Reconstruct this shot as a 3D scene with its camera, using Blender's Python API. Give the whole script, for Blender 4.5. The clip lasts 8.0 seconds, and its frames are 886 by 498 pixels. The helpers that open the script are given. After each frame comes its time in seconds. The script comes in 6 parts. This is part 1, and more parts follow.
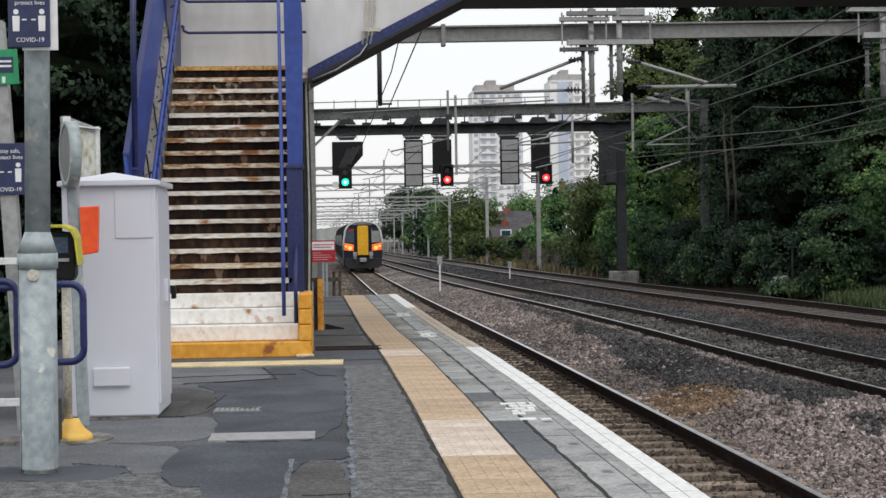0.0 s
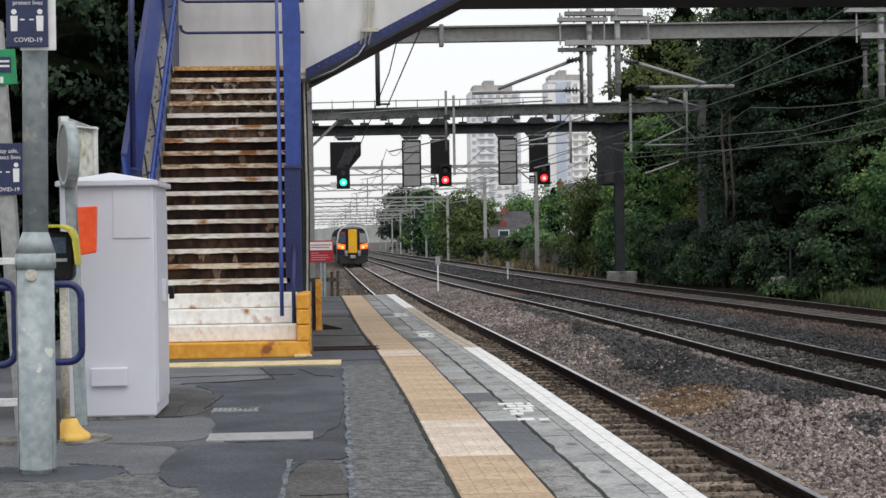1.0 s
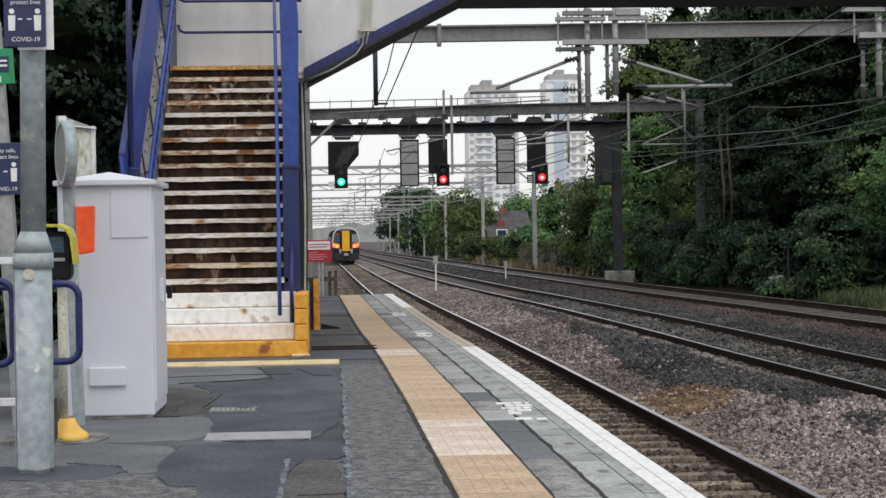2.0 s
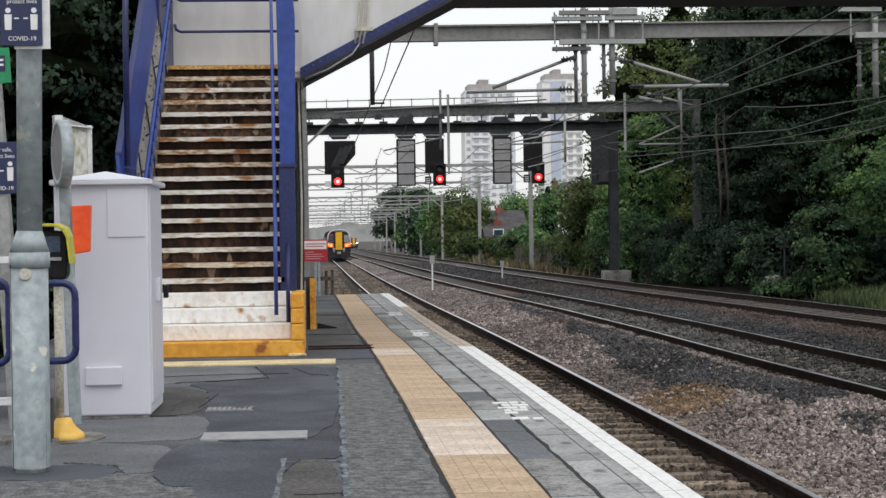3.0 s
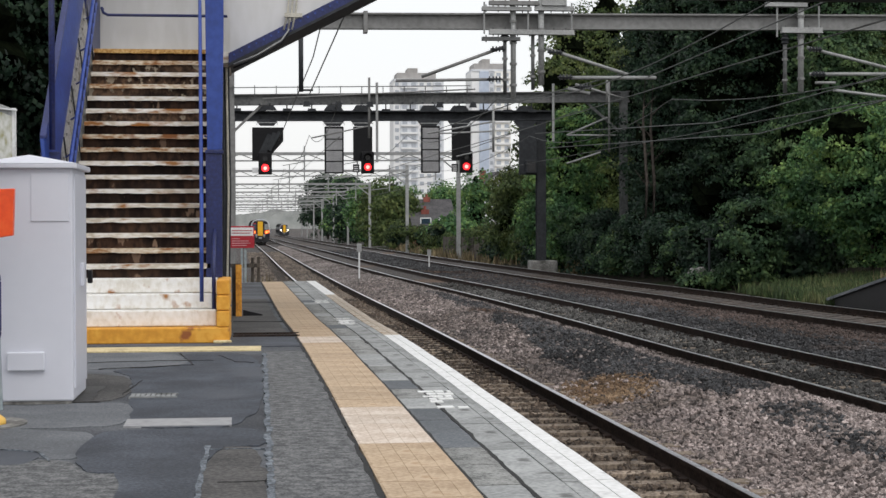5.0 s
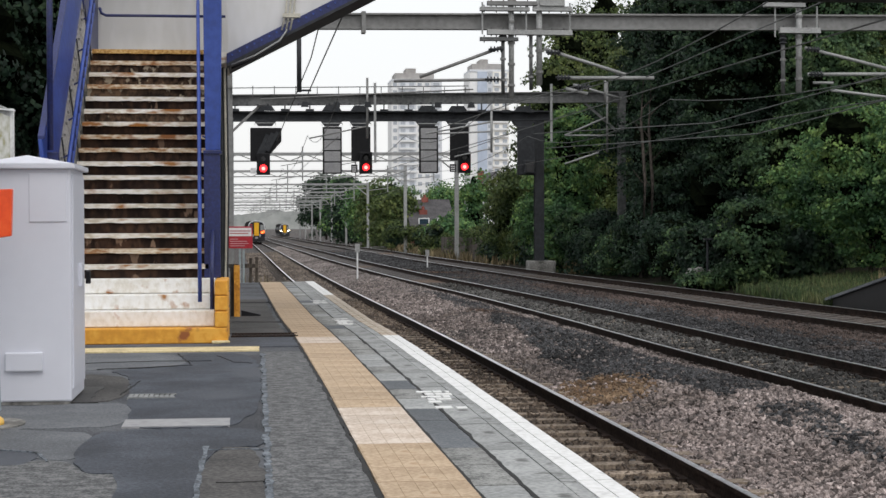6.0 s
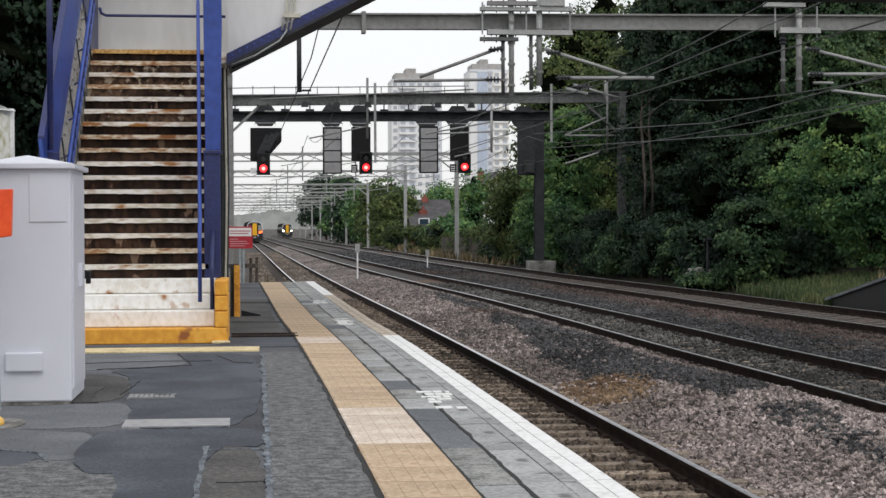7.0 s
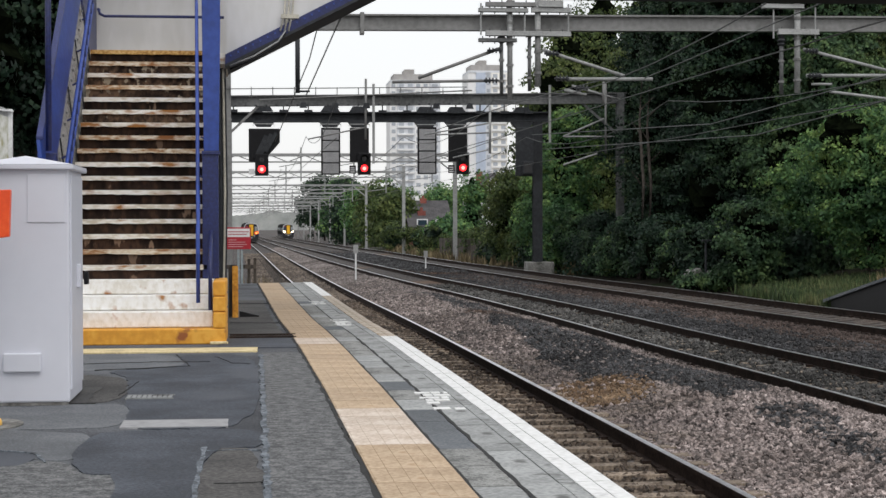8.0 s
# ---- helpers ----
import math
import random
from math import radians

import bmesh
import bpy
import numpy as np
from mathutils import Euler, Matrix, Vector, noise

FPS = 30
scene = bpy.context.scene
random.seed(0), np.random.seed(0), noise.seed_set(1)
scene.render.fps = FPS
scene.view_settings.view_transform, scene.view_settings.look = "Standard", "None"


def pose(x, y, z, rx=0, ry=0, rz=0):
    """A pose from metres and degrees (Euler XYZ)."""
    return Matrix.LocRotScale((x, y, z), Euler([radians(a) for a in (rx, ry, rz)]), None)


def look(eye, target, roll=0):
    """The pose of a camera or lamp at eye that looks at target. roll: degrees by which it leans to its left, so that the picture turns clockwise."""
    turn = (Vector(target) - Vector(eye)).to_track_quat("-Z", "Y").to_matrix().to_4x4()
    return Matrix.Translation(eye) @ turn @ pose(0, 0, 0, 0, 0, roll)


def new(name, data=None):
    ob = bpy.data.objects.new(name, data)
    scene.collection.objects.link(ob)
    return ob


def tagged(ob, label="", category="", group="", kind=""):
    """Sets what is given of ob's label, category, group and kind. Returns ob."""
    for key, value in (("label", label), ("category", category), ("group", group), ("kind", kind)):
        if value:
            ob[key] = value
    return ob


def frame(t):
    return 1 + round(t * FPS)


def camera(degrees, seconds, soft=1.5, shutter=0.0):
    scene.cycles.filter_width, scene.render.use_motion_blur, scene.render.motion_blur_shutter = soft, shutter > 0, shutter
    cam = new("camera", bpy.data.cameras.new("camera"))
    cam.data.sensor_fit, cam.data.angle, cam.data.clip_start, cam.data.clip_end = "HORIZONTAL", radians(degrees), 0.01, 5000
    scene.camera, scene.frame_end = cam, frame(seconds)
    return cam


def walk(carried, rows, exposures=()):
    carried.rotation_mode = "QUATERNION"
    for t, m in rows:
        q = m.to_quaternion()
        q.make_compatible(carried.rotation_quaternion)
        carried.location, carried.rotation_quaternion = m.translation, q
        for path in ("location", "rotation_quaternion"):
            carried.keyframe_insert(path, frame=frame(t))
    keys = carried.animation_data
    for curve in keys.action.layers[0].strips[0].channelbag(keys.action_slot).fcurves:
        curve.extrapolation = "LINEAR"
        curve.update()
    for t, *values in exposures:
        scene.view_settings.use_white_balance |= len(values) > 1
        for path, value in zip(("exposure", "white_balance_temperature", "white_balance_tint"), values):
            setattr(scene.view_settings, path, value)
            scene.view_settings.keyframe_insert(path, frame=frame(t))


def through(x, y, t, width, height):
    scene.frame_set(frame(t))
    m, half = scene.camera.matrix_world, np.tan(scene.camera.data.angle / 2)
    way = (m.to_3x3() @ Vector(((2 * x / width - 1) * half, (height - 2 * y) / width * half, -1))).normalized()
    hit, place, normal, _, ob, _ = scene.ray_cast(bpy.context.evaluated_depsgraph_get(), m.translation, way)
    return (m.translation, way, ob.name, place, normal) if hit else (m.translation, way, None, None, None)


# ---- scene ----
# ---- camera ----
EYE = 1.2
cam = camera(30.26, 8.0)
TURNS = [
    (0.0, -0.474, 0.900, -3.630), (0.5, -0.458, 0.901, -3.668), (1.0, -0.466, 0.872, -3.699), (1.5, -0.471, 0.890, -3.728),
    (2.8, -0.506, 0.850, -3.853), (3.0, -0.503, 0.853, -3.894), (3.3, -0.547, 0.870, -4.116), (3.5, -0.571, 0.872, -4.248), (3.6, -0.571, 0.830, -4.307),
    (3.7, -0.571, 0.780, -4.400), (3.8, -0.561, 0.680, -4.440), (3.9, -0.540, 0.540, -4.618), (4.0, -0.802, 0.296, -5.529), (4.1, -0.897, 0.250, -6.254),
    (4.2, -0.937, 0.200, -6.580), (4.3, -0.946, 0.200, -6.700), (4.4, -0.970, 0.170, -6.760), (4.5, -1.044, 0.139, -6.588), (4.6, -1.006, 0.150, -6.471),
    (4.7, -0.940, 0.150, -6.420), (5.8, -0.915, 0.180, -6.495), (6.5, -0.913, 0.188, -6.494), (7.0, -0.913, 0.188, -6.494), (7.5, -0.908, 0.180, -6.500),
    (7.8, -0.877, 0.150, -6.555), (8.0, -0.879, 0.132, -6.553),
]
walk(cam, [(t, pose(0, 0, EYE, 90 + p, r, w)) for t, p, r, w in TURNS])

# ---- light: bright overcast sky, weak wide sun ----
world = bpy.data.worlds.new("overcast")
scene.world = world
world.use_nodes = True
wn, wl = world.node_tree.nodes, world.node_tree.links
wn.clear()
sky = wn.new("ShaderNodeTexSky")
sky.sky_type, sky.sun_disc = "NISHITA", False
sky.sun_elevation, sky.sun_rotation = radians(55), radians(162)
sky.dust_density = 4.0
bg_sky, bg_cloud, add, wout = (wn.new("ShaderNodeBackground"), wn.new("ShaderNodeBackground"), wn.new("ShaderNodeAddShader"), wn.new("ShaderNodeOutputWorld"))
bg_sky.inputs[1].default_value = 0.05
bg_cloud.inputs[0].default_value = (1.0, 1.0, 1.0, 1)
bg_cloud.inputs[1].default_value = 1.25
wl.new(sky.outputs[0], bg_sky.inputs[0])
wl.new(bg_sky.outputs[0], add.inputs[0])
wl.new(bg_cloud.outputs[0], add.inputs[1])
wl.new(add.outputs[0], wout.inputs[0])
sun = new("sun", bpy.data.lights.new("sun", "SUN"))
sun.data.energy, sun.data.angle, sun.data.color = 1.15, radians(40), (0.955, 0.98, 1.0)
sun.matrix_world = look((10, -30, 42), (0, 0, 0))
scene.view_settings.exposure = -0.5


# ---- materials ----
def mat(name, base, dark=None, light=None, scale=6.0, fine=60.0, rough=0.8, metal=0.0, bump=0.15, depth=0.004, spots=None, spot_scale=3.0, spot_at=0.6, spot_soft=0.06,
        vary=0.0, coat=0.0, spec=0.5, stretch=(1, 1, 1), island=0.0):
    """Two scales of noise between dark, base and light, fine relief, and stains of the colour spots."""
    m = bpy.data.materials.new(name)
    m.use_nodes = True
    n, l = m.node_tree.nodes, m.node_tree.links
    b = n["Principled BSDF"]
    dark = dark or tuple(c * 0.75 for c in base)
    light = light or tuple(min(1, c * 1.2) for c in base)
    co, mp = n.new("ShaderNodeTexCoord"), n.new("ShaderNodeMapping")
    mp.inputs["Scale"].default_value = stretch
    l.new(co.outputs["Object"], mp.inputs[0])
    big, small = n.new("ShaderNodeTexNoise"), n.new("ShaderNodeTexNoise")
    big.inputs["Scale"].default_value, small.inputs["Scale"].default_value = scale, fine
    big.inputs["Detail"].default_value, small.inputs["Detail"].default_value = 5, 3
    for q in (big, small):
        l.new(mp.outputs[0], q.inputs["Vector"])
    mixn = n.new("ShaderNodeMath")
    mixn.operation = "MULTIPLY_ADD"
    mixn.inputs[1].default_value = 0.55
    l.new(small.outputs[0], mixn.inputs[0])
    half = n.new("ShaderNodeMath")
    half.operation = "MULTIPLY"
    half.inputs[1].default_value = 0.45
    l.new(big.outputs[0], half.inputs[0])
    l.new(half.outputs[0], mixn.inputs[2])
    ramp = n.new("ShaderNodeValToRGB")
    e = ramp.color_ramp.elements
    e[0].position, e[0].color = 0.4, (*dark, 1)
    e[1].position, e[1].color = 0.6, (*light, 1)
    mid = e.new(0.5)
    mid.color = (*base, 1)
    l.new(mixn.outputs[0], ramp.inputs[0])
    out = ramp.outputs[0]
    if spots:
        sp = n.new("ShaderNodeTexNoise")
        sp.inputs["Scale"].default_value, sp.inputs["Detail"].default_value = spot_scale, 6
        l.new(mp.outputs[0], sp.inputs["Vector"])
        sr = n.new("ShaderNodeValToRGB")
        sr.color_ramp.elements[0].position, sr.color_ramp.elements[1].position = spot_at, spot_at + spot_soft
        l.new(sp.outputs[0], sr.inputs[0])
        mx = n.new("ShaderNodeMix")
        mx.data_type = "RGBA"
        l.new(sr.outputs[0], mx.inputs["Factor"])
        l.new(out, mx.inputs["A"])
        mx.inputs["B"].default_value = (*spots, 1)
        out = mx.outputs["Result"]
    if vary or island:
        hsv, mr = n.new("ShaderNodeHueSaturation"), n.new("ShaderNodeMapRange")
        src = n.new("ShaderNodeNewGeometry").outputs["Random Per Island"] if island else n.new("ShaderNodeObjectInfo").outputs["Random"]
        v = island or vary
        mr.inputs["To Min"].default_value, mr.inputs["To Max"].default_value = 1 - v, 1 + v
        l.new(src, mr.inputs["Value"])
        l.new(mr.outputs[0], hsv.inputs["Value"])
        l.new(out, hsv.inputs["Color"])
        out = hsv.outputs[0]
    l.new(out, b.inputs["Base Color"])
    b.inputs["Roughness"].default_value, b.inputs["Metallic"].default_value = rough, metal
    b.inputs["Specular IOR Level"].default_value = spec
    b.inputs["Coat Weight"].default_value = coat
    if bump:
        bp = n.new("ShaderNodeBump")
        bp.inputs["Strength"].default_value, bp.inputs["Distance"].default_value = bump, depth
        l.new(mixn.outputs[0], bp.inputs["Height"])
        l.new(bp.outputs[0], b.inputs["Normal"])
    return m


def glow(name, colour, strength):
    m = bpy.data.materials.new(name)
    m.use_nodes = True
    b = m.node_tree.nodes["Principled BSDF"]
    b.inputs["Base Color"].default_value = (*colour, 1)
    b.inputs["Emission Color"].default_value = (*colour, 1)
    b.inputs["Emission Strength"].default_value = strength
    return m


ASPHALT = mat("asphalt", (0.062, 0.066, 0.075), (0.026, 0.028, 0.033), (0.12, 0.125, 0.136), 1.2, 60, 0.9, bump=0.9, depth=0.012, spots=(0.1, 0.105, 0.116), spot_scale=0.7, spot_at=0.52, spot_soft=0.1)
ASPHALT_NEW = mat("asphalt_patch", (0.036, 0.043, 0.057), (0.018, 0.022, 0.03), (0.066, 0.075, 0.093), 2.0, 70, 0.75, bump=0.7, depth=0.01, spots=(0.062, 0.068, 0.082), spot_scale=1.1, spot_at=0.56, spot_soft=0.12)
ASPHALT_WORN = mat("asphalt_worn", (0.098, 0.1, 0.102), (0.04, 0.042, 0.044), (0.185, 0.185, 0.185), 14.0, 75, 0.95, bump=0.7, depth=0.006)
ASPHALT_MID = mat("asphalt_mid", (0.115, 0.122, 0.132), (0.08, 0.085, 0.093), (0.16, 0.168, 0.178), 2.0, 65, 0.9, bump=0.8, depth=0.01)
ASPHALT_BROWN = mat("asphalt_brown", (0.056, 0.053, 0.051), (0.026, 0.025, 0.024), (0.1, 0.095, 0.09), 1.5, 50, 0.9, bump=0.6, depth=0.01)
ASPHALT_DAMP = mat("asphalt_damp", (0.03, 0.029, 0.028), (0.018, 0.018, 0.018), (0.05, 0.048, 0.046), 2.0, 50, 0.7, bump=0.6, depth=0.01)
SEAL = mat("joint_sealant", (0.1, 0.115, 0.135), (0.04, 0.045, 0.05), (0.2, 0.225, 0.25), 9.0, 60, 0.9)
GAP = mat("dark_joint", (0.02, 0.02, 0.02), rough=1.0)
TACTILE = mat("tactile_buff", (0.43, 0.32, 0.212), (0.345, 0.248, 0.16), (0.51, 0.39, 0.27), 2.5, 45, 0.9, vary=0.08, spots=(0.36, 0.24, 0.14), spot_scale=4, spot_at=0.62)
TACTILE_PALE = mat("tactile_pale", (0.55, 0.46, 0.38), (0.45, 0.36, 0.28), (0.66, 0.58, 0.5), 2.5, 45, 0.9, vary=0.06)
SLAB = mat("concrete_slab", (0.275, 0.282, 0.278), (0.205, 0.212, 0.208), (0.345, 0.352, 0.346), 2.6, 40, 0.9, vary=0.13, bump=0.4, spots=(0.11, 0.112, 0.108), spot_scale=4, spot_at=0.58, spot_soft=0.06)
SLAB_ROUGH = mat("slab_rough", (0.215, 0.218, 0.208), (0.085, 0.087, 0.083), (0.3, 0.3, 0.288), 5.0, 70, 0.95, vary=0.12, bump=0.7, depth=0.008, spots=(0.09, 0.09, 0.086), spot_scale=7, spot_at=0.56, spot_soft=0.08)
SLAB_DARK = mat("slab_dark", (0.12, 0.13, 0.14), (0.08, 0.09, 0.1), (0.17, 0.18, 0.19), 2.2, 70, 0.9, vary=0.2, bump=0.25)
WHITE_LINE = mat("white_line_paint", (0.7, 0.7, 0.69), (0.62, 0.62, 0.6), (0.76, 0.76, 0.75), 4, 30, 0.8, spots=(0.45, 0.45, 0.44), spot_scale=7, spot_at=0.63, spot_soft=0.1)
LINE_WORN = mat("worn_line_paint", (0.46, 0.395, 0.315), (0.32, 0.26, 0.2), (0.58, 0.53, 0.46), 5, 30, 0.85, spots=(0.3, 0.2, 0.11), spot_scale=3, spot_at=0.5, spot_soft=0.1)
YELLOW_LINE = mat("yellow_line_paint", (0.62, 0.5, 0.27), (0.42, 0.34, 0.2), (0.7, 0.6, 0.36), 5, 60, 0.85)
BRICK_EDGE = mat("platform_wall_brick", (0.14, 0.11, 0.09), (0.07, 0.06, 0.055), (0.22, 0.18, 0.15), 3, 30, 0.95, bump=0.4)
RAIL_RUST = mat("rail_rust", (0.026, 0.018, 0.015), (0.014, 0.01, 0.0085), (0.042, 0.029, 0.023), 5, 30, 0.9, spec=0.1)
RAIL_TOP = mat("rail_polished", (0.72, 0.72, 0.74), rough=0.3, metal=1.0, bump=0.05)
SLEEPER_DARK = mat("sleeper_dark", (0.06, 0.048, 0.04), (0.03, 0.024, 0.02), (0.11, 0.09, 0.075), 5, 30, 0.95, vary=0.3, bump=0.5)
SLEEPER = mat("sleeper_concrete", (0.19, 0.148, 0.11), (0.075, 0.056, 0.04), (0.31, 0.25, 0.19), 5, 30, 0.95, vary=0.25, bump=0.5)
# Bed colour is darkened to act as shade in the gaps between loose stones.
BALLAST = mat("ballast_bed", (0.04, 0.034, 0.031), (0.012, 0.01, 0.009), (0.12, 0.104, 0.097), 9, 26, 0.95, bump=1.0, depth=0.05, spots=(0.12, 0.07, 0.04), spot_scale=0.09, spot_at=0.6, spot_soft=0.1)
STONES = mat("ballast_stone", (0.225, 0.185, 0.172), (0.11, 0.09, 0.083), (0.38, 0.325, 0.305), 0.5, 30, 0.9, island=0.8, bump=0.2, spots=(0.13, 0.105, 0.09), spot_scale=0.6, spot_at=0.5, spot_soft=0.15)
STONES_FAR = mat("ballast_stone_far", (0.2, 0.175, 0.165), (0.12, 0.102, 0.095), (0.3, 0.265, 0.25), 0.3, 30, 0.95, island=0.4, bump=0.1, spots=(0.09, 0.078, 0.072), spot_scale=0.5, spot_at=0.55, spot_soft=0.1)
STONES_FAR_BROWN = mat("ballast_stone_far_brown", (0.15, 0.122, 0.1), (0.085, 0.068, 0.055), (0.22, 0.185, 0.155), 0.3, 30, 0.95, island=0.4, bump=0.1)
STONES_RUST = mat("ballast_stone_rust", (0.155, 0.098, 0.056), (0.085, 0.052, 0.03), (0.24, 0.165, 0.1), 1.2, 30, 0.9, island=0.55, bump=0.2)
STONES_RED = mat("ballast_stone_reddish", (0.062, 0.044, 0.037), (0.035, 0.025, 0.021), (0.1, 0.074, 0.064), 0.6, 30, 0.9, island=0.55, bump=0.2)
STONES_GREY = mat("ballast_stone_grey", (0.062, 0.06, 0.056), (0.03, 0.029, 0.027), (0.11, 0.106, 0.1), 0.5, 30, 0.9, island=0.8, bump=0.2)
STONES_DARK = mat("ballast_stone_dark", (0.036, 0.036, 0.038), (0.016, 0.016, 0.017), (0.075, 0.075, 0.078), 0.5, 30, 0.9, island=0.85, bump=0.2, spots=(0.075, 0.046, 0.032), spot_scale=0.15, spot_at=0.57, spot_soft=0.1)
STONES_MID = mat("ballast_stone_mid", (0.145, 0.12, 0.11), (0.08, 0.064, 0.058), (0.23, 0.195, 0.18), 0.4, 30, 0.9, island=0.8, bump=0.2, spots=(0.06, 0.053, 0.05), spot_scale=0.35, spot_at=0.5, spot_soft=0.12)
STONES_BROWN = mat("ballast_stone_brown", (0.078, 0.058, 0.043), (0.032, 0.024, 0.018), (0.15, 0.115, 0.086), 0.5, 30, 0.9, island=0.5, bump=0.2)
BLUE = mat("blue_paint", (0.021, 0.055, 0.27), (0.017, 0.045, 0.22), (0.028, 0.068, 0.31), 1.5, 12, 0.42, bump=0.05)
BLUE_DARK = mat("navy_paint", (0.012, 0.02, 0.1), (0.009, 0.014, 0.07), (0.018, 0.028, 0.13), 2, 30, 0.4, bump=0.05)
STRINGER = mat("stringer_grey", (0.34, 0.335, 0.32), (0.2, 0.19, 0.17), (0.45, 0.44, 0.43), 2.2, 25, 0.7, spots=(0.12, 0.1, 0.085), spot_scale=5, spot_at=0.62)
PANEL = mat("parapet_panel", (0.62, 0.615, 0.605), (0.58, 0.575, 0.56), (0.65, 0.645, 0.64), 0.9, 6, 0.55, bump=0.04, stretch=(1, 1, 0.35))
NOSING = mat("nosing_worn_white", (0.67, 0.63, 0.56), (0.52, 0.46, 0.37), (0.75, 0.73, 0.69), 3.0, 12, 0.85, vary=0.1, stretch=(1, 4, 3), spots=(0.3, 0.125, 0.03), spot_scale=2.6, spot_at=0.56, spot_soft=0.09, bump=0.4)
NOSING_YELLOW = mat("nosing_yellow", (0.52, 0.3, 0.09), (0.28, 0.14, 0.04), (0.66, 0.46, 0.2), 3, 30, 0.85, spots=(0.1, 0.05, 0.03), spot_scale=4, spot_at=0.6)
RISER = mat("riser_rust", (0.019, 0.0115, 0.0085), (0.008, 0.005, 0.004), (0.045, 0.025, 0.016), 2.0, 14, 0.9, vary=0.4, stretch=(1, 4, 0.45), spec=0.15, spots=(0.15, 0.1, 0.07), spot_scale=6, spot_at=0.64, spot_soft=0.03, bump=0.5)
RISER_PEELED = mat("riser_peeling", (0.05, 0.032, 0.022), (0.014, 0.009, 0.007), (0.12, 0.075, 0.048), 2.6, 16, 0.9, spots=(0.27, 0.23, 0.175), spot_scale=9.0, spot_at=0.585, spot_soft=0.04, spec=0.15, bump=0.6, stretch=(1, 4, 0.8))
NOSING_RUSTY = mat("nosing_rusty", (0.55, 0.44, 0.31), (0.3, 0.15, 0.06), (0.7, 0.64, 0.54), 2.6, 14, 0.85, vary=0.1, stretch=(1, 4, 3), spots=(0.24, 0.09, 0.025), spot_scale=3.0, spot_at=0.55, spot_soft=0.1, bump=0.5)
STONE_WHITE = mat("step_white_paint", (0.74, 0.725, 0.69), (0.64, 0.61, 0.55), (0.79, 0.785, 0.77), 2.2, 14, 0.85, spots=(0.34, 0.15, 0.045), spot_scale=6.5, spot_at=0.595, spot_soft=0.14, bump=0.8, depth=0.012, stretch=(1.3, 4, 0.9))
STONE_YELLOW = mat("step_yellow_paint", (0.66, 0.31, 0.035), (0.58, 0.26, 0.028), (0.72, 0.37, 0.055), 2.2, 14, 0.8, spots=(0.28, 0.09, 0.025), spot_scale=3.4, spot_at=0.625, bump=0.4)
GALV = mat("galvanised_steel", (0.31, 0.36, 0.375), (0.24, 0.285, 0.305), (0.37, 0.42, 0.43), 3, 20, 0.5, metal=0.1, bump=0.05, spots=(0.56, 0.56, 0.5), spot_scale=9, spot_at=0.62)
STEEL = mat("weathered_steel", (0.2, 0.2, 0.195), (0.165, 0.165, 0.16), (0.235, 0.235, 0.23), 0.8, 6, 0.6, metal=0.15, bump=0.03)
STEEL_MID = mat("smoky_steel", (0.105, 0.108, 0.108), (0.075, 0.078, 0.078), (0.145, 0.147, 0.146), 1.2, 8, 0.65, metal=0.1, bump=0.03)
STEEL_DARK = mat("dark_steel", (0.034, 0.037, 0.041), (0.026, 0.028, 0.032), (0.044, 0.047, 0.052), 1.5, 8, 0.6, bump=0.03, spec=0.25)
PALE_STEEL = mat("pale_steel", (0.31, 0.315, 0.31), (0.24, 0.245, 0.24), (0.37, 0.375, 0.37), 1.5, 20, 0.6, metal=0.15, bump=0.05)
CABINET = mat("cabinet_grey", (0.64, 0.65, 0.715), (0.63, 0.64, 0.705), (0.65, 0.66, 0.725), 1.1, 8, 0.38, bump=0.02)
BLACK = mat("black_plastic", (0.011, 0.011, 0.0125), rough=0.55, bump=0.03, spec=0.2)
LOUVRE = mat("grey_louvre", (0.3, 0.3, 0.305), (0.25, 0.25, 0.255), (0.34, 0.34, 0.345), 3, 20, 0.6, bump=0.05)
YELLOW = mat("yellow_plastic", (0.8, 0.48, 0.09), (0.75, 0.43, 0.07), (0.83, 0.53, 0.12), 4, 20, 0.45, bump=0.05)
LIME = mat("lime_hood", (0.55, 0.5, 0.03), rough=0.4, bump=0.03)
ORANGE = mat("orange_plastic", (0.85, 0.085, 0.012), (0.78, 0.07, 0.01), (0.88, 0.11, 0.02), 3, 20, 0.4, bump=0.03)
ORANGE_WOOD = mat("orange_post_paint", (0.65, 0.28, 0.03), (0.45, 0.18, 0.02), (0.72, 0.36, 0.06), 4, 30, 0.8, bump=0.3)
WHITE = mat("white_paint", (0.72, 0.73, 0.73), (0.6, 0.6, 0.6), (0.78, 0.78, 0.78), 3, 30, 0.5, bump=0.04)
SIGN_NAVY = mat("sign_navy", (0.016, 0.026, 0.085), (0.014, 0.022, 0.07), (0.02, 0.03, 0.1), 2, 20, 0.4, bump=0.02)
SIGN_GREEN = mat("sign_green", (0.015, 0.28, 0.11), (0.012, 0.24, 0.09), (0.02, 0.32, 0.13), 2, 20, 0.4, bump=0.02)
SIGN_RED = mat("sign_red", (0.42, 0.015, 0.03), (0.36, 0.012, 0.025), (0.46, 0.03, 0.045), 2, 20, 0.45, bump=0.02)
SIGN_PINK = mat("sign_faded_text", (0.6, 0.36, 0.38), rough=0.5, bump=0.02)
SIGN_WHITE = mat("sign_white", (0.78, 0.78, 0.78), (0.72, 0.72, 0.72), (0.82, 0.82, 0.82), 2, 20, 0.4, bump=0.02)
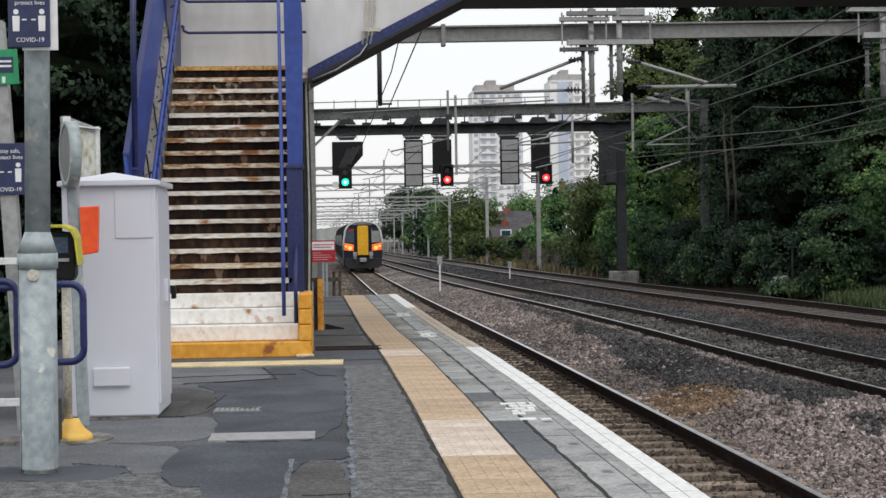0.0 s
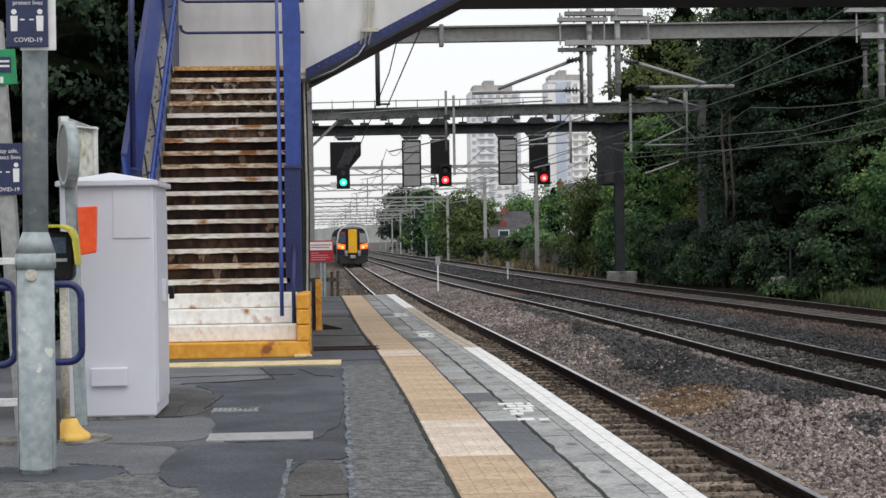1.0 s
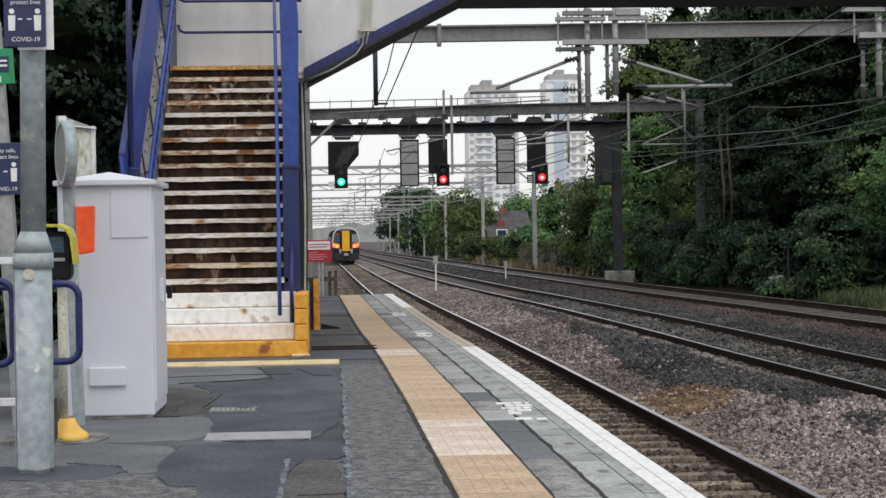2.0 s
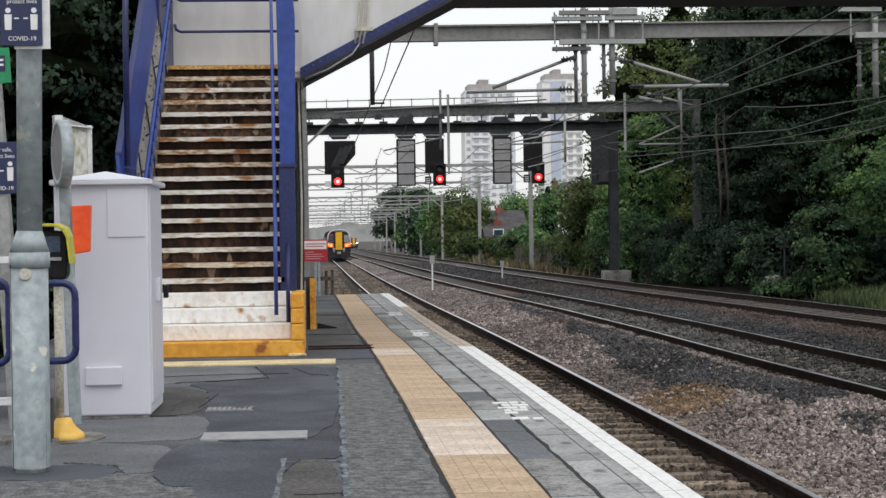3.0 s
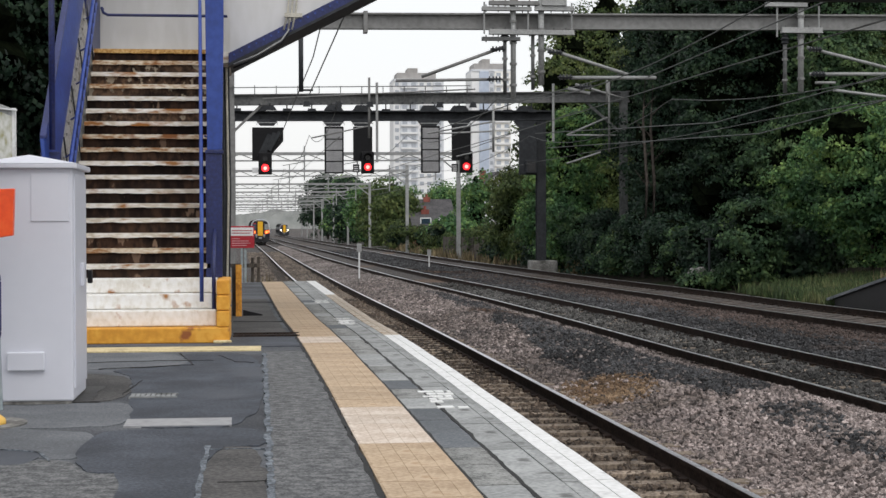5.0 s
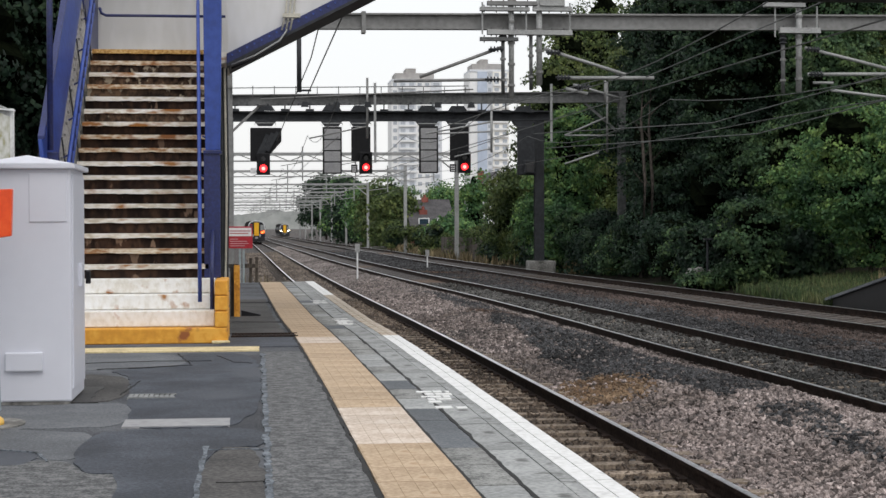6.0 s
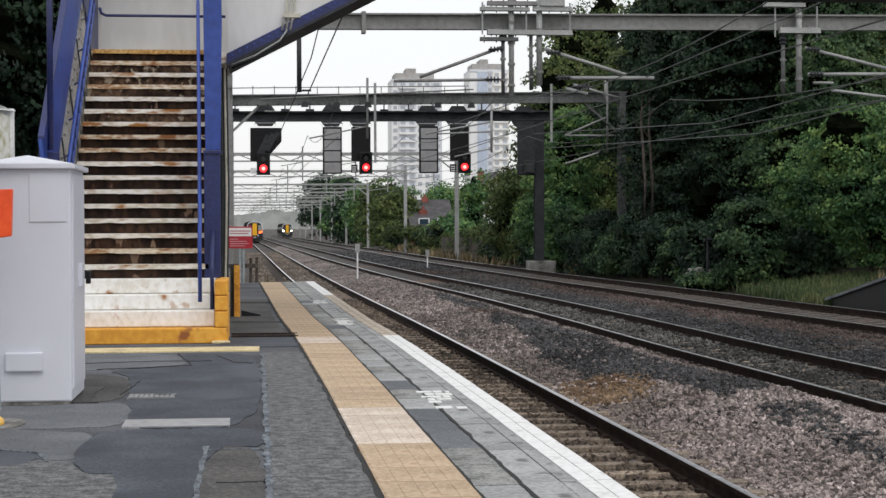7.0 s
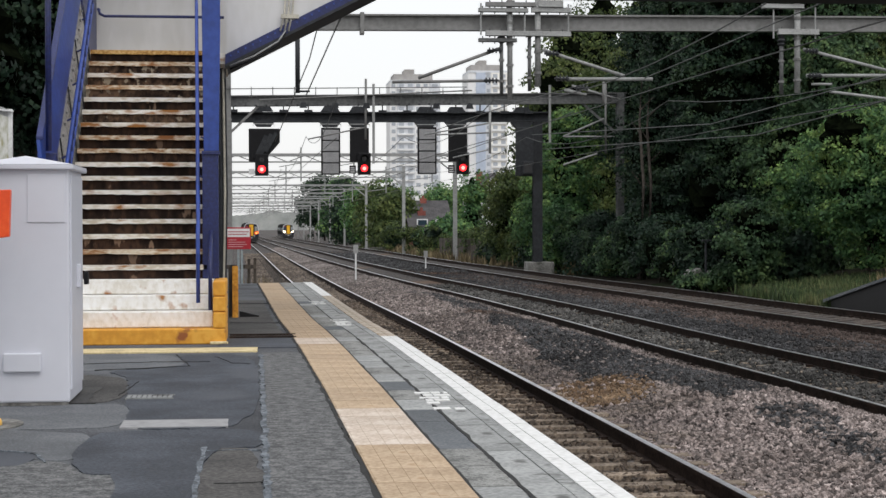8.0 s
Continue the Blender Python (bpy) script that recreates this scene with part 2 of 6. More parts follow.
BOARD = mat("notice_paper", (0.5, 0.5, 0.42), (0.3, 0.28, 0.12), (0.66, 0.66, 0.62), 5, 14, 0.5, bump=0.02)
WOOD = mat("weathered_timber", (0.055, 0.045, 0.036), (0.03, 0.024, 0.02), (0.09, 0.075, 0.06), 3, 30, 0.9, vary=0.3, bump=0.4, stretch=(1, 1, 0.2))
CONCRETE = mat("concrete", (0.185, 0.18, 0.168), (0.1, 0.097, 0.09), (0.29, 0.285, 0.27), 2.2, 20, 0.9, bump=0.4, spots=(0.08, 0.082, 0.07), spot_scale=3, spot_at=0.55, spot_soft=0.1)


def leaf_mat(name, base, dark, light, patch=0.45, through=0.3):
    """Leaves: colour by broad patches and by each leaf, with some light passing through the blade."""
    m = mat(name, base, dark, light, patch, 2.2, 0.55, bump=0, spec=0.2, island=0.42)
    n, l = m.node_tree.nodes, m.node_tree.links
    b, out = n["Principled BSDF"], n["Material Output"]
    tr, mx = n.new("ShaderNodeBsdfTranslucent"), n.new("ShaderNodeMixShader")
    mx.inputs[0].default_value = through
    l.new(b.inputs["Base Color"].links[0].from_socket, tr.inputs["Color"])
    l.new(b.outputs[0], mx.inputs[1])
    l.new(tr.outputs[0], mx.inputs[2])
    l.new(mx.outputs[0], out.inputs["Surface"])
    return m


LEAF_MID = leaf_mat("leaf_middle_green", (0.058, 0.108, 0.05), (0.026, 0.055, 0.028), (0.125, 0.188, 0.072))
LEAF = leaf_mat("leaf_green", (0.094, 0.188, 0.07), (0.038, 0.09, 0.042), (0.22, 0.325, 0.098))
# Lighter leaf green with the sunlight on the rear crowns painted in.
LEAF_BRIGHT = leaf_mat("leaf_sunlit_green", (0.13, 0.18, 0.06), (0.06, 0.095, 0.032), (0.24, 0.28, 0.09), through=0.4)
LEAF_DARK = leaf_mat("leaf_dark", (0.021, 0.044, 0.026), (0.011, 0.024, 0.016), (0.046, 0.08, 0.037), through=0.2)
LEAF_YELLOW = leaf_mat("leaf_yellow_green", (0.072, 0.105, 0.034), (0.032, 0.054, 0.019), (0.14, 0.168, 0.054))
# Near-black for the crown cores: painted shade deep among the leaves.
CROWN_SHADE = mat("crown_shade", (0.005, 0.007, 0.004), (0.003, 0.004, 0.0025), (0.009, 0.012, 0.006), 1.5, 9, 1.0, bump=0.5, depth=0.05, spec=0.0)
BARK = mat("bark", (0.055, 0.046, 0.038), (0.03, 0.025, 0.02), (0.095, 0.08, 0.068), 3, 20, 0.95, bump=0.6, depth=0.02, stretch=(1, 1, 0.3))
GRASS = mat("grass_blade", (0.052, 0.086, 0.026), (0.028, 0.05, 0.015), (0.125, 0.13, 0.052), 0.7, 5, 0.8, bump=0, island=0.4)
DRY = mat("dry_grass", (0.15, 0.115, 0.06), (0.09, 0.07, 0.036), (0.22, 0.175, 0.095), 0.7, 5, 0.85, bump=0, island=0.35)
# Brown earth, darkened further to hold the shade along the verge.
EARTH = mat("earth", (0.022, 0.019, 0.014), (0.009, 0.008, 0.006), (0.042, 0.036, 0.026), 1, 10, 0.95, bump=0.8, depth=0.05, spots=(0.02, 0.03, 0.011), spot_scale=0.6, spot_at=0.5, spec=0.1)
TRAIN_BLUE = mat("train_navy", (0.007, 0.008, 0.022), (0.006, 0.007, 0.018), (0.009, 0.01, 0.028), 1, 10, 0.5, bump=0.02, spec=0.3)
TRAIN_GREY = mat("train_grey", (0.3, 0.31, 0.34), (0.25, 0.26, 0.29), (0.35, 0.36, 0.39), 1, 10, 0.4, bump=0.02)
# Carriage grey made very dark: the shadow on the sides is in the colour.
TRAIN_SIDE_SHADE = mat("train_side_shade", (0.035, 0.034, 0.034), (0.026, 0.025, 0.025), (0.046, 0.045, 0.045), 1, 10, 0.95, bump=0.02, spec=0.0)
TRAIN_PALE = mat("train_pale_grey", (0.52, 0.53, 0.54), (0.46, 0.47, 0.48), (0.57, 0.58, 0.59), 1, 10, 0.4, bump=0.02)
# Housing around the tail lamps emits a little, standing for their glow.
AMBER = glow("amber_cluster", (1.0, 0.2, 0.035), 0.4)
# The reflection on the right cab window is put into this pale colour.
GLASS_REFLECTION = mat("cab_window_reflection", (0.26, 0.28, 0.28), (0.2, 0.22, 0.22), (0.32, 0.34, 0.34), 2, 6, 0.3, bump=0, spec=0.3)
GLASS_CAB = mat("cab_windscreen", (0.06, 0.085, 0.115), (0.05, 0.075, 0.1), (0.075, 0.1, 0.13), rough=0.25, bump=0, spec=0.3)
TRAIN_YELLOW = mat("train_yellow", (0.8, 0.42, 0.01), (0.72, 0.36, 0.01), (0.84, 0.47, 0.02), 1, 10, 0.4, bump=0.02)
TRAIN_UNDER = mat("train_underframe", (0.02, 0.02, 0.022), rough=0.8)
GLASS_DARK = mat("cab_glass", (0.03, 0.05, 0.07), rough=0.08, bump=0)
TAIL = glow("tail_light", (1.0, 0.25, 0.06), 3.6)
HEAD = glow("head_light", (1.0, 0.86, 0.6), 14)
RED_LAMP = glow("red_aspect", (1.0, 0.02, 0.025), 5)
GREEN_LAMP = glow("green_aspect", (0.01, 0.75, 0.45), 2.0)
RED_CORE = glow("red_core", (1.0, 0.2, 0.17), 6)
GREEN_CORE = glow("green_core", (0.3, 1.0, 0.8), 4)
LAMP_OFF = mat("unlit_lens", (0.02, 0.02, 0.022), rough=0.25, bump=0)
SCREEN = mat("dark_screen", (0.03, 0.06, 0.1), rough=0.15, bump=0)
# Tower walls and panes are paled: distance haze and glare sit in their colours.
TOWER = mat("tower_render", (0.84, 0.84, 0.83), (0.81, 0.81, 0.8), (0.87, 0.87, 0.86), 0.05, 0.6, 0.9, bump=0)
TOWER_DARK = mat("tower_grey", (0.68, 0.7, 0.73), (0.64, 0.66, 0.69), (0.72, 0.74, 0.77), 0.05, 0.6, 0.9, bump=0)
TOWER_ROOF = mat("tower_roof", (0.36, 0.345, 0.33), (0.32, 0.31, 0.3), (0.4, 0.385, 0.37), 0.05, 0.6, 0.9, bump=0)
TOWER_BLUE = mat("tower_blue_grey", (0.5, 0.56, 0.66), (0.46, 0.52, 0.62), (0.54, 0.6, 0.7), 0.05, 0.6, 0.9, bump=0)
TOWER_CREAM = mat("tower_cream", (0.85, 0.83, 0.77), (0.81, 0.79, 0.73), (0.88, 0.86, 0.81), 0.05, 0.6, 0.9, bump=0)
TOWER_GLASS_HAZED = mat("tower_window_hazed", (0.42, 0.45, 0.49), rough=0.3, bump=0)
ROOF = mat("roof_tiles", (0.055, 0.052, 0.054), (0.036, 0.034, 0.035), (0.08, 0.076, 0.078), 1, 6, 0.9, bump=0.2, depth=0.03)
BRICK_RED = mat("red_brick", (0.22, 0.065, 0.05), (0.15, 0.045, 0.036), (0.29, 0.095, 0.07), 1, 10, 0.9, bump=0.1)
RENDER_CREAM = mat("cream_render", (0.34, 0.28, 0.18), (0.28, 0.23, 0.14), (0.4, 0.33, 0.22), 1, 10, 0.9, bump=0.1)
# Pale grey-green of the ridge has the distance haze mixed in.
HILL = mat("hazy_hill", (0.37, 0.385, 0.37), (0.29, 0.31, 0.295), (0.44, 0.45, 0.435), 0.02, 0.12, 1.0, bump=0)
WIRE = mat("copper_wire", (0.07, 0.075, 0.072), rough=0.6, bump=0)
CABLE = mat("cream_cable", (0.5, 0.475, 0.4), rough=0.7, bump=0)


# ---- mesh helpers ----
class Mesh:
    """Collects boxes, beams, tubes and plates in world metres."""
    def __init__(self):
        self.v, self.f = [], []

    def add(self, pts, faces):
        k = len(self.v)
        self.v += [tuple(p) for p in pts]
        self.f += [tuple(i + k for i in q) for q in faces]
        return self

    def box(self, x0, x1, y0, y1, z0, z1):
        return self.hull([(x0, y0), (x1, y0), (x1, y1), (x0, y1)], z0, z1)

    def hull(self, ring, z0, z1):
        """An upright prism over the ring of (x, y), counted anticlockwise."""
        n = len(ring)
        pts = [(x, y, z0) for x, y in ring] + [(x, y, z1) for x, y in ring]
        return self.add(pts, [tuple(reversed(range(n))), tuple(range(n, 2 * n))] + [(i, (i + 1) % n, n + (i + 1) % n, n + i) for i in range(n)])

    def slab(self, ring, axis, a, b):
        """A prism over a ring in the plane across the axis 'x' or 'y', from a to b."""
        n = len(ring)
        put = (lambda u, w, c: (c, u, w)) if axis == "x" else (lambda u, w, c: (u, c, w))
        pts = [put(u, w, a) for u, w in ring] + [put(u, w, b) for u, w in ring]
        return self.add(pts, [tuple(range(n)), tuple(reversed(range(n, 2 * n)))] + [(i, n + i, n + (i + 1) % n, (i + 1) % n) for i in range(n)])

    def beam(self, p, q, w, h, up=(0, 0, 1)):
        p, q, up = Vector(p), Vector(q), Vector(up)
        d = (q - p).normalized()
        s = d.cross(up)
        if s.length < 1e-4:
            s = d.cross(Vector((0, 1, 0)))
        s.normalize()
        u = s.cross(d)
        c = [(-w / 2, -h / 2), (w / 2, -h / 2), (w / 2, h / 2), (-w / 2, h / 2)]
        pts = [e + s * a + u * b for e in (p, q) for a, b in c]
        return self.add(pts, [(0, 1, 2, 3), (7, 6, 5, 4), (0, 4, 5, 1), (1, 5, 6, 2), (2, 6, 7, 3), (3, 7, 4, 0)])

    def ibeam(self, p, q, w, h, web=0.02, flange=0.03):
        """A rolled I-section from p to q; upright ones show their web to x."""
        p, q = Vector(p), Vector(q)
        d = (q - p).normalized()
        u = Vector((0, 1, 0)) if abs(d.z) > 0.9 else Vector((0, 0, 1))
        s = d.cross(u).normalized()
        a, b, c, e = w / 2, web / 2, h / 2, h / 2 - flange
        ring = [(-a, -c), (a, -c), (a, -e), (b, -e), (b, e), (a, e), (a, c), (-a, c), (-a, e), (-b, e), (-b, -e), (-a, -e)]
        pts = [o + s * x + u * z for o in (p, q) for x, z in ring]
        return self.add(pts, [tuple(range(12)), tuple(reversed(range(12, 24)))] + [(i, 12 + i, 12 + (i + 1) % 12, (i + 1) % 12) for i in range(12)])

    def tube(self, pts, r, n=8, r2=None):
        pts = [Vector(p) for p in pts]
        k, rings = len(self.v), []
        for i, p in enumerate(pts):
            d = (pts[min(i + 1, len(pts) - 1)] - pts[max(i - 1, 0)]).normalized()
            s = d.cross(Vector((0, 0, 1)))
            if s.length < 1e-3:
                s = Vector((1, 0, 0))
            s.normalize()
            u = s.cross(d)
            rr = r if r2 is None else r + (r2 - r) * i / (len(pts) - 1)
            rings.append([p + (s * math.cos(a) + u * math.sin(a)) * rr for a in (2 * math.pi * j / n for j in range(n))])
        flat = [p for ring in rings for p in ring]
        faces = [(i * n + j, i * n + (j + 1) % n, (i + 1) * n + (j + 1) % n, (i + 1) * n + j) for i in range(len(pts) - 1) for j in range(n)]
        faces += [tuple(reversed(range(n))), tuple((len(pts) - 1) * n + j for j in range(n))]
        return self.add(flat, faces)

    def lathe(self, x, y, rings, n=24):
        """A turned shape about an upright axis; rings of (radius, z)."""
        pts = [(x + r * math.cos(2 * math.pi * i / n), y + r * math.sin(2 * math.pi * i / n), z) for r, z in rings for i in range(n)]
        faces = [(j * n + i, j * n + (i + 1) % n, (j + 1) * n + (i + 1) % n, (j + 1) * n + i) for j in range(len(rings) - 1) for i in range(n)]
        return self.add(pts, faces + [tuple(reversed(range(n))), tuple((len(rings) - 1) * n + i for i in range(n))])

    def disc(self, c, r, y0, y1, n=20):
        """A short cylinder along y."""
        return self.slab([(c[0] + r * math.cos(2 * math.pi * i / n), c[1] + r * math.sin(2 * math.pi * i / n)) for i in range(n)], "y", y0, y1)


ORIGIN = {}


def part(name, mesh, material, parent=None, label="", bevel=0.0, smooth=False):
    """Links a Mesh as one object, under a thing or a part."""
    o = ORIGIN.get(parent.name, (0, 0, 0)) if parent else (0, 0, 0)
    data = bpy.data.meshes.new(name)
    data.from_pydata([(x - o[0], y - o[1], z - o[2]) for x, y, z in mesh.v], [], mesh.f)
    data.materials.append(material)
    if smooth:
        data.shade_smooth()
    ob = new(name, data)
    bm = bmesh.new()
    bm.from_mesh(data)
    bmesh.ops.recalc_face_normals(bm, faces=bm.faces)
    bm.to_mesh(data)
    bm.free()
    if parent:
        ob.parent = parent
    ORIGIN[ob.name] = o
    if label:
        ob["label"] = label
    if bevel:
        mod = ob.modifiers.new("bevel", "BEVEL")
        mod.width, mod.segments, mod.limit_method = bevel, 2, "ANGLE"
    return ob


def thing(name, at, label, category, group="", kind=""):
    ob = new(name)
    ob.empty_display_size = 0.2
    ob.location = at
    ORIGIN[ob.name] = tuple(at)
    return tagged(ob, label, category, group, kind)


def smooth_table(rows):
    """A smooth curve x(y) through a few places."""
    def f(y):
        if y <= rows[0][0]:
            return rows[0][1]
        for i in range(len(rows) - 1):
            if y <= rows[i + 1][0]:
                break
        (y0, x0), (y1, x1) = rows[i], rows[i + 1]
        def slope(j):
            if j <= 0 or j >= len(rows) - 1:
                a, b = (0, 1) if j <= 0 else (len(rows) - 2, len(rows) - 1)
            else:
                a, b = j - 1, j + 1
            return (rows[b][1] - rows[a][1]) / (rows[b][0] - rows[a][0])
        h, m0, m1 = y1 - y0, slope(i), slope(i + 1)
        s = (y - y0) / h
        if s > 1:
            return x1 + m1 * (y - y1)
        return (2 * s**3 - 3 * s**2 + 1) * x0 + (s**3 - 2 * s**2 + s) * h * m0 + (-2 * s**3 + 3 * s**2) * x1 + (s**3 - s**2) * h * m1
    return f


near_line = smooth_table([(-40, 3.6), (8, 3.07), (14.8, 2.98), (21, 2.87), (29.5, 2.73), (39.2, 2.55), (46, 2.42), (60, 2.22), (82.5, 1.94), (114.4, 1.58), (160, 1.08), (210, 0.54), (256, 0.0), (420, -2.9), (900, -12)])
mid_line = smooth_table([(-40, 8.9), (18, 7.93), (22, 7.83), (27, 7.63), (36, 7.42), (47, 7.08), (70, 6.1), (116, 4.9), (250, 3.2), (900, -4)])
far_line = smooth_table([(-40, 18.5), (31, 13.2), (36, 12.82), (40, 12.6), (45, 12.45), (50, 12.2), (55, 11.93), (60, 11.66), (69, 11.3), (110, 10.1), (250, 8.6), (420, 7.6), (900, 4)])
platform_bend = smooth_table([(-12, 0.16), (0, 0.085), (7, 0.025), (9.5, 0.0), (12, -0.027), (14, -0.06), (16, -0.095), (18, -0.14), (20, -0.205), (23, -0.27), (27, -0.34), (33.6, -0.46)])
RAIL = -0.9


def shift(y):
    """How far the platform bends away from a straight line."""
    return platform_bend(y)


def bend_angle(y):
    return math.atan((platform_bend(y - 0.5) - platform_bend(y + 0.5)))


def grade(y):
    """The line falls gently away from the station."""
    return -0.0022 * max(0.0, y - 35) - 0.0021 * max(0.0, y - 127)


# the near track falls away faster beyond the platform
near_fall = smooth_table([(-40, 0.0), (25, 0.0), (35, -0.015), (45, -0.05), (60, -0.12), (75, -0.18), (95, -0.25), (125, -0.34), (170, -0.52), (242, -0.88), (420, -1.65), (900, -4.2)])


# ---- ground: one sheet to the horizon ----
def ground_height(x, y):
    z = RAIL - 0.24
    if x > 1.2 and y < 260:
        a, b, c = near_line(y), mid_line(y), far_line(y)
        for p, q, top in ((a, b, 0.36), (b, c, 0.14)):
            lo, hi = p + 1.15, q - 1.0
            if lo < x < hi:
                u = (x - lo) / (hi - lo)
                s = math.sin(math.pi * u ** (1.5 if p == a else 1.0)) ** 0.8
                z += s * top * (0.75 + 0.5 * noise.noise((x * 0.5, y * 0.18, 2.0))) * max(0.2, 1 - y / 180)
        for p, up, cant in ((a, 0.05, 0.0), (b, 0.08, 0.06), (c, 0.08, 0.11)):
            if abs(x - p) < 1.7:
                z += (up + cant * (0.5 + (x - p) / 1.505 if abs(x - p) < 1.1 else 1.23 if x > p else -0.23)) * min(1, (1.7 - abs(x - p)) / 0.4)
        if x > c + 2.0:
            z += min(0.9, (x - c - 2.0) * 0.12) * max(0.0, 1 - y / 300)
        z += 0.03 * noise.noise((x * 1.6, y * 1.6, 0))
    z += grade(y) if y < 700 else grade(700)
    if 25 < y < 700:
        z += (near_fall(y) - grade(y)) * min(1.0, max(0.0, (near_line(y) + 3.4 - x) / 2.2))
    if x < -1.4 and y > 30:
        z += min(0.8, (-1.4 - x) * 0.3)
    return z


def build_ground():
    xs = [-3000, -800, -200, -60, -25, -12, -8, -5, -3.5, -2.5, -1.8] + list(np.arange(-1.2, 26, 0.3)) + [28, 31, 36, 45, 60, 90, 200, 800, 3000]
    ys = [-300, -60, -20, -6] + list(np.arange(0, 70, 0.45)) + list(np.arange(70, 160, 2.5)) + [165, 180, 200, 230, 270, 330, 420, 600, 1200, 4000]
    m = Mesh()
    m.v = [(x, y, ground_height(x, y)) for y in ys for x in xs]
    n = len(xs)
    m.f = [(j * n + i, j * n + i + 1, (j + 1) * n + i + 1, (j + 1) * n + i) for j in range(len(ys) - 1) for i in range(n - 1)]
    ob = part("ground", m, BALLAST, smooth=True)
    tagged(ob, "wide bed of grey-brown crushed stone beside the tracks", "ground", kind="structure")


build_ground()


# ---- platform ----
PLATFORM_END = 33.6


def strip(x0, x1, y0, y1, z0, z1, step=1.2, ragged=0.0, seed=0, bent=True):
    """A long thin slab that follows the platform's bend, with edges as ragged as asked."""
    m = Mesh()
    n = max(2, int((y1 - y0) / step) + 1)
    rows = []
    for i in range(n + 1):
        y = y0 + (y1 - y0) * i / n
        a = ragged * noise.noise((y * 3.1, seed, 0)) + ragged * 0.6 * noise.noise((y * 11, seed, 5))
        b = ragged * noise.noise((y * 3.1, seed + 9, 0)) + ragged * 0.6 * noise.noise((y * 11, seed + 9, 5))
        w = shift(y)
        rows.append((x0 + a + (w if bent else 0.0), x1 + b + (w if bent or x1 > 0.3 else 0.0), y))
    pts = []
    for a, b, y in rows:
        pts += [(a, y, z0), (b, y, z0), (b, y, z1), (a, y, z1)]
    faces = [(0, 1, 2, 3), tuple(4 * n + k for k in (3, 2, 1, 0))]
    for i in range(n):
        k = 4 * i
        faces += [(k + 3, k + 2, k + 6, k + 7), (k + 1, k + 5, k + 6, k + 2), (k, k + 3, k + 7, k + 4), (k, k + 4, k + 5, k + 1)]
    return m.add(pts, faces)


def build_platform():
    base = thing("platform", (0, 10, -1.2), "asphalt railway platform with a tactile strip and white edge line", "platform", kind="structure")
    body = Mesh()
    ring = [(-3.2, -12), (1.65, -12)] + [(1.54 + shift(y), y) for y in np.arange(-6, PLATFORM_END - 0.1, 1.5)] + [(1.54 + shift(PLATFORM_END), PLATFORM_END), (-0.9, PLATFORM_END), (-3.2, 26)]
    body.hull(ring, -1.2, -0.03)
    part("platform_body", body, BRICK_EDGE, base, "dark brick platform wall")
    part("surface", strip(-3.2, 0.5, -12, 26, -0.03, 0.0, 0.8), ASPHALT, base, "old grey asphalt surface")
    part("surface", strip(-0.75, 0.5, 26, PLATFORM_END, -0.03, 0.0, 0.8), ASPHALT, base)
    part("worn_asphalt", strip(0.06, 0.505, -9, 15.35, 0.0, 0.006, 0.1, 0.025, 3, False), ASPHALT_WORN, base, "coarse worn grey asphalt")

    def patch(name, ring, top, material, label="", rough=0.025, seed=0):
        """A repair laid over the surface: its outline subdivided, rounded and made uneven."""
        for _ in range(2):
            ring = [q for (xa, ya), (xb, yb) in zip(ring, ring[1:] + ring[:1]) for q in ((xa * 0.8 + xb * 0.2, ya * 0.8 + yb * 0.2), (xa * 0.2 + xb * 0.8, ya * 0.2 + yb * 0.8))]
        pts = []
        for (xa, ya), (xb, yb) in zip(ring, ring[1:] + ring[:1]):
            n = max(1, int(math.hypot(xb - xa, yb - ya) / 0.07))
            pts += [(xa + (xb - xa) * i / n, ya + (yb - ya) * i / n) for i in range(n)]
        pts = [(x + rough * noise.noise((x * 9, y * 4, seed)), y + 3 * rough * noise.noise((x * 7, y * 5, seed + 4))) for x, y in pts]
        return part(name, Mesh().hull(pts, 0.0, top), material, base, label)
    patch("mid_patch", [(-3.1, 8.85), (-1.35, 8.83), (-1.07, 8.45), (-0.9, 8.5), (-0.9, 9.75), (-3.1, 9.8)], 0.004, ASPHALT_MID, "grey asphalt repair", seed=1)
    patch("mid_patch", [(-3.1, 9.85), (-0.83, 9.72), (-0.78, 10.4), (-0.86, 11.1), (-1.2, 11.06), (-3.1, 10.8)], 0.0045, ASPHALT_MID, seed=2)
    patch("worn_asphalt", [(-3.1, 3.5), (-0.55, 3.5), (-0.6, 7.9), (-0.84, 7.97), (-0.94, 8.4), (-1.1, 8.45), (-1.3, 8.27), (-3.1, 8.2)], 0.005, ASPHALT_WORN, seed=3)
    patch("dark_patch", [(-3.1, 8.3), (-1.26, 8.27), (-1.14, 8.32), (-1.12, 8.76), (-1.35, 8.82), (-3.1, 8.85)], 0.0055, ASPHALT_NEW, "newer dark asphalt patch", seed=4)
    patch("dark_patch", [(-0.6, 3.5), (-0.26, 3.5), (-0.29, 8.82), (0.05, 8.82), (0.04, 9.66), (-0.9, 9.62), (-0.95, 9.0), (-0.95, 8.5), (-0.84, 8.0), (-0.62, 7.88)], 0.0065, ASPHALT_NEW, seed=5)
    patch("dark_patch", [(-0.97, 13.0), (-1.24, 13.6), (-0.56, 13.9), (-0.72, 15.2), (0.02, 15.2), (0.03, 9.66), (-0.78, 9.68), (-0.79, 10.4), (-0.87, 11.2)], 0.006, ASPHALT_NEW, seed=6)
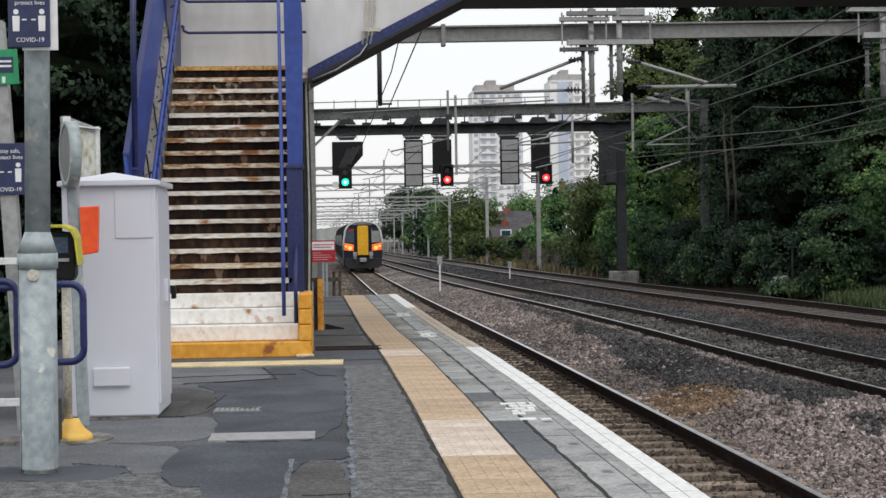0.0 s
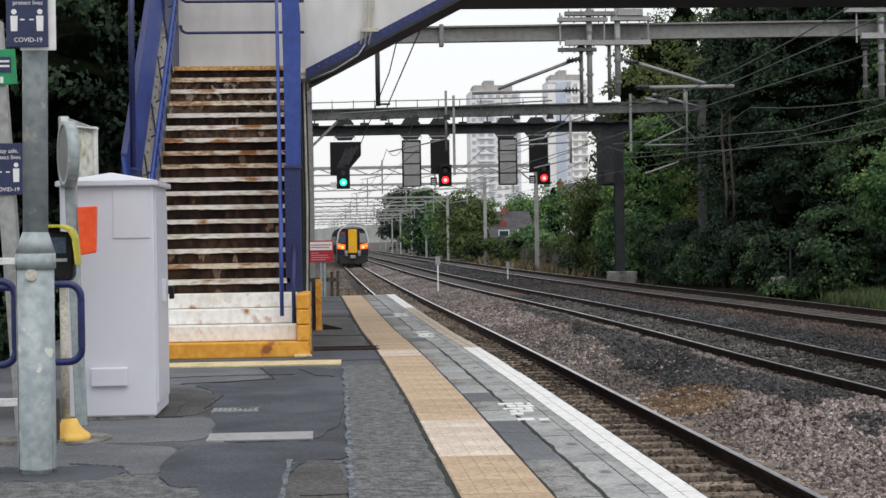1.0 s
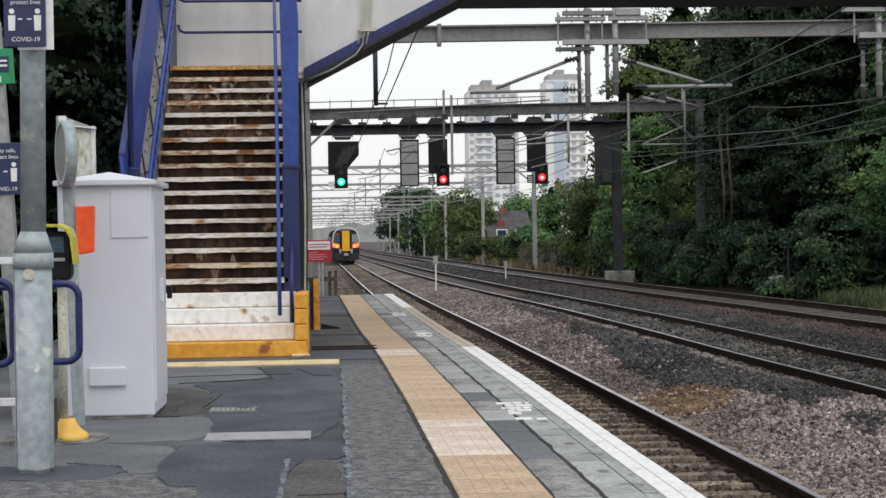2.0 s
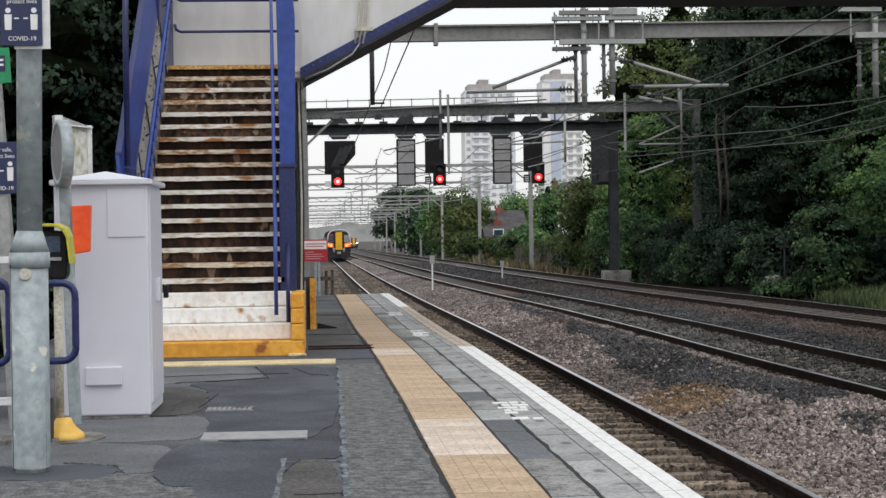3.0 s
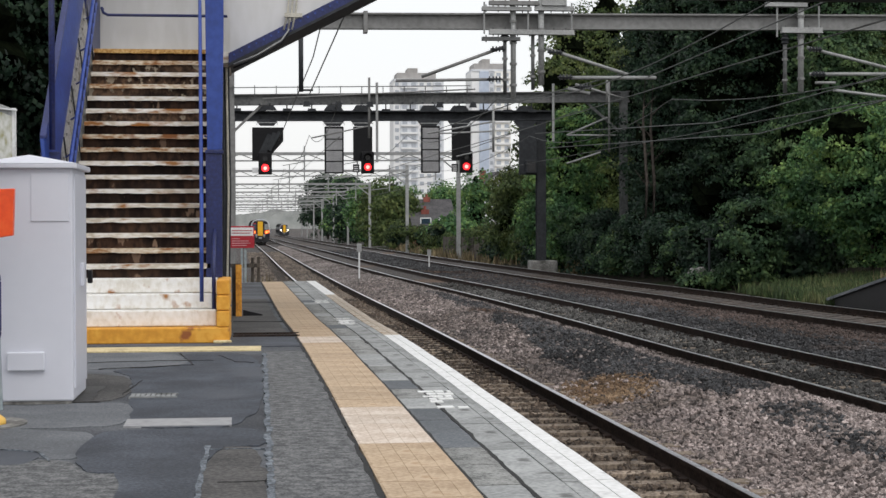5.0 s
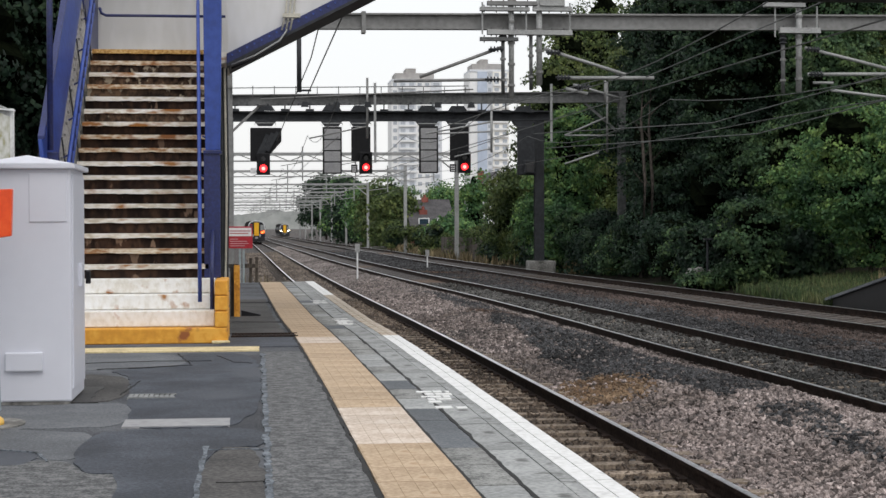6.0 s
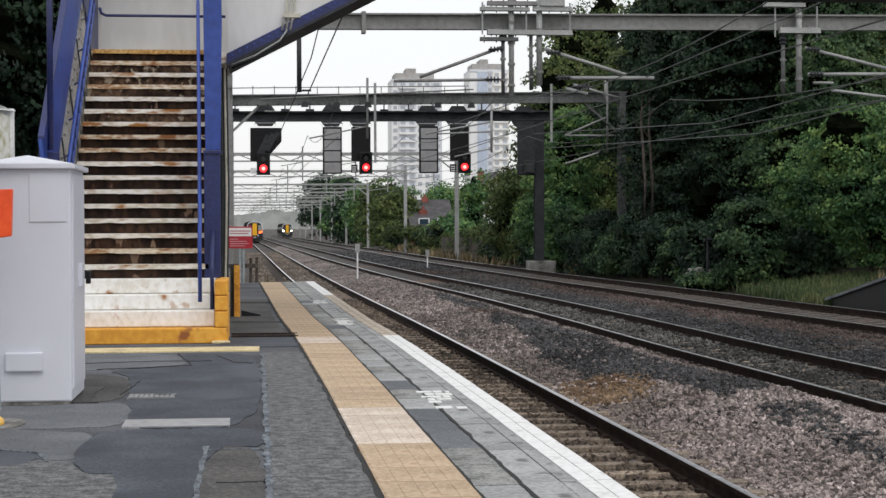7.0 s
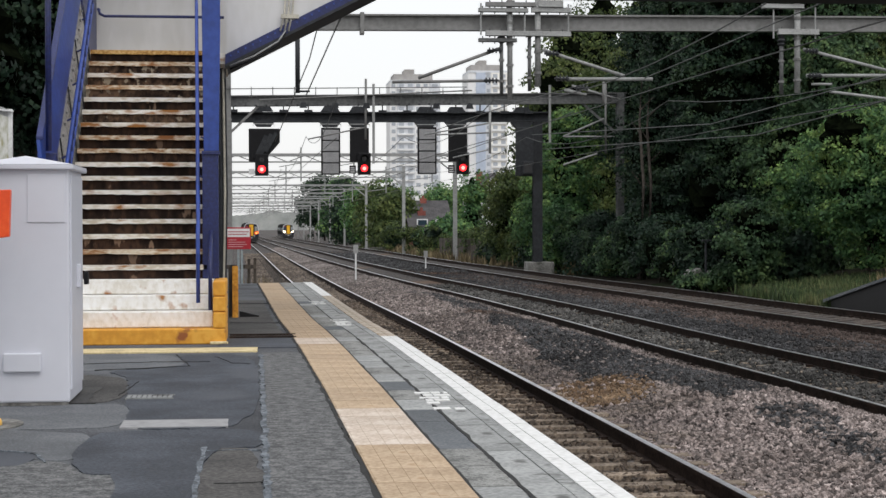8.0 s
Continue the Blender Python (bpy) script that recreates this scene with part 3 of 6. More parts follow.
    patch("rough_patch", [(-0.25, 3.5), (0.05, 3.5), (0.04, 8.78), (-0.28, 8.8)], 0.007, ASPHALT_BROWN, "rough brownish asphalt trench", seed=7)
    patch("brown_patch", [(-1.5, 13.4), (-0.97, 13.0), (-0.88, 11.2), (-1.6, 11.2)], 0.005, ASPHALT_BROWN, "brownish old asphalt", seed=8)
    patch("tan_patch", [(-2.1, 15.45), (-0.74, 15.3), (-0.55, 13.95), (-1.27, 13.65), (-1.9, 13.5)], 0.0052, ASPHALT_MID, seed=9)
    part("dark_patch", strip(-0.25, 0.5, 15.95, 17.3, 0.0, 0.007, 0.25, 0.02, 6), ASPHALT_NEW, base)
    part("seam", strip(0.035, 0.068, -9, 15.1, 0.0, 0.0095, 0.04, 0.024, 21, False), SEAL, base, "crumbling grey sealed joint")
    part("joint", strip(-0.285, -0.26, 4, 8.85, 0.0, 0.009, 0.05, 0.014, 22, False), SEAL, base)
    part("joint", strip(0.495, 0.52, -9, PLATFORM_END - 0.1, 0.0, 0.008, 0.12, 0.02, 23), GAP, base, "dark gap beside the tactile strip")
    part("pale_strip", strip(-0.79, -0.16, 9.74, 10.1, 0.0, 0.011, 0.1, 0.004, 30), LOUVRE, base, "pale repaired trench")
    part("yellow_line", strip(-1.75, 0.02, 15.45, 15.95, 0.0, 0.012, 0.1, 0.006, 31, False), YELLOW_LINE, base, "faded yellow line in front of the steps")
    def crack(pts, w, material, top=0.0105):
        m = Mesh()
        for i in range(len(pts) - 1):
            (xa, ya), (xb, yb) = pts[i], pts[i + 1]
            n = max(2, int(math.hypot(xb - xa, yb - ya) / 0.06))
            for k in range(n):
                u0, u1 = k / n, (k + 1.15) / n
                f = lambda u: (xa + (xb - xa) * u + 0.02 * noise.noise((u * 9 + xa, ya, i)), ya + (yb - ya) * u + 0.05 * noise.noise((u * 7, xa, ya)))
                (x0, y0), (x1, y1) = f(u0), f(u1)
                m.beam((x0, y0, top - 0.004), (x1, y1, top - 0.004), w * (0.2 + 0.5 * rng0.random()), 0.008)
        part("crack", m, material, base, "dark crack in the asphalt")
    rng0 = random.Random(8)
    for pts, w, material in (
            (((-0.35, 14.9), (-0.2, 14.2), (-0.05, 14.1)), 0.012, GAP), (((-1.75, 14.2), (-0.9, 14.4), (-0.4, 14.35)), 0.014, GAP),
            (((-0.25, 8.7), (0.03, 8.68)), 0.015, SEAL), (((-0.2, 7.6), (0.05, 7.62)), 0.012, GAP), (((-1.45, 8.9), (-1.15, 8.75), (-1.05, 8.4)), 0.03, SEAL),
            (((-0.55, 13.95), (-0.72, 15.2)), 0.014, GAP), (((-1.3, 13.65), (-0.9, 13.8), (-0.55, 13.95)), 0.012, GAP), (((-0.95, 11.6), (-0.88, 12.6)), 0.014, GAP), (((-0.7, 25.0), (0.3, 24.8)), 0.02, GAP), (((-0.3, 20.0), (0.35, 19.9)), 0.02, GAP)):
        crack(pts, w, material)
    part("damp_patch", strip(-1.4, -1.12, 11.15, 12.2, 0.0, 0.0085, 0.1, 0.08, 51, False), ASPHALT_DAMP, base, "dark damp stain beside the cabinet")
    part("brown_patch", strip(-0.75, 0.44, 18, 26, 0.0, 0.0045, 0.3, 0.05, 52), ASPHALT_BROWN, base, "brownish old asphalt")
    tile = Mesh().box(-0.207, 0.207, -0.2185, 0.2185, -0.02, 0.012)
    for k in range(5):
        tile.box(-0.198 + 0.08 * k, -0.198 + 0.076 + 0.08 * k, -0.2165, 0.2165, 0.012, 0.0138)
    first = None
    pale = None
    k = 0
    y = 4.6 - 0.44 * 30
    while y < PLATFORM_END - 0.2:
        material = TACTILE_PALE if 8.72 < y < 10.5 or 16.3 < y < 17.2 else TACTILE
        src = pale if material is TACTILE_PALE else first
        if src is None:
            src = part("tactile_tile", Mesh().add(tile.v, tile.f), material, None)
            src.parent = base
            if material is TACTILE:
                first = src
            else:
                pale = src
            ob = src
        else:
            ob = new("tactile_tile", src.data)
            ob.parent = base
        ob.location = (0.73 + shift(y), y - 10, 1.2 + 0.002 * math.sin(7 * k))
        ob.rotation_euler = (0, 0, bend_angle(y))
        y += 0.44
        k += 1
    # paving between the tactile strip and the edge, and the coping stones
    shared = {}
    rng = random.Random(4)
    for x0, x1, length, name in ((0.952, 1.165, 0.62, "paving_slab"), (1.182, 1.362, 1.1, "coping_slab"), (1.368, 1.437, 1.1, "edge_strip"), (1.443, 1.612, 1.1, "white_edge")):
        y = 3.0 - length * 12
        k = 0
        while y < PLATFORM_END - 0.1:
            l = min(length, PLATFORM_END - y)
            if name == "white_edge":
                material = LINE_WORN if 17 < y < 27 else WHITE_LINE
            else:
                material = SLAB_DARK if name == "paving_slab" and (rng.random() < 0.12 or 8.4 < y < 9.3) else SLAB_ROUGH if name == "paving_slab" and rng.random() < 0.6 else SLAB
            key = (name, material.name, round(l, 2))
            if key not in shared:
                b = Mesh().box(x0, x1, 0.005 - l / 2, l / 2 - 0.007, -0.06, 0.008 if name != "white_edge" else 0.011)
                if name == "white_edge":
                    b = Mesh().box(x0, x0 + 0.08, 0.004 - l / 2, l / 2 - 0.003, -0.06, 0.011).box(x0 + 0.086, x1, 0.004 - l / 2, l / 2 - 0.003, -0.06, 0.011)
                shared[key] = part(name, b, material)
                ob = shared[key]
            else:
                ob = new(name, shared[key].data)
            ob.parent = base
            ob.location = (shift(y + l / 2), y + l / 2 - 10, 1.2 + rng.uniform(-0.002, 0.003))
            ob.rotation_euler = (0, 0, bend_angle(y + l / 2))
            y += length
            k += 1
    part("crack", strip(1.163, 1.184, -9, 17, 0.0, 0.0115, 0.1, 0.014, 40), GAP, base, "dark open joint")
    part("joint", strip(0.938, 0.956, -9, PLATFORM_END - 0.1, 0.0, 0.0095, 0.12, 0.012, 43), GAP, base)
    for y, depth in ((10.4, 1.15), (19.25, 1.2), (24.1, 1.25)):
        letters = Mesh()
        rng2 = random.Random(int(y))
        a, rows = shift(y + depth / 2), 7
        for j in range(rows):
            x = 1.125 + rng2.uniform(0, 0.05) * (j < rows - 1)
            while x < 1.33:
                l = rng2.uniform(0.04, 0.2)
                ya = y + depth * (j + rng2.uniform(0.0, 0.2)) / rows
                if rng2.random() < 0.85 or j == rows - 1:
                    letters.box(x + a, min(1.355, x + l) + a, ya, ya + depth / rows * rng2.uniform(0.35, 0.75), 0.0, 0.0145)
                x += l + rng2.uniform(0.008, 0.03)
        part("painted_mark", letters, WHITE_LINE, base, "worn white painted lettering")
    cover = Mesh()
    for j in range(9):
        cover.box(-0.88 + 0.035 * j, -0.853 + 0.035 * j, 11.36, 11.56, 0.0, 0.014)
    cover.box(-0.885, -0.56, 11.35, 11.37, 0, 0.015).box(-0.885, -0.56, 11.55, 11.57, 0, 0.015)
    part("drain_cover", cover, SLAB, base, "pale ribbed drain cover")
    drain = Mesh()
    for j in range(19):
        drain.box(-0.26 + 0.036 * j, -0.236 + 0.036 * j, 17.35, 17.75, 0.0, 0.012)
    drain.box(-0.27, 0.43, 17.32, 17.36, 0, 0.02).box(-0.27, 0.43, 17.74, 17.78, 0, 0.02)
    part("drain_channel", drain, RAIL_RUST, base, "rusty slotted drain channel")


# ---- tracks ----
def track(line, y0, y1, sleepers_to, label, cant=0.0, fall=grade):
    t = thing("railway_track", (line(20), 20, RAIL - 0.2), label, "track", "railway tracks", kind="structure")
    for side in (-0.7525, 0.7525):
        foot, head = Mesh(), Mesh()
        ys = list(np.arange(y0, 120, 2.0)) + list(np.arange(120, y1, 10))
        for a, b in zip(ys, ys[1:]):
            up = cant if side > 0 else 0.0
            p, q = (line(a) + side, a, RAIL + up + fall(a)), (line(b) + side, b, RAIL + up + fall(b))
            for w, za, zb, mesh in ((0.14, -0.16, -0.135, foot), (0.02, -0.135, -0.04, foot), (0.07, -0.04, -0.004, foot), (0.062, -0.004, 0.0, head)):
                pts = []
                for x, y, z in (p, q):
                    pts += [(x - w / 2, y, z + za), (x + w / 2, y, z + za), (x + w / 2, y, z + zb), (x - w / 2, y, z + zb)]
                mesh.add(pts, [(0, 1, 5, 4), (1, 2, 6, 5), (2, 3, 7, 6), (3, 0, 4, 7)])
        for i in range(int((sleepers_to - y0) / 0.58)):
            a = y0 + 0.58 * i
            for e in (-0.1, 0.1):
                foot.box(line(a) + side + e - 0.04, line(a) + side + e + 0.04, a - 0.05, a + 0.05, RAIL + up - 0.16 + fall(a), RAIL + up - 0.118 + fall(a))
        rail = part("rail", foot, RAIL_RUST, t, "rusty brown steel rail")
        part("railhead", head, RAIL_TOP, rail, "polished running surface")
    s = Mesh()
    s.add([(-1.25, -0.13, -0.12), (1.25, -0.13, -0.12), (1.25, 0.13, -0.12), (-1.25, 0.13, -0.12), (-1.25, -0.1, 0.0), (1.25, -0.1, 0.0), (1.25, 0.1, 0.0), (-1.25, 0.1, 0.0)],
          [(3, 2, 1, 0), (4, 5, 6, 7), (0, 1, 5, 4), (1, 2, 6, 5), (2, 3, 7, 6), (3, 0, 4, 7)])
    first = None
    y = y0
    rest = Mesh()
    while y < 150:
        if y < sleepers_to:
            if first is None:
                ob = first = part("sleeper", s, SLEEPER_DARK if cant > 0.1 else SLEEPER)
            else:
                ob = new("sleeper", first.data)
            ob.parent = t
            ob.location = (line(y) - line(20), y - 20, 0.05 + cant / 2 + fall(y))
            ob.rotation_euler = (0, -math.atan(cant / 1.505), 0)
        else:
            x = line(y)
            rest.add([(a + x, b + y, c + RAIL - 0.155 + fall(y)) for a, b, c in s.v[:8]], s.f[:6])
        y += 0.58
    tagged(part("sleepers_far", rest, SLEEPER_DARK, t), kind="stuff")


# ---- loose ballast stones ----
def ballast(name, label, material, line_a, line_b, y0, y1, count, seed, lo, hi, size=0.03):
    rng = np.random.RandomState(seed)
    ico = np.array([(1, 0, 0), (-1, 0, 0), (0, 1, 0), (0, -1, 0), (0, 0, 1), (0, 0, -1)], float)
    faces = np.array([(0, 2, 4), (2, 1, 4), (1, 3, 4), (3, 0, 4), (2, 0, 5), (1, 2, 5), (3, 1, 5), (0, 3, 5)])
    v, f = np.zeros((count * 6, 3)), np.zeros((count * 8, 3), int)
    for i in range(count):
        u = rng.rand()
        y = y0 + (y1 - y0) * u ** 1.6
        x = line_a(y) + lo + (line_b(y) + hi - line_a(y) - lo) * rng.rand()
        q = np.linalg.qr(rng.randn(3, 3))[0]
        s = size * (0.7 + 0.9 * rng.rand()) * (1 + 0.012 * (y - y0))
        p = (ico * (s * (0.6 + 0.7 * rng.rand(6, 1)))) @ q
        v[i * 6:i * 6 + 6] = p + (x, y, ground_height(x, y) + s * 0.35)
        f[i * 8:i * 8 + 8] = faces + i * 6
    data = bpy.data.meshes.new(name)
    data.from_pydata(v.tolist(), [], f.tolist())
    data.materials.append(material)
    ob = new(name, data)
    tagged(ob, label, "ballast", kind="stuff")


def heap_zone(x, y):
    """Which stone lies where on the heap between the near and the middle track."""
    n = 0.35 * noise.noise((x * 0.9, y * 0.5, 7.0)) + 0.15 * noise.noise((x * 4, y * 3, 2.0))
    rust = ((x - 4.55 - 0.12 * (y - 21.2)) / 0.85) ** 2 + ((y - 21.2) / 1.7) ** 2
    if rust + 1.3 * n + 0.6 * noise.noise((x * 37, y * 31, 4.0)) < 0.75:
        return 2
    crest = mid_line(y) - 1.35 + 0.5 * n
    # Zone 3's dark stones render both staining and the shaded slope as colour.
    if y > 22.3:
        low = 4.65 + 0.02 * (y - 22) + 1.1 * n
        return 3 if low < x < crest - 0.1 else 0 if noise.noise((x * 21, y * 17, 9.0)) > 0.22 else 1
    right = 5.2 + 0.42 * (y - 18.0) + n
    left = 5.0 + 0.28 * (21.5 - y) * (y < 21.5) + n
    if y < 18 and abs(x - 5.75 - 0.06 * (y - 15)) < 0.28 + n:
        return 3 if noise.noise((x * 11, y * 9, 1.0)) > -0.1 else 1
    return 3 if left < x < right + 0.25 and y > 17.4 else 0


def heap(y0, y1, count, seed, size=0.031):
    rng = np.random.RandomState(seed)
    solid = np.array([(1, 0, 0), (-1, 0, 0), (0, 1, 0), (0, -1, 0), (0, 0, 1), (0, 0, -1)], float)
    faces = np.array([(0, 2, 4), (2, 1, 4), (1, 3, 4), (3, 0, 4), (2, 0, 5), (1, 2, 5), (3, 1, 5), (0, 3, 5)])
    zones = [[], [], [], []]
    for i in range(count):
        y = y0 + (y1 - y0) * rng.rand() ** 1.7
        a, b = near_line(y) + 0.78, mid_line(y) - 0.82
        x = a + (b - a) * rng.rand()
        q = np.linalg.qr(rng.randn(3, 3))[0]
        s = size * (0.65 + 0.9 * rng.rand()) * (1 + 0.01 * (y - y0))
        p = (solid * (s * (0.6 + 0.7 * rng.rand(6, 1)))) @ q + (x, y, ground_height(x, y) + s * 0.35)
        zone = heap_zone(x, y)
        if rng.rand() < 0.12:
            zone = 1 if zone in (0, 3) else 0
        zones[zone].append(p)
    looks = (("pinkish-grey crushed stone heaped beside the near track", STONES), ("brownish-grey crushed stone further along the heap", STONES_MID),
             ("rust-stained orange-brown crushed stones on the heap", STONES_RUST), ("dark grey crushed stone in the dip beside the track", STONES_DARK))
    for stones, (label, material) in zip(zones, looks):
        data = bpy.data.meshes.new("ballast_stones")
        data.from_pydata(np.concatenate(stones).tolist(), [], np.concatenate([faces + 6 * k for k in range(len(stones))]).tolist())
        data.materials.append(material)
        tagged(new("ballast_stones", data), label, "ballast", kind="stuff")


# ---- footbridge stair ----
STAIR_Y, GOING = 16.55, 0.2
HEIGHTS = [0.0, 0.155, 0.322, 0.478, 0.632] + [0.776 + 0.161 * n for n in range(17)]


def tread_z(y):
    return HEIGHTS[5] + (y - STAIR_Y - 5 * GOING) / GOING * 0.161


def build_stair():
    s = thing("footbridge_stair", (-1.2, STAIR_Y, 0), "blue and white railway footbridge staircase with rusty worn steps", "staircase")
    # masonry foot
    for n in range(4):
        y = STAIR_Y + n * GOING
        material = STONE_YELLOW if n == 0 else STONE_WHITE
        right = -0.29 if n == 0 else -0.425
        m = Mesh().box(-2.25, right, y, STAIR_Y + 1.1, HEIGHTS[n] + 0.004 * (n > 0), HEIGHTS[n + 1])
        part("stone_step", m, material, s, "yellow painted stone step" if n == 0 else "white painted stone step with rust stains", bevel=0.012)
    for n in range(1, 4):
        part("pier_stone", Mesh().box(-0.42, -0.29, STAIR_Y - 0.01 + 0.012 * n, STAIR_Y + 1.1, HEIGHTS[n] + 0.004, HEIGHTS[n + 1] - 0.003), STONE_YELLOW, s, "yellow painted stone block", bevel=0.014)
    part("pier_foot", Mesh().box(-0.45, -0.27, STAIR_Y - 0.07, STAIR_Y, 0, 0.03), YELLOW_LINE, s, bevel=0.01)
    # iron flight
    rng = random.Random(2)
    for n in range(4, 21):
        y, z = STAIR_Y + n * GOING, HEIGHTS[n + 1]
        low = HEIGHTS[n]
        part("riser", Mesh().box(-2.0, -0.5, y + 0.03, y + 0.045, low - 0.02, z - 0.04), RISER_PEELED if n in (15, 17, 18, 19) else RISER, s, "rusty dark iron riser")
        m = Mesh()
        k = 24
        pts, faces = [], []
        for i in range(k + 1):
            x = -2.0 + 1.5 * i / k
            drop = 0.05 + 0.008 * noise.noise((x * 6, n * 3.3, 0)) + 0.006 * noise.noise((x * 19, n, 4))
            pts += [(x, y, z - drop), (x, y + GOING + 0.04, z - drop), (x, y + GOING + 0.04, z), (x, y, z)]
        for i in range(k):
            j = 4 * i
            faces += [(j, j + 4, j + 7, j + 3), (j + 3, j + 7, j + 6, j + 2), (j, j + 1, j + 5, j + 4), (j + 1, j + 2, j + 6, j + 5)]
        faces += [(0, 3, 2, 1), tuple(4 * k + q for q in (0, 1, 2, 3))]
        m.add(pts, faces)
        part("tread", m, NOSING_YELLOW if n == 20 else NOSING_RUSTY if n in (5, 12, 13, 17, 19) else NOSING, s, "worn yellow top step" if n == 20 else "worn white-edged step")
    top_y, top_z = STAIR_Y + 20 * GOING, HEIGHTS[21]
    y0, y1 = STAIR_Y + 0.75, top_y + 0.1
    # left parapet: grey riveted stringer below, blue plate above
    def splay(lo, hi, xl, xh, thick):
        """A plate along the flight whose top leans outwards."""
        pts = [(x + t, y, tread_z(y) + h) for t in (0, -thick) for y in (y0, y1) for x, h in ((xl, lo), (xh, hi))]
        return Mesh().add(pts, [(0, 1, 3, 2), (6, 7, 5, 4), (0, 4, 5, 1), (2, 3, 7, 6), (1, 5, 7, 3), (0, 2, 6, 4)])

    def band(lo, hi, x0, x1):
        ya = STAIR_Y + 0.925
        ring = [(ya, tread_z(ya) + lo), (y1, tread_z(y1) + lo), (y1, tread_z(y1) + hi), (ya, tread_z(ya) + hi)]
        return Mesh().slab(ring, "x", x0, x1)
    part("stringer", splay(-0.3, 0.72, -2.0, -2.13, 0.03), STRINGER, s, "grey riveted steel stringer plate")
    for i in range(5):
        y = y0 + 0.3 + i * 0.78
        part("joint_plate", Mesh().beam((-2.0, y, tread_z(y) - 0.28), (-2.125, y, tread_z(y) + 0.71), 0.025, 0.02, (0, 1, 0)), STEEL_DARK, s)
    for i in range(22):
        y = y0 + 0.05 + i * 0.17
        part("rivet", Mesh().box(-2.125, -2.095, y, y + 0.03, tread_z(y) + 0.6, tread_z(y) + 0.63), STEEL, s)
    part("parapet_plate", splay(0.72, 1.5, -2.12, -2.2, 0.04), BLUE, s, "blue painted steel parapet plate", bevel=0.008)
    part("parapet_cap", splay(1.5, 1.54, -2.17, -2.17, 0.07), BLUE_DARK, s, bevel=0.008)
    part("stringer", band(-0.35, 0.3, -0.47, -0.43), BLUE_DARK, s, "navy steel stringer plate")
    part("parapet_plate", band(0.3, 1.0, -0.47, -0.43), BLUE, s, "blue painted steel parapet plate", bevel=0.01)
    # end posts
    lo = Mesh().box(-0.545, -0.375, STAIR_Y + 0.8, STAIR_Y + 0.92, HEIGHTS[4], 1.96)
    part("end_post", lo, BLUE_DARK, s, "navy painted lower post", bevel=0.008)
    part("post_collar", Mesh().box(-0.55, -0.36, STAIR_Y + 0.78, STAIR_Y + 0.94, 1.93, 1.97), BLUE_DARK, s, bevel=0.006)
    up = [(-0.53, 1.97), (-0.372, 1.97), (-0.352, 3.3), (-0.352, 3.55), (-0.37, 3.75), (-0.42, 3.95), (-0.5, 4.1), (-0.55, 4.1), (-0.54, 3.0)]
    part("end_post", Mesh().slab(up, "y", STAIR_Y + 0.83, STAIR_Y + 0.9), BLUE, s, "bright blue steel post with a rounded head", bevel=0.008)
    part("end_post", Mesh().box(-2.26, -2.06, STAIR_Y + 0.95, STAIR_Y + 1.1, 0.69, 1.95), BLUE_DARK, s, bevel=0.008)
    part("end_post", Mesh().tube([(-2.13, STAIR_Y + 0.9, 1.97), (-2.13, STAIR_Y + 0.9, 3.5), (-2.13, STAIR_Y + 0.95, 3.75), (-2.13, STAIR_Y + 1.2, 4.0)], 0.032), BLUE_DARK, s, smooth=True)
    # handrails
    def rail_at(x, h, ya, yb, curl, drift=0.0):
        p = [(x + drift * i / 8, ya + (yb - ya) * i / 8, tread_z(ya + (yb - ya) * i / 8) + h) for i in range(9)]
        if curl:
            a = p[0]
            p = [(x, ya - 0.12, a[2] - curl), (x, ya - 0.12, a[2] - 0.12), (x, ya - 0.08, a[2] - 0.05)] + p
        return Mesh().tube(p, 0.021)
    for x, h in ((-1.97, 0.72), (-1.97, 0.98)):
        part("handrail", rail_at(x, h, STAIR_Y + 0.75, top_y, 0.3), BLUE, s, "blue tubular handrail", smooth=True)
    part("handrail", rail_at(-0.575, 0.92, STAIR_Y + 0.4, top_y + 0.2, 0.81, -0.14), BLUE, s, smooth=True)
    part("handrail", rail_at(-0.455, 0.5, STAIR_Y + 0.5, top_y, 0.6), BLUE_DARK, s, smooth=True)
    for i in range(7):
        y = y0 + 0.3 + 0.55 * i
        for dy in (0.0, 0.18, 0.36):
            part("bracket", Mesh().tube([(-1.97, y + dy, tread_z(y + dy) + 0.7), (-1.97, y + dy, tread_z(y + dy) + 0.98)], 0.012), BLUE_DARK, s)
        part("bracket", Mesh().tube([(-2.08, y, tread_z(y) + 0.66), (-1.97, y, tread_z(y) + 0.72)], 0.011), BLUE_DARK, s)
        part("bracket", Mesh().tube([(-0.47, y, tread_z(y) + 0.85), (-0.585, y, tread_z(y) + 0.9)], 0.011), BLUE_DARK, s)
    # landing with its back panel and rails
    ly = top_y + GOING
    part("landing", Mesh().box(-2.1, -0.35, ly + 0.04, ly + 1.7, top_z - 0.14, top_z), NOSING, s, "landing floor")
    part("back_panel", Mesh().box(-2.1, -0.35, ly + 1.7, ly + 1.74, top_z - 0.15, 5.6), PANEL, s, "off-white steel parapet panel")
    part("side_panel", Mesh().box(-2.14, -2.1, ly - 0.1, ly + 1.74, top_z - 0.3, 5.6), BLUE_DARK, s)
    for z in (3.98, 4.4):
        part("landing_rail", Mesh().tube([(-2.06, ly + 1.66, z + 0.1), (-2.06, ly + 1.5, z + 0.09), (-2.04, ly + 1.5, z + 0.03), (-1.98, ly + 1.5, z), (-0.4, ly + 1.5, z)], 0.02), BLUE_DARK, s, "navy tubular landing rail", smooth=True)
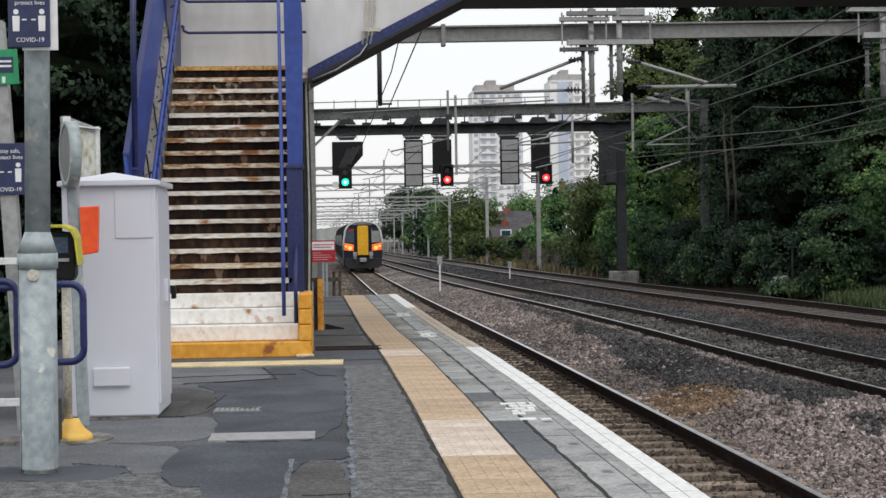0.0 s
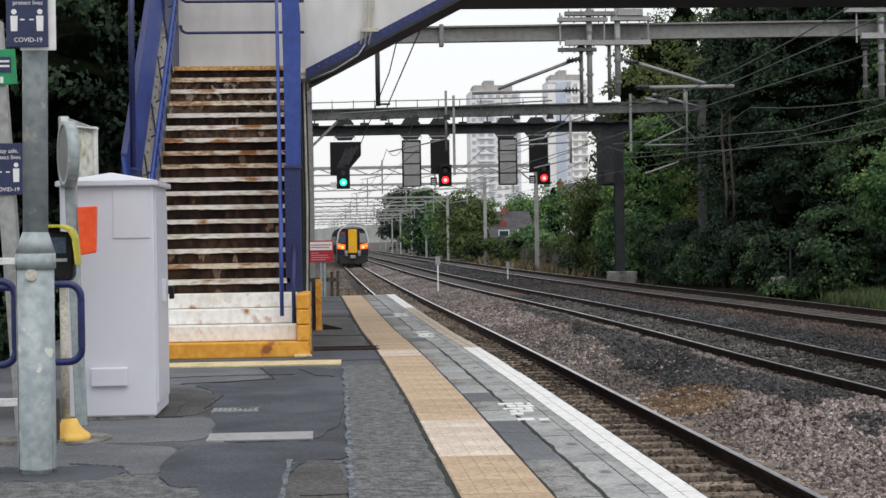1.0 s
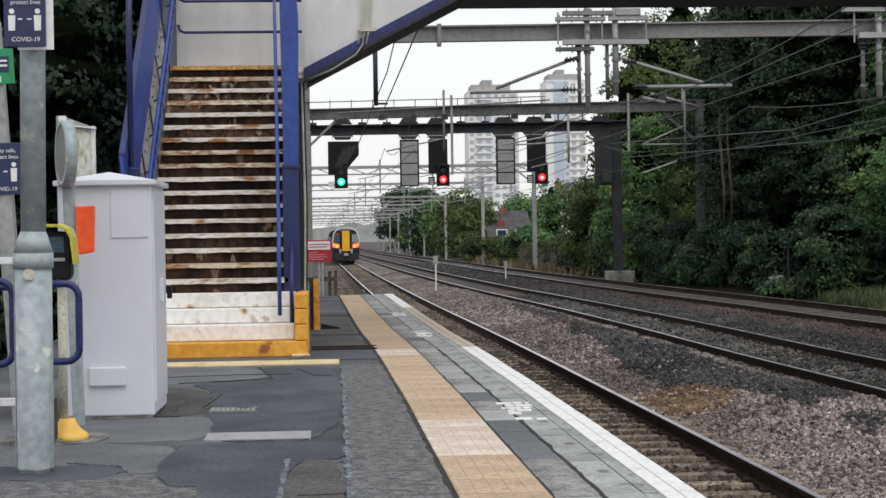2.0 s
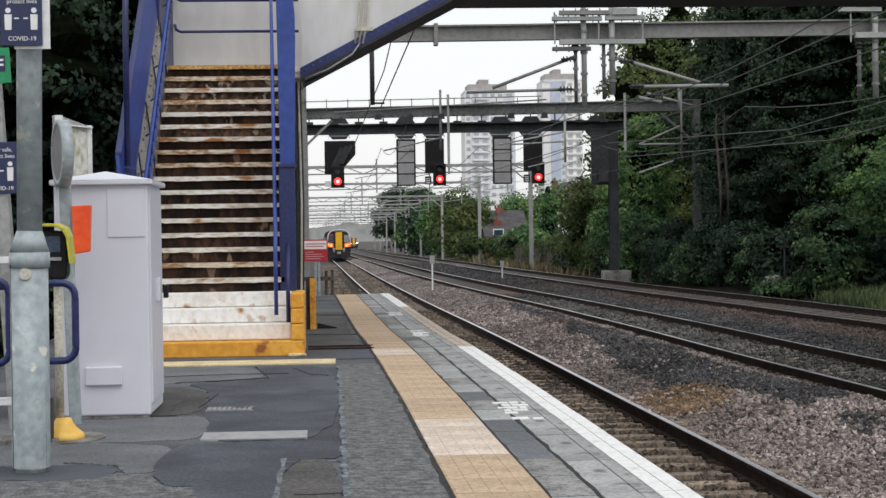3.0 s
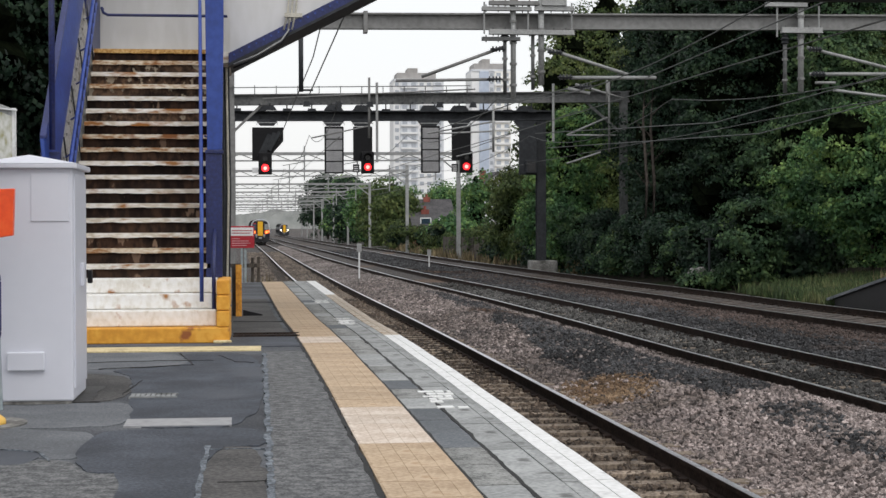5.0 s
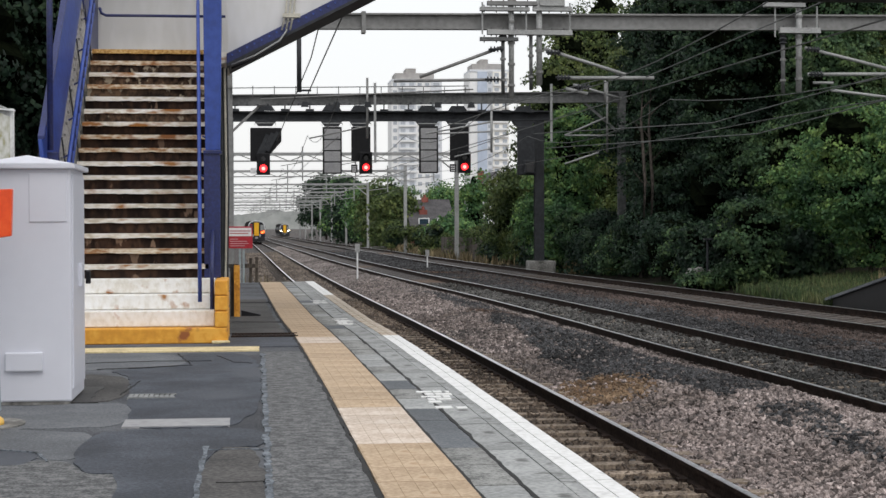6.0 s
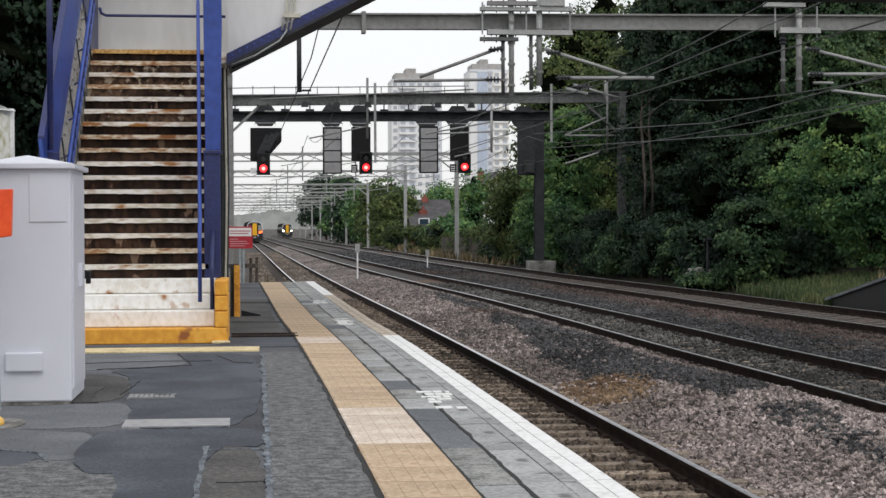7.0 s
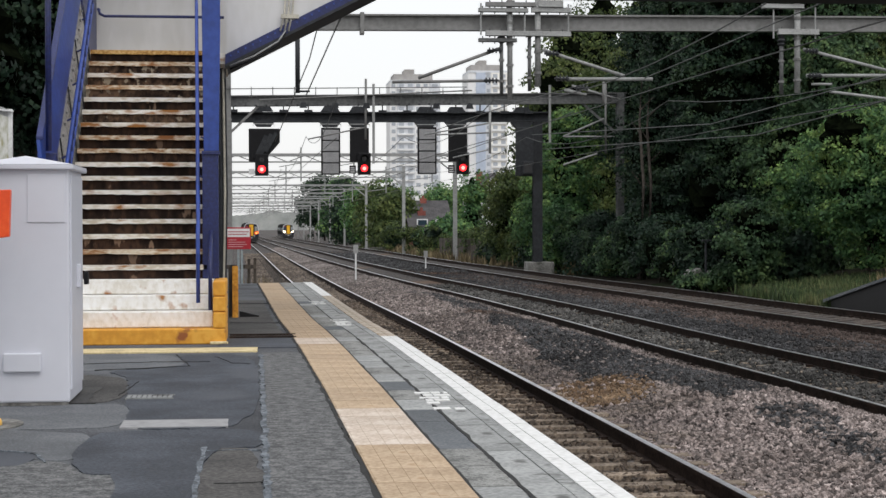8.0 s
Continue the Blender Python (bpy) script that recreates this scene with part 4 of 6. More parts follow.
    part("plaque", Mesh().box(-1.38, -1.08, ly + 1.69, ly + 1.7, 4.62, 4.7), STEEL_DARK, s)
    # second flight rising over the tracks
    b = thing("footbridge_span", (1.5, ly, top_z), "off-white footbridge flight and span with a navy lower girder", "footbridge")
    zs = lambda x: top_z - 0.16 + (x + 0.36) * 0.515
    part("parapet_panel", Mesh().slab([(-0.34, zs(-0.34) + 0.1), (1.75, zs(1.75) + 0.1), (1.75, 6.4), (-0.34, 5.6)], "y", ly - 0.02, ly + 0.02), PANEL, b, "off-white steel parapet panel")
    part("girder", Mesh().slab([(-0.36, zs(-0.36)), (1.75, zs(1.75)), (1.75, zs(1.75) + 0.13), (-0.36, zs(-0.36) + 0.13)], "y", ly - 0.08, ly - 0.02), BLUE_DARK, b, "navy lattice lower girder")
    part("girder_flange", Mesh().slab([(-0.36, zs(-0.36) - 0.04), (1.75, zs(1.75) - 0.04), (1.75, zs(1.75)), (-0.36, zs(-0.36))], "y", ly - 0.14, ly + 0.1), STEEL_DARK, b)
    for i in range(22):
        x = -0.3 + i * 0.092
        part("rivet", Mesh().box(x, x + 0.022, ly - 0.09, ly - 0.078, zs(x) + 0.075, zs(x) + 0.097), BLUE, b)
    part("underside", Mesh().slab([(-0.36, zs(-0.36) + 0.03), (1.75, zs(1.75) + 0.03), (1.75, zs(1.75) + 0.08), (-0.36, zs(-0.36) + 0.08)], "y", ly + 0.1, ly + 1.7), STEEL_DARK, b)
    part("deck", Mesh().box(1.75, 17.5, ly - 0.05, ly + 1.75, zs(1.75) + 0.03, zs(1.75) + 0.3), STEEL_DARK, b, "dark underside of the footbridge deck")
    for i in range(9):
        x = 1.62 + i * 1.9
        part("deck_bracket", Mesh().slab([(x, zs(1.75) + 0.05), (x + 0.25, zs(1.75) + 0.05), (x + 0.12, zs(1.75) - 0.07), (x + 0.03, zs(1.75) - 0.07)], "y", ly - 0.12, ly - 0.05), STEEL_DARK, b)
    for k, x in enumerate((0.38, 0.43, 0.48)):
        part("cable", Mesh().tube([(x + 0.05, ly - 0.06, 4.6), (x + 0.02, ly - 0.07, 4.1), (x, ly - 0.07, 3.85), (x - 0.05, ly - 0.1, 3.62)], 0.012), CABLE, b, "cream cable tied to the panel", smooth=True)
    for k, dz in enumerate((-0.05, -0.09)):
        part("cable", Mesh().tube([(0.4, ly - 0.15, 3.62), (0.3, ly - 0.16, zs(0.3) + dz), (0.0, ly - 0.16, zs(0.0) + dz - 0.03), (-0.3, ly - 0.16, zs(-0.3) + dz)], 0.012), BLACK if k else PALE_STEEL, b, "dark cable along the girder", smooth=True)
    part("cable_tie", Mesh().box(0.34, 0.56, ly - 0.1, ly - 0.04, 3.78, 3.83), CABLE, b)
    # trestle under the landing
    t = thing("trestle", (-0.3, ly + 0.3, 0), "grey-green steel trestle post with pipes under the landing", "post")
    part("column", Mesh().ibeam((-0.428, ly + 0.3, 0), (-0.428, ly + 0.3, 3.18), 0.075, 0.1), STEEL_DARK, t)
    for x, r, m in ((-0.39, 0.016, CABLE), (-0.365, 0.011, STEEL_DARK), (-0.44, 0.012, STEEL_DARK)):
        part("conduit", Mesh().tube([(x, ly + 0.1, 0.5), (x + 0.02, ly + 0.1, 1.6), (x, ly + 0.12, 3.16)], r), m, t)



# ---- overhead line portals and signal gantry ----
def build_near_portal():
    p = thing("overhead_line_portal", (8, 48, RAIL), "grey steel overhead line portal beam across the tracks", "gantry", "overhead line portals")
    part("beam", Mesh().ibeam((-3.2, 48, 7.05), (26.5, 48, 7.28), 0.3, 0.47, 0.03, 0.05), STEEL, p, "long grey steel crossbeam")
    part("mast", Mesh().ibeam((-3.1, 48, RAIL - 0.2), (-3.1, 48, 7.2), 0.3, 0.3), STEEL, p)
    part("mast", Mesh().ibeam((26.3, 48, RAIL - 0.2), (26.3, 48, 7.3), 0.3, 0.3), STEEL, p)
    part("splice", Mesh().box(3.08, 3.2, 47.8, 48.2, 6.75, 7.38), STEEL, p)
    def cluster(tubes, plates, stirrups):
        for x, lo, hi, r in tubes:
            part("drop_tube", Mesh().tube([(x, 47.7, lo), (x, 47.7, hi)], r, 14), PALE_STEEL if r > 0.06 else STEEL_MID, p, smooth=True)
            for z in np.arange(lo + 0.35, hi, 0.62):
                part("tube_clamp", Mesh().tube([(x, 47.7, z), (x, 47.7, z + 0.07)], r + 0.03, 12), STEEL, p)
        for xa, xb, z, h, m in plates:
            part("clamp", Mesh().box(xa, xb, 47.55, 47.72, z - h / 2, z + h / 2).box(xa, xb, 47.5, 47.55, z - h / 2, z - h / 2 + 0.025), m, p, "pale bolted clamp channel", bevel=0.006)
            for x in np.arange(xa + 0.12, xb, 0.36):
                part("bolt", Mesh().tube([(x, 47.6, z - h / 2 - 0.05), (x, 47.6, z + h / 2 + 0.06)], 0.018, 6), STEEL_MID, p)
        for x in stirrups:
            part("u_bolt", Mesh().tube([(x, 47.62, 6.72), (x, 47.62, 7.66)], 0.026, 6), PALE_STEEL, p)
    cluster(((7.22, 5.0, 6.9, 0.055), (7.47, 4.85, 8.0, 0.08), (8.05, 5.1, 6.75, 0.055), (8.3, 5.25, 7.97, 0.088)),
            ((6.74, 8.2, 7.63, 0.13, STEEL), (6.53, 8.0, 7.46, 0.12, PALE_STEEL), (8.3, 9.04, 7.66, 0.2, PALE_STEEL), (8.1, 9.26, 7.48, 0.14, PALE_STEEL), (6.74, 9.27, 6.78, 0.15, PALE_STEEL), (6.53, 7.66, 6.58, 0.11, STEEL_MID)), (6.6, 7.9, 9.2))
    cluster(((15.7, 5.05, 6.75, 0.06), (16.19, 5.1, 8.1, 0.088)),
            ((15.56, 16.82, 7.86, 0.13, PALE_STEEL), (15.08, 16.35, 7.68, 0.13, PALE_STEEL), (15.56, 16.82, 6.92, 0.17, PALE_STEEL)), (15.43, 16.72))
    for x in (7.22, 15.7):
        part("insulator_stack", Mesh().lathe(x, 47.7, [(0.06, 6.5), (0.13, 6.55), (0.07, 6.6), (0.14, 6.66), (0.07, 6.72), (0.12, 6.8)], 12), STEEL_DARK, p)
    part("drop_tube", Mesh().tube([(1.25, 47.7, 5.0), (1.25, 47.7, 6.9)], 0.07), STEEL_DARK, p, smooth=True)
    part("registration_arm", Mesh().tube([(1.25, 47.7, 5.05), (1.6, 47.7, 5.05)], 0.03), STEEL_DARK, p)


def build_ole_portal():
    p = thing("overhead_line_portal", (7, 68, RAIL), "weathered steel overhead line portal with knee-braced mast", "gantry", "overhead line portals")
    part("beam", Mesh().ibeam((-1.3, 68, 6.26), (15.6, 68, 6.5), 0.28, 0.46, 0.03, 0.05), STEEL_MID, p, "weathered steel crossbeam")
    part("mast", Mesh().ibeam((15.35, 68, RAIL - 0.5), (15.35, 68, 6.7), 0.3, 0.32), STEEL_MID, p)
    part("mast", Mesh().ibeam((-1.1, 68, RAIL - 0.5), (-1.1, 68, 7.6), 0.3, 0.3), STEEL, p)
    part("brace", Mesh().beam((15.2, 68, 5.0), (13.7, 68, 6.3), 0.1, 0.1), STEEL_MID, p)
    part("brace", Mesh().beam((-0.95, 68, 5.0), (0.2, 68, 6.1), 0.1, 0.1), STEEL, p)
    rail = Mesh()
    rail.tube([(-1.2, 67.8, 6.75), (8.8, 67.8, 6.9)], 0.02)
    for i in range(12):
        x = -1.0 + i * 0.88
        rail.tube([(x, 67.8, 6.35), (x, 67.8, 6.85)], 0.018)
    part("guard_rail", rail, STEEL_MID, p)
    for i in range(24):
        x = -0.8 + 0.42 * i
        part("bolt", Mesh().box(x, x + 0.07, 67.68, 67.72, 6.02 + 0.0148 * x, 6.1 + 0.0148 * x), STEEL_DARK, p)
    for x in (2.0, 3.3, 4.6, 7.5, 8.9):
        part("cleat", Mesh().slab([(x - 0.16, 5.98), (x + 0.16, 5.98), (x + 0.1, 6.2), (x - 0.1, 6.2)], "y", 67.6, 67.7), STEEL_DARK, p)
    for x in (4.9, 12.3):
        part("drop_tube", Mesh().tube([(x, 67.75, 3.7 if x < 10 else 4.6), (x, 67.75, 7.0)], 0.055), PALE_STEEL, p)


def signal(x, z0, z1, aspect, kind):
    sgn = thing("railway_signal", (x, 71.6, z0), "black railway signal head under the gantry, red lamp lit" if aspect else "grey louvred signal plate hung under the gantry", "signal", "gantry signals")
    w = 0.42
    if kind == "plate":
        part("back_plate", Mesh().box(x - w, x + w, 71.5, 71.6, z0, z1), BLACK, sgn, bevel=0.03)
        h = (z1 - z0 - 0.1) / 4
        for i in range(4):
            part("louvre", Mesh().box(x - w + 0.07, x + w - 0.07, 71.44, 71.5, z0 + 0.05 + i * h, z0 + h * (i + 1)), LOUVRE, sgn, "grey panel", bevel=0.015)
        return sgn
    part("back_plate", Mesh().box(x - w, x + w, 71.5, 71.62, z0 + 0.55, z1), BLACK, sgn, bevel=0.02)
    lx = x + (0.2 if kind == "right" else 0.05)
    part("head_case", Mesh().box(lx - 0.28, lx + 0.28, 71.3, 71.62, z0, z0 + 0.95), BLACK, sgn, bevel=0.03)
    for i, (dz, m) in enumerate(((0.28, RED_LAMP if aspect else LAMP_OFF), (0.68, LAMP_OFF))):
        part("lens", Mesh().disc((lx, z0 + dz), 0.15 if m is RED_LAMP else 0.11, 71.27, 71.3), m, sgn, "lit red lamp" if m is RED_LAMP else "unlit lens")
        if m is RED_LAMP:
            part("lamp_core", Mesh().disc((lx, z0 + dz - 0.01), 0.075, 71.262, 71.27), RED_CORE, sgn)
        hood = Mesh()
        for k in range(9):
            a0, a1 = math.pi * k / 9, math.pi * (k + 1) / 9
            hood.add([(lx + 0.19 * math.cos(a), y, z0 + dz + 0.19 * math.sin(a)) for a in (a0, a1) for y in (71.05, 71.3)], [(0, 1, 3, 2)])
        part("hood", hood, BLACK, sgn)
    part("number_plate", Mesh().box(x - w - 0.02, x - w + 0.26, 71.4, 71.45, z0 + 0.05, z0 + 0.4), BLACK, sgn)
    for i in range(3):
        part("plate_bar", Mesh().box(x - w + 0.02, x - w + 0.2, 71.385, 71.4, z0 + 0.1 + 0.09 * i, z0 + 0.14 + 0.09 * i), SIGN_WHITE, sgn)
    return sgn


def build_signal_gantry():
    g = thing("signal_gantry", (6, 72, RAIL), "dark steel signal gantry over three tracks", "gantry")
    part("walkway_beam", Mesh().ibeam((-1.2, 72, 5.86), (13.0, 72, 5.95), 0.5, 0.44, 0.05, 0.06), STEEL_DARK, g, "dark steel walkway beam")
    part("leg", Mesh().ibeam((12.5, 72, RAIL - 0.3), (12.5, 72, 5.8), 0.4, 0.42), STEEL_DARK, g)
    part("leg", Mesh().ibeam((-1.15, 72, RAIL - 0.3), (-1.15, 72, 5.8), 0.35, 0.35), STEEL, g)
    part("footing", Mesh().box(12.0, 13.15, 71.4, 72.6, RAIL - 0.5, -0.5), CONCRETE, g, "pale concrete footing", bevel=0.03)
    for x in (0.4, 3.3, 4.55, 7.5, 8.85, 11.8):
        hang = Mesh().slab([(x - 0.5, 5.7), (x + 0.5, 5.7), (x + 0.3, 5.45), (x - 0.3, 5.45)], "y", 71.7, 72.2)
        part("hanger", hang, STEEL_DARK, g)
        part("haunch", Mesh().slab([(x - 0.42, 6.13), (x + 0.42, 6.13), (x + 0.26, 6.36), (x - 0.26, 6.36)], "y", 71.8, 72.2), STEEL_DARK, g)
    for i in range(13):
        x = -0.9 + 1.08 * i
        part("stanchion", Mesh().tube([(x, 71.75, 6.1), (x, 71.75, 6.75)], 0.03, 6), STEEL_DARK, g)
        part("kicker", Mesh().box(x - 0.18, x + 0.18, 71.6, 71.72, 6.06, 6.18), STEEL_DARK, g)
    part("handrail", Mesh().tube([(-1.0, 71.75, 6.72), (12.4, 71.75, 6.8)], 0.03, 6), STEEL_DARK, g)
    for x in (0.4, 3.3, 4.55, 7.5, 8.85):
        part("handrail", Mesh().tube([(x - 0.45, 71.5, 5.45), (x - 0.45, 71.5, 5.55), (x + 0.45, 71.5, 5.55), (x + 0.45, 71.5, 5.45)], 0.02), PALE_STEEL, g)
    signal(3.3, 3.35, 5.4, False, "plate")
    signal(4.55, 3.35, 5.4, True, "right")
    signal(7.52, 3.38, 5.45, False, "plate")
    signal(8.88, 3.38, 5.45, True, "right")
    d = thing("railway_signal", (11.8, 71.6, 3.3), "dark unlit signal case hung beside the gantry leg", "signal", "gantry signals")
    part("back_plate", Mesh().box(11.45, 12.25, 71.45, 71.6, 3.3, 5.45), STEEL_DARK, d, bevel=0.03)
    part("head_case", Mesh().box(11.7, 12.2, 71.2, 71.45, 3.35, 3.95), STEEL_DARK, d, "square lamp case", bevel=0.04)
    part("lens", Mesh().box(11.78, 12.12, 71.17, 71.2, 3.43, 3.86), LAMP_OFF, d, "unlit lens")
    # the signal over the near track, with its sloping route indicator
    s = thing("railway_signal", (0.3, 71.6, 3.3), "black railway signal with slanted junction indicator, lamp changing", "signal", "gantry signals")
    part("indicator", Mesh().slab([(-0.25, 3.9), (0.35, 3.9), (1.1, 4.75), (1.1, 5.35), (-0.25, 5.35)], "y", 71.5, 71.62), BLACK, s, bevel=0.03)
    for k in range(3):
        part("indicator_arm", Mesh().beam((0.05 + 0.22 * k, 71.44, 4.1 + 0.12 * k), (0.5 + 0.22 * k, 71.44, 5.05 + 0.06 * k), 0.05, 0.15, (1, 0, 0)), STEEL_DARK, s)
    part("head_case", Mesh().box(0.02, 0.6, 71.3, 71.62, 3.3, 4.25), BLACK, s, bevel=0.03)
    part("number_plate", Mesh().box(-0.25, 0.0, 71.4, 71.45, 3.35, 3.6), SIGN_WHITE, s)
    part("lens", Mesh().disc((0.31, 3.98), 0.11, 71.27, 71.3), LAMP_OFF, s, "unlit lens")
    # the lit lens is a small two-faced drum that turns from green to red
    drum = part("lens_drum", Mesh().box(-0.03, 0.03, -0.008, 0.008, -0.03, 0.03), BLACK, s)
    drum.location = (0.01, -0.3, 0.28)
    for face, m, tag in ((-1, GREEN_LAMP, "lit green lamp"), (1, RED_LAMP, "lit red lamp")):
        lens = part("lens", Mesh().disc((0, 0), 0.16, 0.008 * face, 0.03 * face), m, None, tag)
        lens.parent = drum
        core = part("lamp_core", Mesh().disc((0, -0.01), 0.075, 0.03 * face, 0.036 * face), GREEN_CORE if m is GREEN_LAMP else RED_CORE)
        core.parent = drum
    return drum


def build_far_portals():
    first = None
    for k, y in enumerate((106, 138, 178, 215, 250, 288, 325, 362, 400)):
        x1, x0, g = far_line(y) + 2.8, near_line(y) - 3.9, grade(y) + 0.3
        p = thing("overhead_line_portal", ((x0 + x1) / 2, y, RAIL), "pale grey overhead line portal far along the line", "gantry", "overhead line portals")
        part("mast", Mesh().ibeam((x1, y, RAIL - 1.2), (x1, y, (6.0 if k % 2 else 5.75) + g), 0.26, 0.26), PALE_STEEL, p)
        part("mast", Mesh().ibeam((x0, y, RAIL - 1.2), (x0, y, 5.7 + g), 0.25, 0.25), PALE_STEEL, p)
        part("beam", Mesh().beam((x0, y, 5.5 + g), (x1, y, 5.55 + g), 0.18, 0.2), PALE_STEEL, p)
        part("beam", Mesh().beam((x0, y, 5.05 + g), (x1, y, 5.1 + g), 0.12, 0.1), PALE_STEEL, p)
        for i in range(7):
            xa, xb = x0 + (x1 - x0) * i / 7, x0 + (x1 - x0) * (i + 1) / 7
            part("lattice", Mesh().tube([(xa, y, 5.06 + g), ((xa + xb) / 2, y, 5.48 + g), (xb, y, 5.07 + g)], 0.035, 5), PALE_STEEL, p)
        part("brace", Mesh().beam((x1, y, 4.3 + g), (x1 - 1.5, y, 5.5 + g), 0.1, 0.1), PALE_STEEL, p)
        for x in (near_line(y), mid_line(y), far_line(y)):
            part("drop_tube", Mesh().tube([(x + 1.3, y, 6.0 + g), (x + 1.3, y, 3.8 + g)], 0.05, 6), PALE_STEEL, p)
            part("registration_arm", Mesh().tube([(x + 1.3, y, 4.1 + g), (x - 0.3, y, 3.9 + g)], 0.03, 5), PALE_STEEL, p)
            part("stay", Mesh().tube([(x + 1.3, y, 5.0 + g), (x - 0.1, y, 4.75 + g)], 0.03, 5), PALE_STEEL, p)


def build_wires():
    for name, line in (("near", near_line), ("mid", mid_line), ("far", far_line)):
        for z, sag in ((3.75, 0.0), (4.9, 0.7)):
            spans = [-30, 20, 48, 68, 106, 138, 178, 215, 250, 288, 325, 362, 400]
            if line is near_line:
                spans = [48, 68, 106, 138, 178, 215, 250, 288, 325, 362, 400]
            pts = []
            for a, b in zip(spans, spans[1:]):
                for i in range(8):
                    u = i / 8
                    y = a + (b - a) * u
                    pts.append((line(y), y, z - sag * 4 * u * (1 - u) + grade(y)))
            w = part("overhead_wire", Mesh().tube(pts, 0.012, 5), WIRE)
            tagged(w, "thin dark overhead line wire above the track", "wire", "overhead wires")


# ---- lineside furniture ----
def build_lineside():
    for x, y, h in ((4.1, 67.0, 1.25), (8.85, 85.0, 0.7)):
        m = thing("marker_post", (x, y, RAIL - 0.2), "slim white lineside marker post", "post", "marker posts")
        part("post", Mesh().box(x - 0.03, x + 0.03, y - 0.03, y + 0.03, RAIL - 0.5, RAIL + h - 0.3), WHITE, m)
        part("plate", Mesh().box(x - 0.1, x + 0.1, y - 0.05, y - 0.03, RAIL + h - 0.35, RAIL + h), PALE_STEEL, m)


# ---- trains ----
def build_train(at_name, lamp, lamp_label, label):
    """Nose at the origin, facing -y; the cars run to +y. Origin on the rail head."""
    t = thing(at_name, (0, 0, 0), label, "train", "trains")
    ring = [(-1.36, 0.9), (-1.38, 2.1), (-1.2, 3.0), (-0.95, 3.32), (-0.4, 3.5), (0.4, 3.5), (0.95, 3.32), (1.2, 3.0), (1.38, 2.1), (1.36, 0.9)]
    for c in range(3):
        y0 = 0.9 + c * 20.3
        part("car_body", Mesh().slab(ring, "y", y0, y0 + 19.6), TRAIN_SIDE_SHADE, t, "grey carriage body, darkened for its shaded side")
        part("skirt", Mesh().box(-1.3, 1.3, y0 + 0.3, y0 + 19.3, 0.35, 0.95), TRAIN_UNDER, t)
        for side in (-1.41, 1.41):
            for i in range(7):
                part("side_window", Mesh().box(min(side, side * 0.985), max(side, side * 0.985), y0 + 1.6 + i * 2.5, y0 + 3.4 + i * 2.5, 1.75, 2.55), GLASS_DARK, t)
    # tapered nose
    n, m = len(ring), Mesh()
    front = [(x * 0.95, 0.0 if z < 2.3 else 0.22 * (z - 2.3), 0.95 + (z - 0.95) * 0.985) for x, z in ring]
    m.add(front + [(x, 0.92, z) for x, z in ring], [tuple(range(n))] + [(i, n + i, n + (i + 1) % n, (i + 1) % n) for i in range(n)])
    part("nose", m, TRAIN_BLUE, t, "dark navy cab front")
    part("roof_dome", Mesh().slab([(-0.95, 3.2), (0.95, 3.2), (0.6, 3.42), (-0.6, 3.42)], "y", 0.1, 0.4), TRAIN_GREY, t)
    gang = [(-0.37, 1.15), (0.37, 1.15), (0.37, 3.05), (0.32, 3.15), (-0.32, 3.15), (-0.37, 3.05)]
    part("gangway_door", Mesh().slab(gang, "y", -0.16, 0.25), TRAIN_YELLOW, t, "bright yellow gangway door", bevel=0.03)
    part("door_frame", Mesh().slab([(-0.45, 1.1), (0.45, 1.1), (0.45, 3.1), (0.38, 3.24), (-0.38, 3.24), (-0.45, 3.1)], "y", -0.1, 0.25), BLACK, t)
    for s in (-1.1, 1.1):
        part("cab_window", Mesh().slab([(s * 0.54, 1.98), (s * 1.1, 2.02), (s * 0.98, 2.98), (s * 0.54, 2.98)], "y", -0.05, 0.3), GLASS_CAB if s < 0 else GLASS_REFLECTION, t, "blue-grey cab window" if s < 0 else "cab window with a reflection painted pale", bevel=0.02)
        part("window_top", Mesh().box(min(s * 0.56, s * 0.96), max(s * 0.56, s * 0.96), -0.06, 0.3, 2.8, 3.0), TRAIN_UNDER, t)
        rim = [(s * 1.2, -0.02, 1.5), (s * 1.19, -0.03, 2.1), (s * 1.07, -0.0, 2.85), (s * 0.86, 0.06, 3.2), (s * 0.5, 0.1, 3.37), (0.0, 0.11, 3.42)]
        part("cab_surround", Mesh().tube(rim, 0.075, 8), TRAIN_PALE, t, "pale grey rim round the cab front", smooth=True)
        part("lamp_cluster", Mesh().slab([(s * 0.56, 1.42), (s * 1.17, 1.48), (s * 1.16, 2.0), (s * 0.56, 1.86)], "y", -0.08, 0.2), TRAIN_UNDER if lamp is HEAD else AMBER, t, bevel=0.03)
        part("lamp", Mesh().disc((s * 0.8, 1.64), 0.14, -0.12, -0.08), lamp, t, lamp_label)
        part("lamp", Mesh().disc((s * 1.03, 1.75), 0.08, -0.12, -0.08), lamp, t)
        part("jumper_box", Mesh().box(s * 0.5 - 0.13, s * 0.5 + 0.13, -0.16, 0.0, 1.08, 1.36), TRAIN_GREY, t, bevel=0.03)
        part("buffer", Mesh().disc((s * 0.5, 1.0), 0.12, -0.3, 0.0), STEEL, t)
    part("destination_display", Mesh().box(-0.98, -0.62, -0.07, 0.1, 2.78, 2.92), SIGN_RED, t, "red destination display")
    part("coupler", Mesh().box(-0.22, 0.22, -0.45, 0.1, 0.68, 0.96), LOUVRE, t, "grey coupler head", bevel=0.05)
